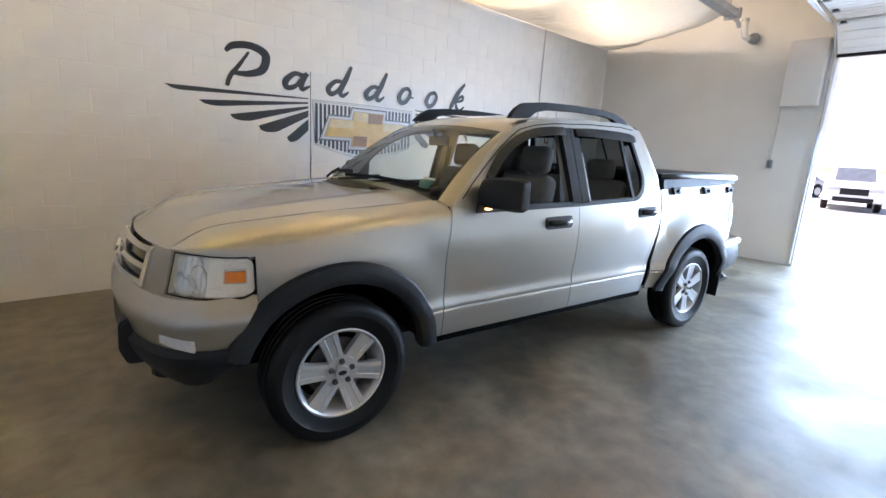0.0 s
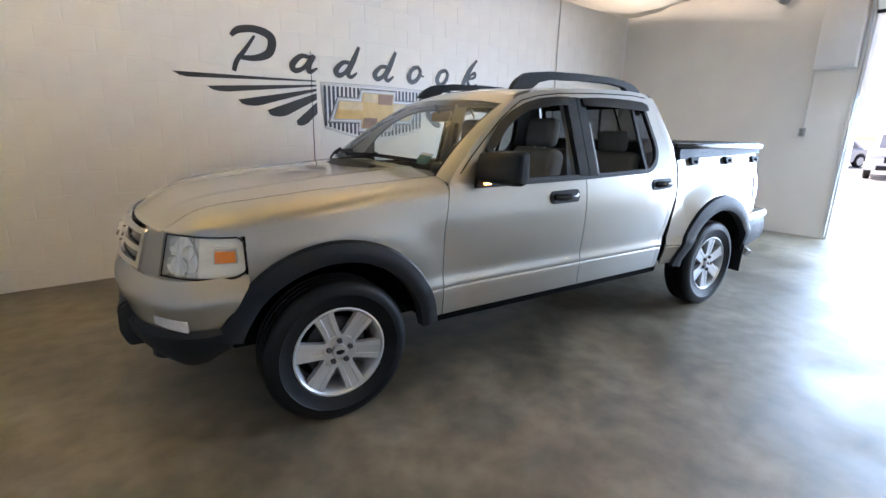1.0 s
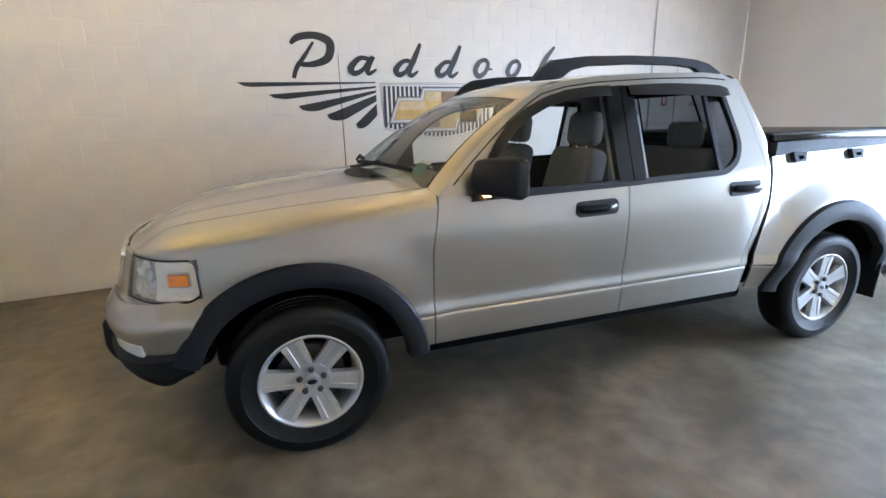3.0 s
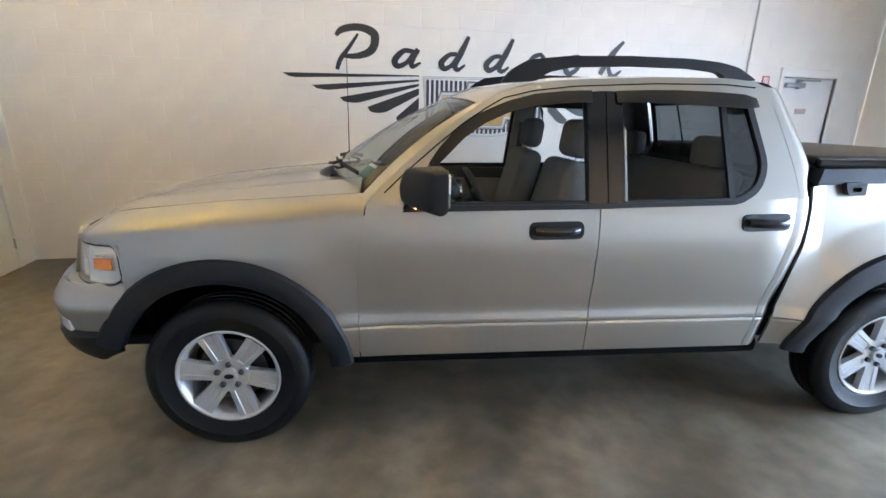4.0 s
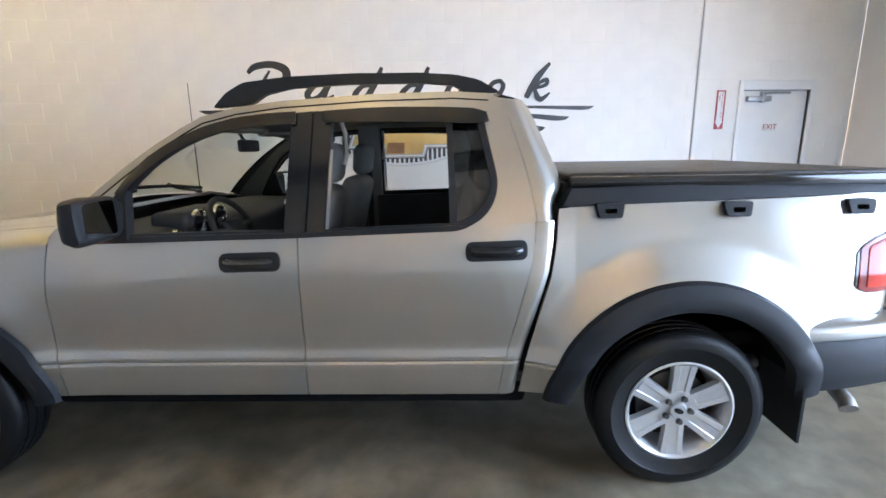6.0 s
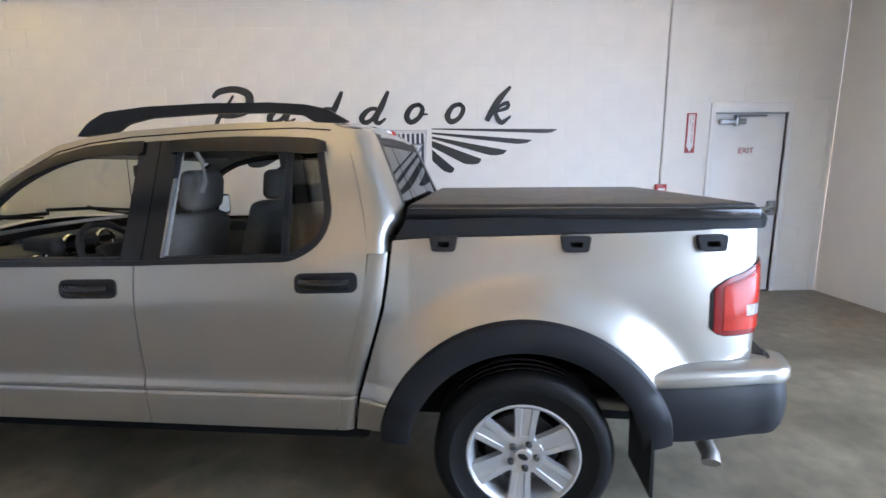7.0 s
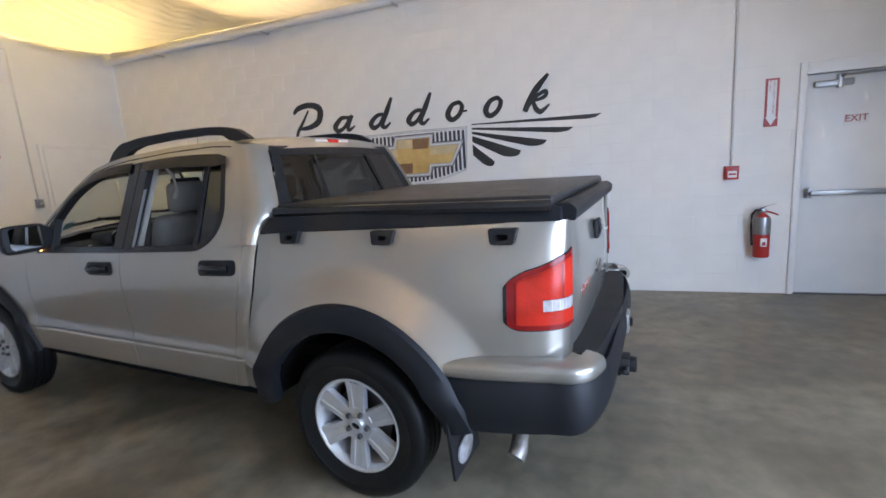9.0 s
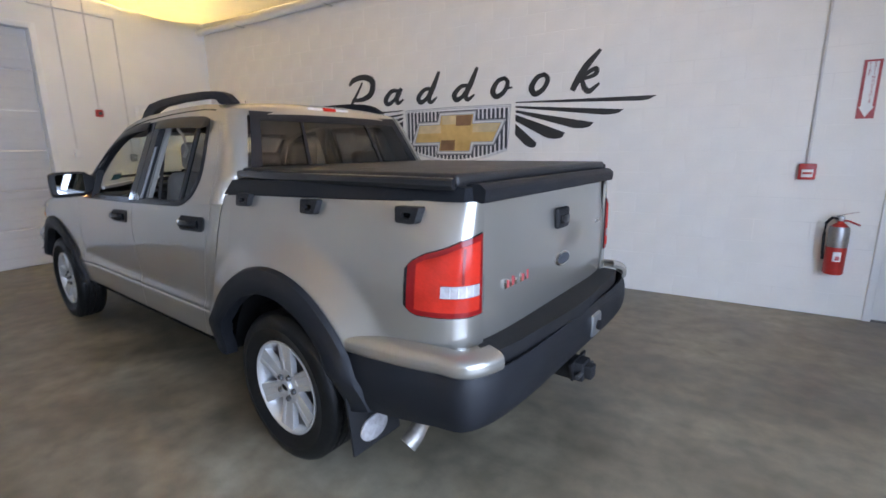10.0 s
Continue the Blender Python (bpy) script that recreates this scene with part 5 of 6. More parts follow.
LAMP_END = 0.445
LAMP_SIDE = -0.048
low_z, top_z = (lambda t: lerp(t, [-0.048, -0.042, -0.028, 0.02, 0.3, LAMP_END], [0.858, 0.836, 0.822, 0.806, 0.797, 0.800])), (lambda t: lerp(t, [-0.048, -0.042, -0.028, 0.0, 0.3, LAMP_END], [0.930, 0.958, 0.978, 0.988, 0.990, 0.986]))
housings = pair(skin(*face(LAMP_SIDE, LAMP_END, low_z, top_z, -0.10, 26)), "headlamp", REFLECTOR, "clear headlamp with an amber side marker")
for side, head in zip((-1, 1), housings):
    fn, us, vs = face(LAMP_SIDE, 0.245, lambda t: low_z(t) + 0.006, lambda t: top_z(t) - 0.006, -0.014, 24)
    part("reflector", skin(lambda u, v: (fn(u, v)[0], fn(u, v)[1] + 0.003 * (round(v * 44) % 2), fn(u, v)[2]), us, lin(0, 1, 45))(side), LAMP_RIB, head, "white ribbed side reflector", smooth=0)
    for z0, name in ((low_z, "lamp_floor"), (top_z, "lamp_roof")):
        inner, outer = face(LAMP_SIDE, LAMP_END, z0, z0, -0.10)[0], face(LAMP_SIDE, LAMP_END, z0, z0, 0.0)[0]
        part(name, skin(lambda u, v: tuple(Vector(inner(u, 0)).lerp(Vector(outer(u, 0)), v)), lin(0, 1, 24), lin(0, 1, 3))(side), REFLECTOR, head)
    part("lamp_cheek", skin(lambda u, v: tuple(Vector(face(LAMP_END, LAMP_END + 0.001, low_z, top_z, -0.10)[0](0, v)).lerp(Vector(face(LAMP_END, LAMP_END + 0.001, low_z, top_z, 0.0)[0](0, v)), u)), lin(0, 1, 3), lin(0, 1, 5))(side), REFLECTOR, head)
    fn, us, vs = face(0.245, LAMP_END, lambda t: low_z(t) + 0.004, lambda t: top_z(t) - 0.004, -0.024, 24)
    part("inner_reflector", skin(lambda u, v: (fn(u, v)[0] + 0.005 * (round(u * 11) % 2), fn(u, v)[1], fn(u, v)[2]), lin(0, 1, 12), vs)(side), REFLECTOR, head, "bright faceted reflector", smooth=0)
    part("marker_surround", skin(*face(0.003, 0.147, lambda t: 0.869, lambda t: 0.935, -0.008))(side), LAMP_WHITE, head, "white surround of the marker")
    amber = part("side_marker", skin(*face(0.015, 0.135, lambda t: 0.878, lambda t: 0.926, -0.004))(side), LAMP_AMBER, head, "amber side marker")
    thicken(amber, 0.012)
    for t, z, r, tall in ((0.355, 0.925, 0.070, 0.85), (0.375, 0.848, 0.060, 0.80), (0.30, 0.880, 0.042, 1.5)):
        s, w, _ = face(t, t + 0.01, lambda q: z, lambda q: z, -0.014)[0](0, 0)
        out = Vector((-math.sin(t * math.pi / 2) / 0.44, side * math.cos(t * math.pi / 2) / 0.9, 0.1)).normalized()
        across = (-out).cross(Vector((0, 0, 1))).normalized()
        m = Matrix((across, -out, across.cross(-out))).transposed().to_4x4()
        bm = lathe_open([(r, 0.0), (r * 0.86, 0.020), (r * 0.66, 0.040), (r * 0.40, 0.056), (r * 0.16, 0.062), (0.004, 0.062)], 15)
        bmesh.ops.transform(bm, matrix=Matrix.Translation((s, side * w, z)) @ m @ Matrix.Diagonal((1, 1, tall, 1)), verts=bm.verts)
        part("bowl", bm, REFLECTOR, head, "faceted chrome reflector bowl", smooth=0)
        bm = lathe(bmesh.new(), [(0.012, 0.060), (0.012, 0.025), (0.004, 0.018)], "y", 12)
        bmesh.ops.transform(bm, matrix=Matrix.Translation((s, side * w, z)) @ m, verts=bm.verts)
        part("bulb", bm, LAMP_WHITE, head)
    part("lens", skin(*face(LAMP_SIDE, LAMP_END, low_z, top_z, 0.004, 28))(side), LENS, head, "clear plastic lens")
    for z0, z1 in ((low_z, lambda t: low_z(t) + 0.009), (lambda t: top_z(t) - 0.007, top_z)):
        part("bezel", skin(*face(LAMP_SIDE, LAMP_END, z0, z1, 0.006, 34))(side), GLOSS_BLACK, head)
    for ta, tb in ((LAMP_SIDE, LAMP_SIDE + 0.010), (LAMP_END - 0.008, LAMP_END)):
        part("bezel", skin(*face(ta, tb, low_z, top_z, 0.0065))(side), GLOSS_BLACK, head)

pair(skin(*face(LAMP_END, 0.605, lambda t: 0.790, lambda t: lerp(t, [0.44, 0.8, 1], [0.986, 0.986, 0.99]), 0.0)), "nose_panel", SILVER, depth=0.015)
pair(skin(lambda t, v: (nose_plan(t, 0.37)[0] + 0.16 * v * t, nose_plan(t, 0.37)[1] * (1 - 0.10 * v), 0.984 + 0.006 * v), lin(0.44, 1, 16), lin(0, 1, 4)), "nose_top", SILVER)
grille = part("grille", skin(*face(0.60, 1.0, lambda t: 0.805, lambda t: 0.975, 0.006))(-1), GLOSS_BLACK, truck, "dark grille with chrome bars")
part("grille_half", skin(*face(0.60, 1.0, lambda t: 0.805, lambda t: 0.975, 0.006))(1), GLOSS_BLACK, grille)
for side in (-1, 1):
    for z in (0.808, 0.878, 0.955):
        thicken(part("grille_bar", skin(*face(0.60, 1.0, lambda t: z, lambda t: z + 0.024, 0.018, 14, 4))(side), CHROME, grille, "chrome bar"), 0.012)
    thicken(part("grille_post", skin(*face(0.575, 0.605, lambda t: 0.800, lambda t: 0.982, 0.016, 4, 6))(side), CHROME, grille, "chrome upright"), 0.014)
bm = lathe(bmesh.new(), [(0.095, -0.006), (0.095, 0.004), (0.085, 0.008), (0.02, 0.009)], "x", 32)
bmesh.ops.transform(bm, matrix=Matrix.Translation((-0.868, 0, 0.905)) @ Matrix.Rotation(radians(20), 4, "Y") @ Matrix.Diagonal((-1, 1, 0.45, 1)), verts=bm.verts)
bmesh.ops.recalc_face_normals(bm, faces=bm.faces)
part("front_badge", bm, CHROME, grille, "plain oval badge")
for side in (-1, 1):
    horn = slab(bmesh.new(), rounded([(-0.865, 0.445), (-0.895, 0.52), (-0.890, 0.645), (-0.850, 0.668), (-0.790, 0.66), (-0.76, 0.445)], 0.022), lambda u, v, d: (u, side * 0.50 + d - 0.055, v), 0.11)
    bmesh.ops.bevel(horn, geom=[e for e in horn.edges if len(e.link_faces) == 2 and e.calc_face_angle() > 1.0], offset=0.012, segments=2, affect="EDGES")
    part("bumper_horn", horn, TRIM_BLACK, truck, "black plastic bumper upright", smooth=35)
    fog = part("fog_lamp", skin(*plan_strip(front_plan, 0.25, 0.43, lambda t: lerp(t, [0.25, 0.43], [0.603, 0.632]), lambda t: lerp(t, [0.25, 0.43], [0.652, 0.668]), 0.017, 12, 6, None, -1))(side), LAMP_WHITE, truck, "clear fog lamp set in the bumper")
    thicken(fog, 0.02)
    thicken(part("fog_reflector", skin(*plan_strip(front_plan, 0.265, 0.40, lambda t: lerp(t, [0.265, 0.4], [0.608, 0.634]), lambda t: lerp(t, [0.265, 0.4], [0.622, 0.648]), 0.021, 10, 4, None, -1))(side), CHROME, fog), 0.01)
part("skid_plate", boxed((-0.78, -0.62, 0.36), (-0.45, 0.62, 0.44), 0.05), TRIM_BLACK, truck)
part("number_holder", boxed((-0.905, -0.16, 0.62), (-0.885, 0.16, 0.74), 0.01), TRIM_BLACK, truck)

# ---- wipers, aerial, stickers ----
for y0, y1, u in ((-0.62, 0.02, 0.10), (-0.02, 0.60, 0.10)):
    a, b = screen(0.03, y0 / 0.815), screen(0.16, (y0 + 0.16) / 0.8)
    c, d = screen(0.05, (y0 + 0.05) / 0.8), screen(0.13, y1 / 0.8)
    wiper = part("wiper", tube(bmesh.new(), [(p[0] - 0.012, p[1], p[2] + 0.018) for p in (screen(-0.02, y1 / 0.8 * 0.95), screen(0.04, (0.6 * y1 + 0.4 * y0) / 0.8), screen(0.10, (y0 * 0.55 + y1 * 0.45) / 0.8))], 0.009, 6), TRIM_BLACK, truck, "black wiper arm")
    part("blade", tube(bmesh.new(), [(p[0] - 0.009, p[1], p[2] + 0.012) for p in (screen(0.05, y1 / 0.8 * 0.9), screen(0.085, (y0 + y1) / 1.6), screen(0.10, y0 / 0.8))], 0.010, 6, (0.6, 1.2)), TRIM_BLACK, wiper)
part("aerial", tube(bmesh.new(), [(0.415, 0.715, 1.10), (0.415, 0.715, 1.16), (0.42, 0.72, 1.99)], [0.012, 0.004, 0.0022], 6), TRIM_BLACK, truck, "thin black aerial")
for y in (-0.34, 0.3):
    part("washer_jet", boxed((0.42, y - 0.02, hood_z(0.44, y) - 0.004), (0.46, y + 0.02, hood_z(0.44, y) + 0.012), 0.005), TRIM_BLACK, truck)
TEAL = surface("teal_sticker", (0.05, 0.20, 0.20), 0.5, vary=0.2, scale=30)
bm = sheet(bmesh.new(), lambda u, k: tuple(Vector(screen(u, k, 0.965)) + Vector((0.006, 0, -0.006))), lin(0.10, 0.20, 3), lin(-0.86, -0.76, 3))
part("sticker", bm, TEAL, truck, "teal inspection sticker")
bm = sheet(bmesh.new(), lambda u, k: tuple(Vector(screen(u, k, 0.965)) + Vector((0.006, 0, -0.006))), lin(0.20, 0.225, 3), lin(-0.86, -0.76, 3))
part("sticker", bm, DECAL_WHITE, truck)

# ---- mirrors ----
LAMP_WARM = glow("warm_puddle_lamp", (1.0, 0.48, 0.15), 5.0)
for side in (-1, 1):
    bm = bmesh.new()
    sect = rounded([(0.785, 1.172), (0.775, 1.245), (0.805, 1.327), (0.975, 1.337), (0.981, 1.165), (0.91, 1.150)], 0.026, 4)
    rows_ = []
    for y, k in ((0.875, 0.62), (0.905, 0.78), (0.925, 0.95), (0.96, 1.0), (1.08, 1.0), (1.118, 0.96), (1.136, 0.86), (1.141, 0.55)):
        wedge = lerp(y, [0.93, 1.136], [1.0, 0.40])
        rows_.append([bm.verts.new((0.975 + (0.953 + (u - 0.953) * k - 0.975) * wedge, side * y, 1.245 + (v - 1.245) * k)) for u, v in sect])
    for a, b in zip(rows_, rows_[1:]):
        for j in range(len(sect)):
            bm.faces.new((a[j], a[(j + 1) % len(sect)], b[(j + 1) % len(sect)], b[j]))
    bm.faces.new(rows_[0])
    bm.faces.new(rows_[-1])
    bmesh.ops.recalc_face_normals(bm, faces=bm.faces)
    mirror = part("door_mirror", bm, TRIM_BLACK, truck, "black plastic door mirror")
    part("mirror_glass", slab(bmesh.new(), rounded([(0.947, 1.182), (0.947, 1.322), (1.112, 1.317), (1.112, 1.184)], 0.024), lambda u, v, d: (0.971 + d, side * u, v), 0.014), MIRROR, mirror, "mirror glass", smooth=30)
    part("mirror_foot", slab(bmesh.new(), [(0.80, 1.146), (0.835, 1.205), (0.90, 1.296), (0.945, 1.356), (0.965, 1.345), (0.995, 1.146)], lambda u, v, d: (u, side * (up_w(v) + 0.022 - d), v), 0.045), TRIM_BLACK, mirror, smooth=30)
    part("puddle_lamp", boxed((0.850, side * 0.925 - 0.012, 1.149), (0.890, side * 0.925 + 0.012, 1.158), 0.003), LAMP_WARM if side < 0 else LAMP_WHITE, mirror, "small warm lamp under the mirror")

# ---- door handles ----
for side, leaf, (s, z) in doors:
    long = 0.255
    bm = slab(bmesh.new(), rounded([(s, z - 0.040), (s, z + 0.040), (s + long, z + 0.045), (s + long, z - 0.036)], 0.032, 5), lambda u, v, d: (u, side * (half(u, v) + 0.006 - d), v), 0.02)
    pad = part("handle", bm, TRIM_BLACK, leaf, "black plastic door handle", smooth=30)
    bm = bmesh.new()
    pts = [(s + 0.03 + (long - 0.06) * k / 8, side * (half(s, z) + 0.012 + 0.026 * math.sin(math.pi * k / 8) ** 0.5), z + 0.004) for k in range(9)]
    part("grip", tube(bm, pts, 0.019, 10, (0.7, 1.15)), GLOSS_BLACK, pad, "black pull grip")

# ---- bed cleats ----
for side in (-1, 1):
    for s in (2.99, 3.508, 4.03):
        w = half(s, 1.231)
        cleat = part("cleat", slab(bmesh.new(), rounded([(s - 0.058, 1.266), (s - 0.046, 1.206), (s + 0.046, 1.206), (s + 0.058, 1.266)], 0.012), lambda u, v, d: (u, side * (half(s, v) + 0.030 - d), v), 0.05, [rounded([(s - 0.026, 1.244), (s - 0.022, 1.223), (s + 0.022, 1.223), (s + 0.026, 1.244)], 0.006)]), TRIM_BLACK, truck, "black plastic tie-down cleat", smooth=30)
        part("cleat_back", boxed((s - 0.03, side * (w + 0.004) - 0.006, 1.216), (s + 0.03, side * (w + 0.004) + 0.006, 1.251)), UNDERBODY, cleat, smooth=0)


# ---- tail lamps ----
def tail_strip(t0, t1, z0, z1, lift, n=16, m=8):
    def fn(u, v):
        t = t0 + (t1 - t0) * u
        z = z0(t) + (z1(t) - z0(t)) * v
        s, w, _ = corner(max(0, t), z)
        a = max(0, t) * math.pi / 2
        s, w = s + lift * math.sin(a), w + lift * math.cos(a)
        if t < 0:
            s += t * 0.30
            w = half(s, z) + lift
        return s, w, z
    return fn, lin(0, 1, n), lin(0, 1, m)


lz, tz = (lambda t: lerp(t, [0, 0.006, 0.02, 0.06, 1], [0.905, 0.890, 0.879, 0.870, 0.868])), (lambda t: lerp(t, [0, 0.006, 0.02, 0.06, 0.12, 0.55, 1], [1.040, 1.060, 1.075, 1.092, 1.106, 1.152, 1.176]))
for side in (-1, 1):
    fn, us, vs = tail_strip(0.0, 0.985, lz, tz, 0.004, 160)
    bezel = part("tail_lamp", skin(fn, us, vs)(side), GLOSS_BLACK, truck, "red and clear tail lamp with a black rim")
    thicken(bezel, 0.010)
    fn, us, vs = tail_strip(0.006, 0.980, lambda t: lz(t) + 0.004, lambda t: tz(t) - 0.004, 0.007, 160, 10)
    thicken(part("red_surround", skin(fn, us, vs)(side), LAMP_DARK, bezel, "deep red outer lens"), 0.01)
    for name, mat, z0, z1, ta, tb in (("red_lens", LAMP_RED, lambda t: lz(t) + 0.024, lambda t: 0.944, 0.05, 0.93), ("red_lens", LAMP_RED, lambda t: 0.993, lambda t: tz(t) - 0.024, 0.05, 0.93), ("reversing_lens", LAMP_CLEAR, lambda t: 0.947, lambda t: 0.990, 0.30, 0.93), ("red_lens", LAMP_RED, lambda t: 0.944, lambda t: 0.993, 0.05, 0.295)):
        fn, us, vs = tail_strip(ta, tb, z0, z1, 0.0105)
        thicken(part(name, skin(fn, us, vs)(side), mat, bezel, "red ribbed lens" if mat is LAMP_RED else "clear reversing lens"), 0.008)
    for t in (0.42, 0.55, 0.68, 0.80):
        fn, us, vs = tail_strip(t, t + 0.012, lambda q: 0.947, lambda q: 0.990, 0.0120, 3, 3)
        part("lens_rib", skin(fn, us, vs)(side), LAMP_WHITE, bezel)
    for k in range(9):
        z = 1.012 + 0.019 * k
        if z > 1.145:
            break
        fn, us, vs = tail_strip(0.055, 0.92, lambda t: min(z, tz(t) - 0.034), lambda t: min(z + 0.004, tz(t) - 0.030), 0.0120, 14, 2)
        part("lens_rib", skin(fn, us, vs)(side), LAMP_RED, bezel)
    fn, us, vs = tail_strip(0.60, 0.64, lambda t: 0.995, lambda t: tz(t) - 0.03, 0.0130, 3, 6)
    part("lens_rib", skin(fn, us, vs)(side), LAMP_DARK, bezel)

# ---- tailgate fittings ----
g = 4.282
part("tailgate_handle", boxed((g - 0.015, -0.065, 1.095), (g + 0.012, 0.065, 1.195), 0.014), TRIM_BLACK, tailgate, "black tailgate handle")
part("handle_flap", boxed((g + 0.008, -0.048, 1.120), (g + 0.020, 0.048, 1.160), 0.006), GLOSS_BLACK, tailgate)
bm = lathe(bmesh.new(), [(0.085, -0.004), (0.085, 0.006), (0.075, 0.011), (0.02, 0.012)], "x", 32)
bmesh.ops.transform(bm, matrix=Matrix.Translation((g - 0.004, 0.02, 0.945)) @ Matrix.Diagonal((1, 1, 0.42, 1)), verts=bm.verts)
rear_badge = part("rear_badge", bm, CHROME, tailgate, "plain oval chrome badge")
bm = lathe(bmesh.new(), [(0.070, 0.0), (0.070, 0.010), (0.02, 0.013)], "x", 32)
bmesh.ops.transform(bm, matrix=Matrix.Translation((g - 0.002, 0.02, 0.945)) @ Matrix.Diagonal((1, 1, 0.38, 1)), verts=bm.verts)
part("badge_field", bm, DECAL_NAVY, rear_badge)
for k in range(10):
    if k != 5:
        part("name_bar", boxed((g - 0.010, -0.535 + 0.021 * k, 0.925), (g - 0.002, -0.520 + 0.021 * k, 0.955 if k % 3 else 0.965), 0.002), RED_SIGN if k % 2 else CHROME, tailgate)
for k in range(3):
    part("name_bar", boxed((g - 0.012, 0.48 + 0.025 * k, 1.055), (g - 0.004, 0.498 + 0.025 * k, 1.075), 0.002), CHROME, tailgate)

# ---- rails on the roof ----
def rail(side):
    out = [(1.262, 1.690), (1.32, 1.755), (1.40, 1.800), (1.60, 1.822), (1.9, 1.831), (2.2, 1.828), (2.36, 1.816), (2.46, 1.794), (2.562, 1.735), (2.40, 1.736), (2.35, 1.770), (2.2, 1.784), (1.9, 1.785), (1.62, 1.772), (1.50, 1.746), (1.44, 1.704)]
    return slab(bmesh.new(), rounded(out, 0.02, 3), lambda u, v, d: (u, side * (0.615 - 0.15 * (v - 1.7) - d), v), 0.042)


for ob in pair(rail, "roof_rail", FLARE_GREY, "dark grey roof rail", smooth=35):
    b = ob.modifiers.new("edge", "BEVEL")
    b.width, b.segments, b.limit_method, b.angle_limit = 0.006, 2, "ANGLE", radians(60)

# ---- rain guards over the windows ----
VISOR = surface("smoked_guard", (0.016, 0.014, 0.012), 0.38, vary=0.2, scale=8, rough_vary=0.05, spec=0.3)


def guard(side, top, low, n=28):
    """A thin smoked strip, close to the frame at its head and standing off at its lower edge."""
    def at(u, v):
        t, l = [(lerp(u * (len(p) - 1), list(range(len(p))), [q[0] for q in p]), lerp(u * (len(p) - 1), list(range(len(p))), [q[1] for q in p])) for p in (top, low)]
        s, z = t[0] + (l[0] - t[0]) * v, t[1] + (l[1] - t[1]) * v
        return s, side * (up_w(z) + 0.015 + 0.016 * math.sin(v * math.pi / 2) * min(1, 8 * u + 0.2, 8 * (1 - u) + 0.2)), z
    ob = part("rain_guard", sheet(bmesh.new(), at, lin(0, 1, n), lin(0, 1, 6), flip=side > 0), VISOR, truck, "smoked plastic rain guard", smooth=60)
    thicken(ob, 0.005, 0.0)


for side in (-1, 1):
    guard(side, [(0.915, 1.332), (0.955, 1.390), (1.035, 1.476), (1.142, 1.547), (1.275, 1.605), (1.41, 1.640), (1.55, 1.656), (1.672, 1.662)], [(0.945, 1.318), (1.000, 1.372), (1.070, 1.440), (1.160, 1.504), (1.280, 1.558), (1.40, 1.586), (1.54, 1.602), (1.672, 1.610)])
    guard(side, [(1.790, 1.662), (1.95, 1.670), (2.10, 1.673), (2.30, 1.669), (2.43, 1.662), (2.487, 1.646)], [(1.795, 1.612), (1.95, 1.612), (2.10, 1.610), (2.30, 1.604), (2.43, 1.598), (2.497, 1.606)])

# ---- mud flaps, exhaust, hitch ----
for side in (-1, 1):
    bm = sheet(bmesh.new(), lambda u, v: (3.80 + 0.02 * (1 - v) - 0.035 * max(0, v - 0.55), side * lerp(u, [0, 1], [0.70 - 0.02 * (1 - v), 0.955 + 0.025 * v]), 0.225 + 0.42 * v), lin(0, 1, 6), lin(0, 1, 8))
    flap = part("mud_flap", bm, TRIM_BLACK, truck, "black mud flap with an oval plate")
    thicken(flap, 0.012, 0)
    bm = lathe(bmesh.new(), [(0.078, -0.003), (0.078, 0.004), (0.068, 0.008), (0.01, 0.009)], "x", 26)
    bmesh.ops.transform(bm, matrix=Matrix.Translation((3.828, side * 0.842, 0.31)) @ Matrix.Diagonal((1, 1, 0.72, 1)), verts=bm.verts)
    part("flap_plate", bm, LAMP_CLEAR, flap, "chrome oval plate")
part("exhaust", tube(bmesh.new(), [(3.55, -0.62, 0.46), (3.85, -0.64, 0.455), (3.96, -0.67, 0.447), (4.03, -0.73, 0.432), (4.065, -0.80, 0.408), (4.075, -0.865, 0.372), (4.067, -0.895, 0.350)], [0.031, 0.031, 0.032, 0.033, 0.034, 0.035, 0.036], 16), EXHAUST, truck, "weathered steel exhaust tail pipe turned down")
hitch = part("tow_hitch", boxed((4.25, -0.05, 0.36), (4.44, 0.05, 0.455), 0.008), TRIM_BLACK, truck, "black tow hitch receiver")
part("hitch_tube", boxed((4.40, -0.032, 0.375), (4.475, 0.032, 0.44), 0.006), TRIM_BLACK, hitch)
part("hitch_pin", tube(bmesh.new(), [(4.43, -0.10, 0.405), (4.43, 0.10, 0.405)], 0.011, 8), DARK_STEEL, hitch)
part("hitch_bar", boxed((4.20, -0.45, 0.385), (4.28, 0.45, 0.445), 0.02), TRIM_BLACK, hitch)
part("hitch_bracket", slab(bmesh.new(), [(-0.10, 0.46), (0.10, 0.46), (0.06, 0.36), (-0.06, 0.36)], lambda u, v, d: (4.385 + d, u, v), 0.012), TRIM_BLACK, hitch, smooth=0)
plug = part("trailer_socket", boxed((4.375, 0.095, 0.535), (4.430, 0.215, 0.650), 0.012), GREY_METAL, truck, "grey trailer socket on the bumper")
part("socket_ring", lathe(bmesh.new(), [(0.024, 0.0), (0.024, 0.016), (0.012, 0.018)], "x", 18, (4.428, 0.155, 0.590)), TRIM_BLACK, plug)
part("rear_axle", tube(bmesh.new(), [(AXLE_R, -0.7, HUB_Z), (AXLE_R, 0.7, HUB_Z)], 0.055, 12), UNDERBODY, truck)
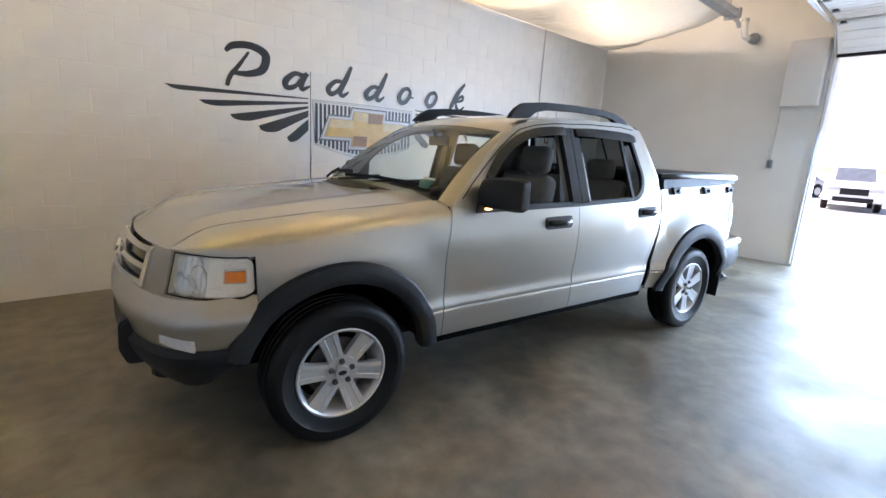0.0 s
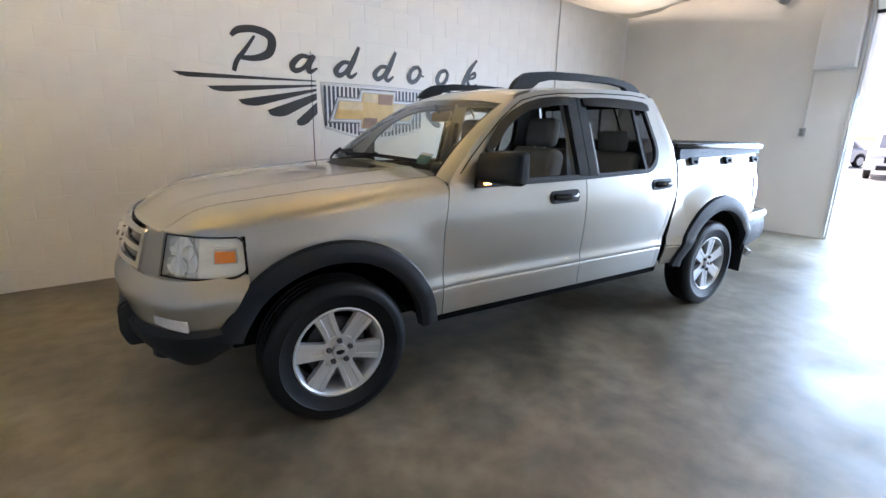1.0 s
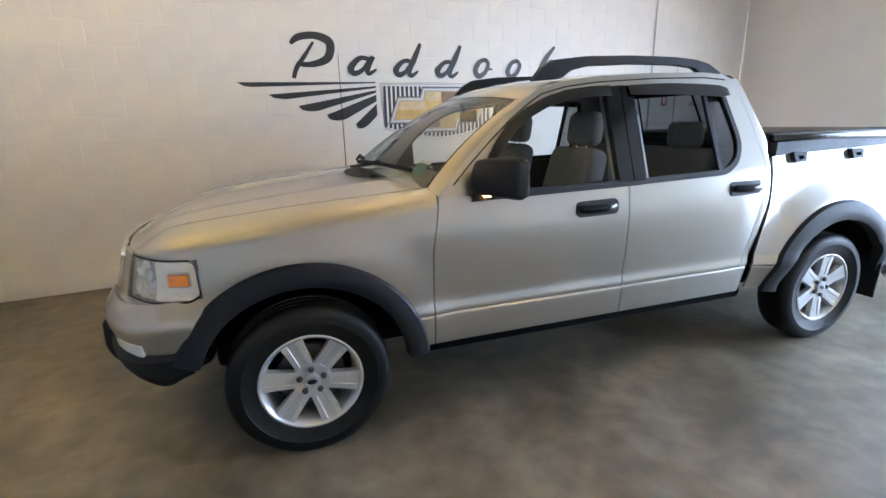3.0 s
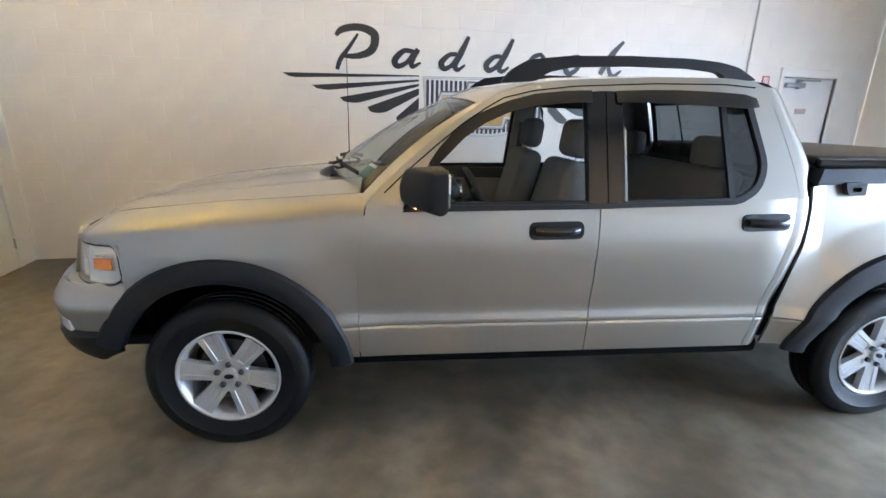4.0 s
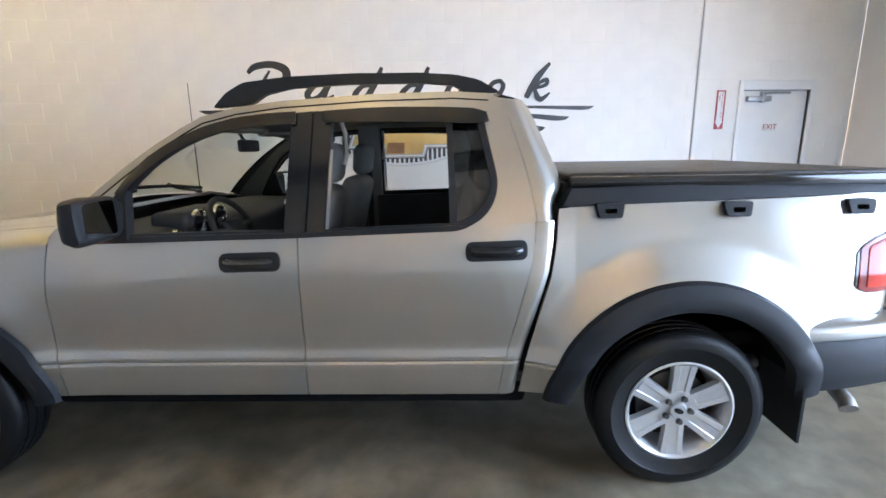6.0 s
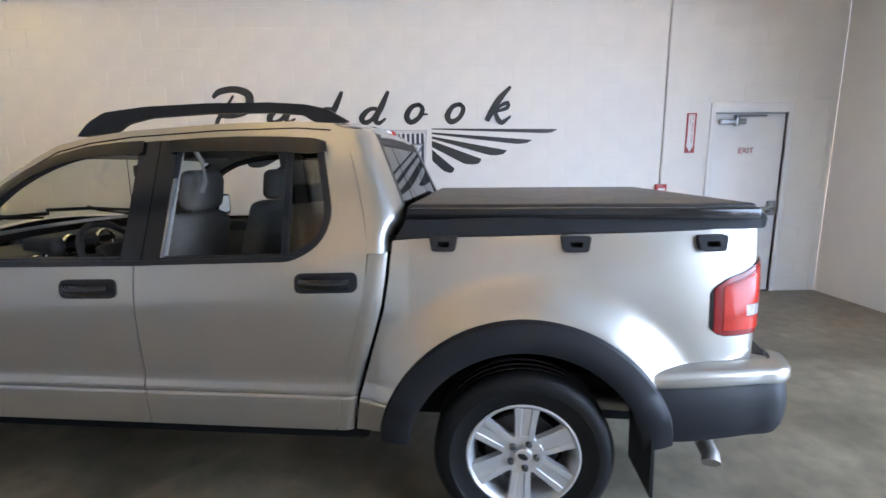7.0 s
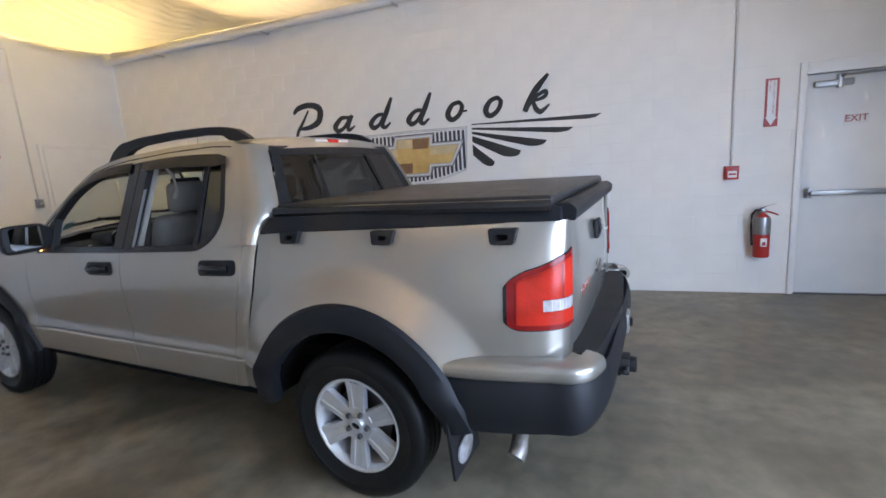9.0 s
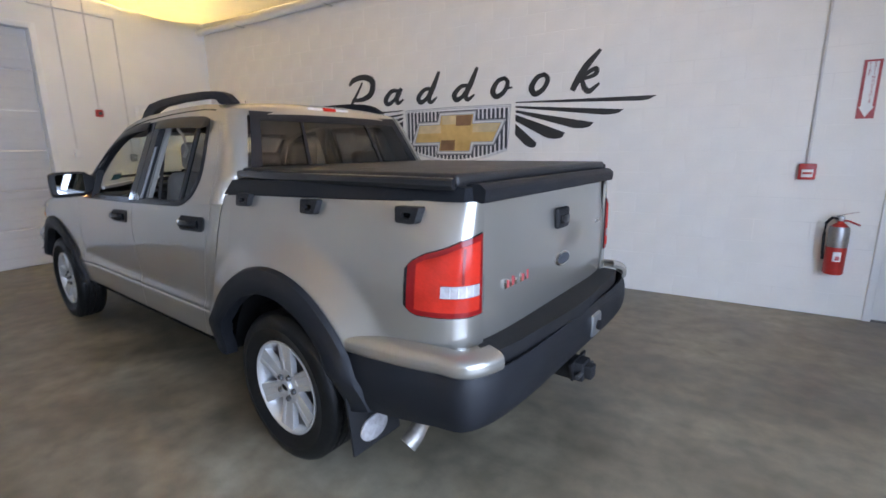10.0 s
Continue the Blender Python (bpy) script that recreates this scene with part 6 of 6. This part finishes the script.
part("front_axle", tube(bmesh.new(), [(AXLE_F, -0.7, HUB_Z), (AXLE_F, 0.7, HUB_Z)], 0.045, 12), UNDERBODY, truck)
part("bed_floor", boxed((2.80, -0.76, 0.60), (4.22, 0.76, 0.66)), UNDERBODY, truck, smooth=0)
for side in (-1, 1):
    part("gap_seal", boxed((2.585, side * 0.80 - 0.012, 0.44), (2.83, side * 0.80 + 0.012, 1.26)), UNDERBODY, truck, smooth=0)
part("bed_bulkhead", boxed((2.735, -0.80, 0.45), (2.765, 0.80, 1.27)), UNDERBODY, truck, smooth=0)


# ---- inside the cab ----
def cushion(lo, hi, r):
    return boxed(lo, hi, r, 4)


def seat(y, s, parent, wide=0.50):
    st = part("front_seat", cushion((s - 0.32, y - wide / 2, 0.62), (s + 0.22, y + wide / 2, 0.80), 0.06), SEAT, parent, "grey cloth seat")
    bm = cushion((-0.07, -wide / 2, 0.0), (0.07, wide / 2, 0.58), 0.06)
    for v in bm.verts:
        v.co.y *= 1 - 0.14 * max(0, v.co.z - 0.25) / 0.3
        v.co.x -= 0.02 * (abs(v.co.y) / (wide / 2)) ** 2 * (1 if v.co.x < 0 else 0)
    bmesh.ops.transform(bm, matrix=Matrix.Translation((s + 0.15, y, 0.76)) @ Matrix.Rotation(radians(14), 4, "Y"), verts=bm.verts)
    part("seat_back", bm, SEAT, st, "grey cloth seat back")
    bm = cushion((-0.055, -0.135, 0.0), (0.055, 0.135, 0.20), 0.05)
    bmesh.ops.transform(bm, matrix=Matrix.Translation((s + 0.30, y, 1.335)) @ Matrix.Rotation(radians(8), 4, "Y"), verts=bm.verts)
    part("head_rest", bm, SEAT, st, "grey cloth head rest")
    for dy in (-0.05, 0.05):
        part("head_rest_post", tube(bmesh.new(), [(s + 0.29, y + dy, 1.30), (s + 0.30, y + dy, 1.36)], 0.006, 6), CHROME, st)
    return st


seat(-0.43, 1.42, truck)
seat(0.43, 1.42, truck)
bench = part("rear_bench", cushion((2.02, -0.70, 0.62), (2.42, 0.70, 0.80), 0.05), SEAT, truck, "grey cloth rear bench")
bm = cushion((-0.06, -0.70, 0.0), (0.06, 0.70, 0.55), 0.05)
bmesh.ops.transform(bm, matrix=Matrix.Translation((2.38, 0, 0.76)) @ Matrix.Rotation(radians(12), 4, "Y"), verts=bm.verts)
part("bench_back", bm, SEAT, bench)
for y in (-0.44, 0.44):
    bm = cushion((-0.05, -0.13, 0.0), (0.05, 0.13, 0.17), 0.045)
    bmesh.ops.transform(bm, matrix=Matrix.Translation((2.50, y, 1.29)), verts=bm.verts)
    part("head_rest", bm, SEAT, bench)
dash_pts = [(0.55, 1.14), (0.80, 1.165), (1.02, 1.155), (1.09, 1.10), (1.06, 0.92), (1.00, 0.70), (0.60, 0.70)]
dash = part("dashboard", slab(bmesh.new(), rounded(dash_pts, 0.04), lambda u, v, d: (u, -0.80 + d, v), 1.60), CABIN, truck, "charcoal dashboard", smooth=35)
part("instrument_hood", cushion((0.90, -0.64, 1.13), (1.09, -0.24, 1.22), 0.035), CABIN, dash)
for y in (-0.54, -0.34):
    part("dial", lathe(bmesh.new(), [(0.062, 0.0), (0.062, 0.018), (0.055, 0.020), (0.052, 0.008), (0.01, 0.006)], "x", 24, (1.082, y, 1.165)), CHROME, dash, "chrome ringed dial")
for y in (-0.72, 0.70):
    part("air_vent", lathe(bmesh.new(), [(0.055, 0.0), (0.055, 0.022), (0.045, 0.024), (0.04, 0.008), (0.01, 0.006)], "x", 24, (1.075, y, 1.10)), CHROME, dash, "chrome ringed air vent")
ang = [2 * math.pi * k / 28 for k in range(29)]
wheel_m = Matrix.Translation((1.225, -0.44, 1.10)) @ Matrix.Rotation(radians(-28), 4, "Y")
bm = bmesh.new()
rings_ = []
for a in ang[:-1]:
    rings_.append([bm.verts.new(wheel_m @ Vector((0.016 * math.sin(b), (0.185 + 0.016 * math.cos(b)) * math.cos(a), (0.185 + 0.016 * math.cos(b)) * math.sin(a)))) for b in (2 * math.pi * j / 8 for j in range(8))])
for i in range(28):
    for j in range(8):
        bm.faces.new((rings_[i][j], rings_[(i + 1) % 28][j], rings_[(i + 1) % 28][(j + 1) % 8], rings_[i][(j + 1) % 8]))
steer = part("steering_wheel", bm, CABIN, truck, "dark steering wheel")
bm = cushion((-0.03, -0.085, -0.07), (0.02, 0.085, 0.07), 0.025)
bmesh.ops.transform(bm, matrix=wheel_m, verts=bm.verts)
part("wheel_hub", bm, CABIN, steer)
for a in (0.15, math.pi - 0.15, -math.pi / 2):
    p, q = wheel_m @ Vector((0, 0.06 * math.cos(a), 0.06 * math.sin(a))), wheel_m @ Vector((0, 0.18 * math.cos(a), 0.18 * math.sin(a)))
    part("wheel_spoke", tube(bmesh.new(), [p, q], 0.014, 8), CABIN, steer)
part("column", tube(bmesh.new(), [wheel_m @ Vector((-0.02, 0, 0)), wheel_m @ Vector((-0.22, 0, 0))], 0.045, 12), CABIN, steer)
rvm = part("cabin_mirror", cushion((1.125, -0.125, 1.495), (1.155, 0.125, 1.565), 0.015), CABIN, truck, "black cabin mirror")
part("mirror_stem", tube(bmesh.new(), [(1.12, 0, 1.55), (1.08, 0, 1.62)], 0.010, 8), CABIN, rvm)
part("headliner", sheet(bmesh.new(), lambda u, k: (roof(u, k * 0.96)[0], roof(u, k * 0.96)[1], roof(u, k * 0.96)[2] - 0.05), lin(1.2, 2.54, 10), lin(-1, 1, 13)), CABIN_TAN, truck, "pale headliner")
part("cabin_floor", boxed((0.60, -0.84, 0.46), (2.66, 0.84, 0.50)), CABIN, truck, smooth=0)
part("firewall", boxed((0.56, -0.80, 0.46), (0.60, 0.80, 1.12)), CABIN, truck, smooth=0)
part("cabin_back", boxed((2.56, -0.80, 0.46), (2.60, 0.80, 1.26)), CABIN, truck, smooth=0)
part("console", cushion((1.02, -0.12, 0.50), (1.70, 0.12, 0.84), 0.05), CABIN, truck)
for side in (-1, 1):
    part("door_card", boxed((0.68, side * 0.845 - 0.02, 0.52), (1.66, side * 0.845 + 0.02, 1.145), 0.02), CABIN, truck)
    part("door_card", boxed((1.75, side * 0.845 - 0.02, 0.52), (2.54, side * 0.845 + 0.02, 1.155), 0.02), CABIN, truck)
    part("door_inset", boxed((0.78, side * 0.822 - 0.004, 0.86), (1.62, side * 0.822 + 0.004, 1.06), 0.004), CABIN_TAN, truck)
    part("grab_handle", tube(bmesh.new(), [(1.84, side * 0.62, 1.62), (1.85, side * 0.59, 1.57), (1.85, side * 0.58, 1.48), (1.84, side * 0.60, 1.43)], 0.011, 8), CABIN_TAN, truck, "pale grab handle")
    part("belt_strap", slab(bmesh.new(), [(1.70, 1.50), (1.745, 1.50), (1.72, 0.80), (1.675, 0.80)], lambda u, v, d: (u, side * (up_w(max(v, 1.15)) - 0.09 - d), v), 0.004), CABIN, truck, smooth=0)
    part("inner_pillar", slab(bmesh.new(), [(1.655, 1.15), (1.665, 1.66), (1.80, 1.66), (1.79, 1.15)], lambda u, v, d: (u, side * (up_w(v) - 0.05 - d), v), 0.03), CABIN_TAN, truck, smooth=0)
for y in (-0.36, 0.36):
    part("sun_visor", boxed((1.165, y - 0.19, 1.594), (1.335, y + 0.19, 1.612), 0.008), CABIN_TAN, truck)


# ---- cars parked in the yard ----
def yard_car(m, paint, label, high):
    """A parked car: body with wheel arches cut in its side line, glasshouse, lamps, four wheels."""
    c = thing("parked_car", m, label, "car", "cars parked in the yard")
    side = [(-2.2, 0.30), (-2.25, 0.62), (-2.1, 0.80), (-1.2, 0.93), (1.3, 0.95), (2.1, 0.92), (2.25, 0.70), (2.2, 0.30), (1.75, 0.30)] + [(1.36 + 0.38 * math.cos(a), 0.34 + 0.38 * math.sin(a)) for a in lin(0, math.pi, 9)] + [(0.9, 0.25), (-0.9, 0.25)] + [(-1.36 + 0.38 * math.cos(a), 0.34 + 0.38 * math.sin(a)) for a in lin(0, math.pi, 9)] + [(-1.75, 0.30)]
    ob = part("body", slab(bmesh.new(), side, lambda u, v, d: (u, -0.9 + d, v * high), 1.8), paint, c, smooth=30)
    b = ob.modifiers.new("edge", "BEVEL")
    b.width, b.segments, b.limit_method, b.angle_limit = 0.07, 3, "ANGLE", radians(40)
    top = [(-1.1, 0.92), (-0.45, 1.38), (0.95, 1.42), (1.75, 0.94)]
    ob = part("roof", slab(bmesh.new(), top, lambda u, v, d: (u, -0.72 + d, v * high), 1.44), paint, c, smooth=30)
    b = ob.modifiers.new("edge", "BEVEL")
    b.width, b.segments, b.limit_method, b.angle_limit = 0.06, 3, "ANGLE", radians(30)
    for s in (-1, 1):
        part("side_window", slab(bmesh.new(), [(-0.85, 0.97), (-0.38, 1.32), (0.88, 1.35), (1.40, 0.99)], lambda u, v, d: (u, s * (0.726 - d), v * high), 0.004), YARD_GLASS, c, smooth=0)
        part("headlamp", boxed((-2.235, s * 0.62 - 0.2, 0.62 * high), (-2.10, s * 0.62 + 0.2, 0.76 * high), 0.04), LAMP_WHITE, c)
    part("windscreen", slab(bmesh.new(), [(-0.62, 0), (-0.58, 0.72), (0.58, 0.72), (0.62, 0)], lambda u, v, d: (-1.06 + 0.82 * v - d, u, (0.96 + 0.56 * v) * high), 0.01), YARD_GLASS, c, smooth=0)
    part("grille", boxed((-2.265, -0.42, 0.52 * high), (-2.2, 0.42, 0.72 * high), 0.02), TRIM_BLACK, c)
    part("lower_grille", boxed((-2.25, -0.6, 0.30 * high), (-2.17, 0.6, 0.44 * high), 0.02), TRIM_BLACK, c)
    for x in (-1.36, 1.36):
        for s in (-1, 1):
            w = part("wheel", lathe(bmesh.new(), [(0.05, -0.10), (0.28, -0.11), (0.33, -0.08), (0.33, 0.08), (0.28, 0.11), (0.05, 0.10)], "y", 24, (x, s * 0.80, 0.33)), RUBBER, c)
            part("rim", lathe(bmesh.new(), [(0.03, -0.02), (0.21, -0.025), (0.22, 0.0), (0.21, 0.025), (0.03, 0.02)], "y", 20, (x, s * 0.905, 0.33)), ALLOY, c)
    return c


# grey-blue base colour stands in for the glare veiling the dark windows
YARD_GLASS = surface("glare_greyed_car_glass", (0.16, 0.18, 0.20), 0.08, vary=0.2, scale=4, rough_vary=0.03, coat=0.6)
WHITE_CAR = surface("white_car_paint", (0.82, 0.83, 0.85), 0.3, vary=0.04, scale=3, coat=0.7)
BLUE_CAR = surface("pale_silver_car_paint", (0.45, 0.47, 0.50), 0.3, metal=0.4, vary=0.04, scale=3, coat=0.7)
yard_car(pose(31.0, 5.2, -0.03, 0, 0, -28), BLUE_CAR, "pale silver car parked in the sunlit yard", 1.02)
yard_car(pose(24.5, 1.4, -0.03, 0, 0, 10), WHITE_CAR, "white sport utility car parked facing the gate", 1.22)


# ---- painted emblem on the north wall: plain shapes and brushed letters ----
emblem = thing("wall_emblem", pose(0, Y_NORTH - 0.0035, 0), "black winged emblem with a gold cross on the wall", "wall emblem")


def flat(name, outline, mat, lift=0.0, label="", holes=()):
    return part(name, slab(bmesh.new(), outline, lambda u, v, d: (u, d - lift, v), 0.002, holes), mat, emblem, label, smooth=0)


def feather(tip, z_root, thick, peak, root, mirror):
    """One feather: a straight upper edge from the shield to the tip, swelling below towards the tip."""
    x0, (xt, zt) = 1.385, tip
    up, down = [], []
    for k in range(19):
        t = (k / 18) ** 0.8
        x, z = x0 + (xt - x0) * t, z_root + (zt - z_root) * t
        w = root + (thick - root) * t / peak if t < peak else thick * math.sqrt(max(0.0, 1 - ((t - peak) / (1 - peak)) ** 1.6))
        up.append((x, z))
        down.append((x, z - w))
    pts = up + down[-2::-1]
    return [(4.32 - x, z + 0.012) for x, z in pts] if mirror else pts


for mirror in (False, True):
    for tip, z_root, thick, peak, root in (((-0.055, 1.938), 1.958, 0.046, 0.90, 0.012), ((0.235, 1.822), 1.914, 0.060, 0.83, 0.020), ((0.522, 1.706), 1.870, 0.090, 0.75, 0.026), ((0.815, 1.612), 1.822, 0.125, 0.62, 0.070), ((1.130, 1.510), 1.725, 0.135, 0.42, 0.125)):
        flat("feather", feather(tip, z_root, thick, peak, root, mirror), DECAL, label="tapered black feather stroke")


def shield(d):
    top = [(1.428 + d, 1.950 - d), (2.155, 1.962 - d), (2.882 - d, 1.950 - d)]
    right = [(2.862 - d, 1.65), (2.838 - d, 1.44 + d * 0.4)]
    low = [(2.838 - d - (0.683 - d) * k / 8, 1.44 + d * 0.4 - 0.135 * math.sin(math.pi / 2 * k / 8)) for k in range(1, 8)]
    left = [(4.31 - x, z) for x, z in reversed(right + low)]
    return top + right + low + [(2.155, 1.305 + d * 0.4)] + left


flat("shield_rim", shield(0.0), DECAL_GREY, 0.0, "grey shield rim")
flat("shield_line", shield(0.010), DECAL_WHITE, 0.002, "pale line inside the rim")
flat("shield_inner", shield(0.018), DECAL_GREY, 0.004)
flat("shield_field", shield(0.026), DECAL_WHITE, 0.006, "white shield field")
n = 26
for k in range(n):
    x = 1.482 + (2.828 - 1.482) * k / (n - 1)
    z0 = 1.455 - 0.125 * math.cos(math.pi / 2 * min(1, abs(x - 2.155) / 0.68))
    flat("stripe", [(x - 0.0155, z0 + 0.012), (x + 0.0155, z0 + 0.012), (x + 0.0155, 1.915), (x - 0.0155, 1.915)], DECAL_NAVY, 0.008)


def cross(g):
    """The slanted cross, grown by g."""
    return [(1.585 - g * 1.6, 1.548 - g), (1.955 - g, 1.548 - g), (1.94 - g, 1.442 - g), (2.36 + g * 0.6, 1.442 - g), (2.38 + g, 1.548 - g), (2.66 + g * 0.4, 1.548 - g), (2.765 + g * 1.6, 1.752 + g), (2.395 + g, 1.752 + g), (2.41 + g, 1.860 + g), (1.975 - g * 0.6, 1.860 + g), (1.955 - g, 1.752 + g), (1.655 - g * 0.4, 1.752 + g)]


flat("cross_shadow", cross(0.052), DECAL_NAVY, 0.010, "dark outer edge of the cross")
flat("cross_rim", cross(0.042), DECAL_GREY, 0.012, "grey rim of the cross")
flat("cross_edge", cross(0.026), DECAL_WHITE, 0.014, "pale inner edge of the cross")
flat("cross_line", cross(0.012), DECAL_GREY, 0.016)
flat("cross", cross(0.0), DECAL_GOLD, 0.018, "gold slanted cross")
flat("cross_light", [(1.625, 1.655), (1.965, 1.655), (1.970, 1.748), (1.662, 1.748)], DECAL_PALE, 0.020, "pale gold upper arm")
flat("cross_light", [(1.985, 1.755), (2.175, 1.755), (2.180, 1.855), (1.990, 1.855)], DECAL_PALE, 0.020, "pale gold upper arm")
flat("cross_light", [(2.40, 1.655), (2.70, 1.655), (2.75, 1.748), (2.41, 1.748)], DECAL_PALE, 0.020, "pale gold upper arm")
flat("cross_dark", [(2.18, 1.735), (2.38, 1.735), (2.402, 1.855), (2.185, 1.855)], DECAL_BRONZE, 0.021, "bronze upper block")
flat("cross_dark", [(1.955, 1.448), (2.155, 1.448), (2.165, 1.570), (1.972, 1.570)], DECAL_BRONZE, 0.021, "bronze lower block")


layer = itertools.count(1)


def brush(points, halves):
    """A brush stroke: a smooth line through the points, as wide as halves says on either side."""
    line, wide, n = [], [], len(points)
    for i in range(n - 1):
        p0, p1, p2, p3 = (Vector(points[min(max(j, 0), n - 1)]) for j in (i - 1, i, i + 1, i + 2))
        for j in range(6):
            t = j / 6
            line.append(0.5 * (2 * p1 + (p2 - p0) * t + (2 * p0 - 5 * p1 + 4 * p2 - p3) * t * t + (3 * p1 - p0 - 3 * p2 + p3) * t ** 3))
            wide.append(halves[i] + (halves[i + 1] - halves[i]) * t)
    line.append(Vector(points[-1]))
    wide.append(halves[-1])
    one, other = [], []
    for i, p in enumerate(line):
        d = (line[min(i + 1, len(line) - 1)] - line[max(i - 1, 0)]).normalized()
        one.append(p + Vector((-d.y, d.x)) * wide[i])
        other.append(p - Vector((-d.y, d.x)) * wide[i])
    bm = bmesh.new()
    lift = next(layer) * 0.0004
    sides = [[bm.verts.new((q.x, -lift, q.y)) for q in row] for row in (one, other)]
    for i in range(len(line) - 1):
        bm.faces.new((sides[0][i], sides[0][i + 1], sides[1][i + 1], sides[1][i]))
    ob = part("mark", bm, DECAL, emblem, "slanted black stroke of a brushed letter", smooth=0)
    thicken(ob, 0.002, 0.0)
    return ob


# a word in slanted brushed letters over the wings
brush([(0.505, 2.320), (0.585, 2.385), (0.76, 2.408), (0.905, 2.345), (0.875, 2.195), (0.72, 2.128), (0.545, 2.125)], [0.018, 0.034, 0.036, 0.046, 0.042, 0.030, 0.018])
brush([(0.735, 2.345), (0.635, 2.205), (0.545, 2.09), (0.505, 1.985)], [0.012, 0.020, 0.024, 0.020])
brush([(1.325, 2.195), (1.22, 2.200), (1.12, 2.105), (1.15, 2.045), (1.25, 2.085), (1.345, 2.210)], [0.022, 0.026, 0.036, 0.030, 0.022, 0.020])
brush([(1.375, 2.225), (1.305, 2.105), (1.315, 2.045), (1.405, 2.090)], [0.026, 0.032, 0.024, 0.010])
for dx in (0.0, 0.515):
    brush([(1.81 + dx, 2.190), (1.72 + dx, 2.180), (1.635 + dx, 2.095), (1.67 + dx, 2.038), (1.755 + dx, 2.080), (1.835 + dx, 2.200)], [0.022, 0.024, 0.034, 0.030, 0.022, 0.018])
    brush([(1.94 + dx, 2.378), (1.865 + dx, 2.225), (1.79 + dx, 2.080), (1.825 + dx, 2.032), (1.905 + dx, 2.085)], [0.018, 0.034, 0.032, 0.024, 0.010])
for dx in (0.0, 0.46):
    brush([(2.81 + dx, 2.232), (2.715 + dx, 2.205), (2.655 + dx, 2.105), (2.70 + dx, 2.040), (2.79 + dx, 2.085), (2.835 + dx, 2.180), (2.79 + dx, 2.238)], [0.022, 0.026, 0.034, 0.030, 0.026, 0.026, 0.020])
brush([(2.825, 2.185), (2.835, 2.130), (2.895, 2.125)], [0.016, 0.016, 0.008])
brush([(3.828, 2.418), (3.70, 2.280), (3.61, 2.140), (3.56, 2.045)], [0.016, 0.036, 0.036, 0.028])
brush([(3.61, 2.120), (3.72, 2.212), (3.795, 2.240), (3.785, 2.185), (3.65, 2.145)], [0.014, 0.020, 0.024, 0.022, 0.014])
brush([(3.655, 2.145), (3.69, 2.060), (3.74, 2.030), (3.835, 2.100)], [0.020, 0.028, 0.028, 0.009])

# ---- painted blocks of the north wall ----
BLOCK_L, BLOCK_H, JOINT = 0.4064, 0.2032, 0.005
block_mesh = {}


def block_data(length, high):
    key = (round(length, 3), round(high, 3))
    if key not in block_mesh:
        bm = boxed((JOINT / 2, 0, JOINT / 2), (length - JOINT / 2, 0.02, high - JOINT / 2))
        front = [e for e in bm.edges if all(v.co.y < 0.001 for v in e.verts)]
        bmesh.ops.bevel(bm, geom=front, offset=0.0016, segments=1, affect="EDGES")
        me = bpy.data.meshes.new("block")
        bm.to_mesh(me)
        bm.free()
        me.materials.append(BLOCK)
        block_mesh[key] = me
    return block_mesh[key]


rest = bmesh.new()
near_count = 0
rows = int(Z_ROOF / BLOCK_H)
for r in range(rows):
    z = r * BLOCK_H
    x = X_WEST - (BLOCK_L / 2 if r % 2 else 0)
    while x < X_EAST - 0.02:
        x0, x1 = max(x, X_WEST), min(x + BLOCK_L, X_EAST)
        x += BLOCK_L
        spans = [(x0, x1)]
        if z < DOOR_TOP - 0.02:
            spans = [(a, b) for a, b in ((x0, min(x1, DOOR_W - 0.055)), (max(x0, DOOR_E + 0.055), x1)) if b - a > 0.04]
        for a, b in spans:
            top = BLOCK_H
            if near_count < 300 and -2.7 < a < 4.85 and z < 3.3:
                ob = new("block", block_data(b - a, top))
                ob.parent = wall_north
                ob.matrix_basis = pose(a, Y_NORTH + 0.0009 * math.sin(37 * a + 11 * r), z)
                near_count += 1
            else:
                lo, hi = (a + JOINT / 2, Y_NORTH, z + JOINT / 2), (b - JOINT / 2, Y_NORTH + 0.02, z + top - JOINT / 2)
                vs = [rest.verts.new((px, py, pz)) for py, e in ((lo[1], 0.0016), (hi[1], 0.0)) for px, pz in ((lo[0] + e, lo[2] + e), (hi[0] - e, lo[2] + e), (hi[0] - e, hi[2] - e), (lo[0] + e, hi[2] - e))]
                rest.faces.new(vs[:4])
                for k in range(4):
                    rest.faces.new((vs[k], vs[k + 4], vs[(k + 1) % 4 + 4], vs[(k + 1) % 4]))
ob = part("blocks", rest, BLOCK, wall_north, smooth=0)
ob["kind"] = "stuff"
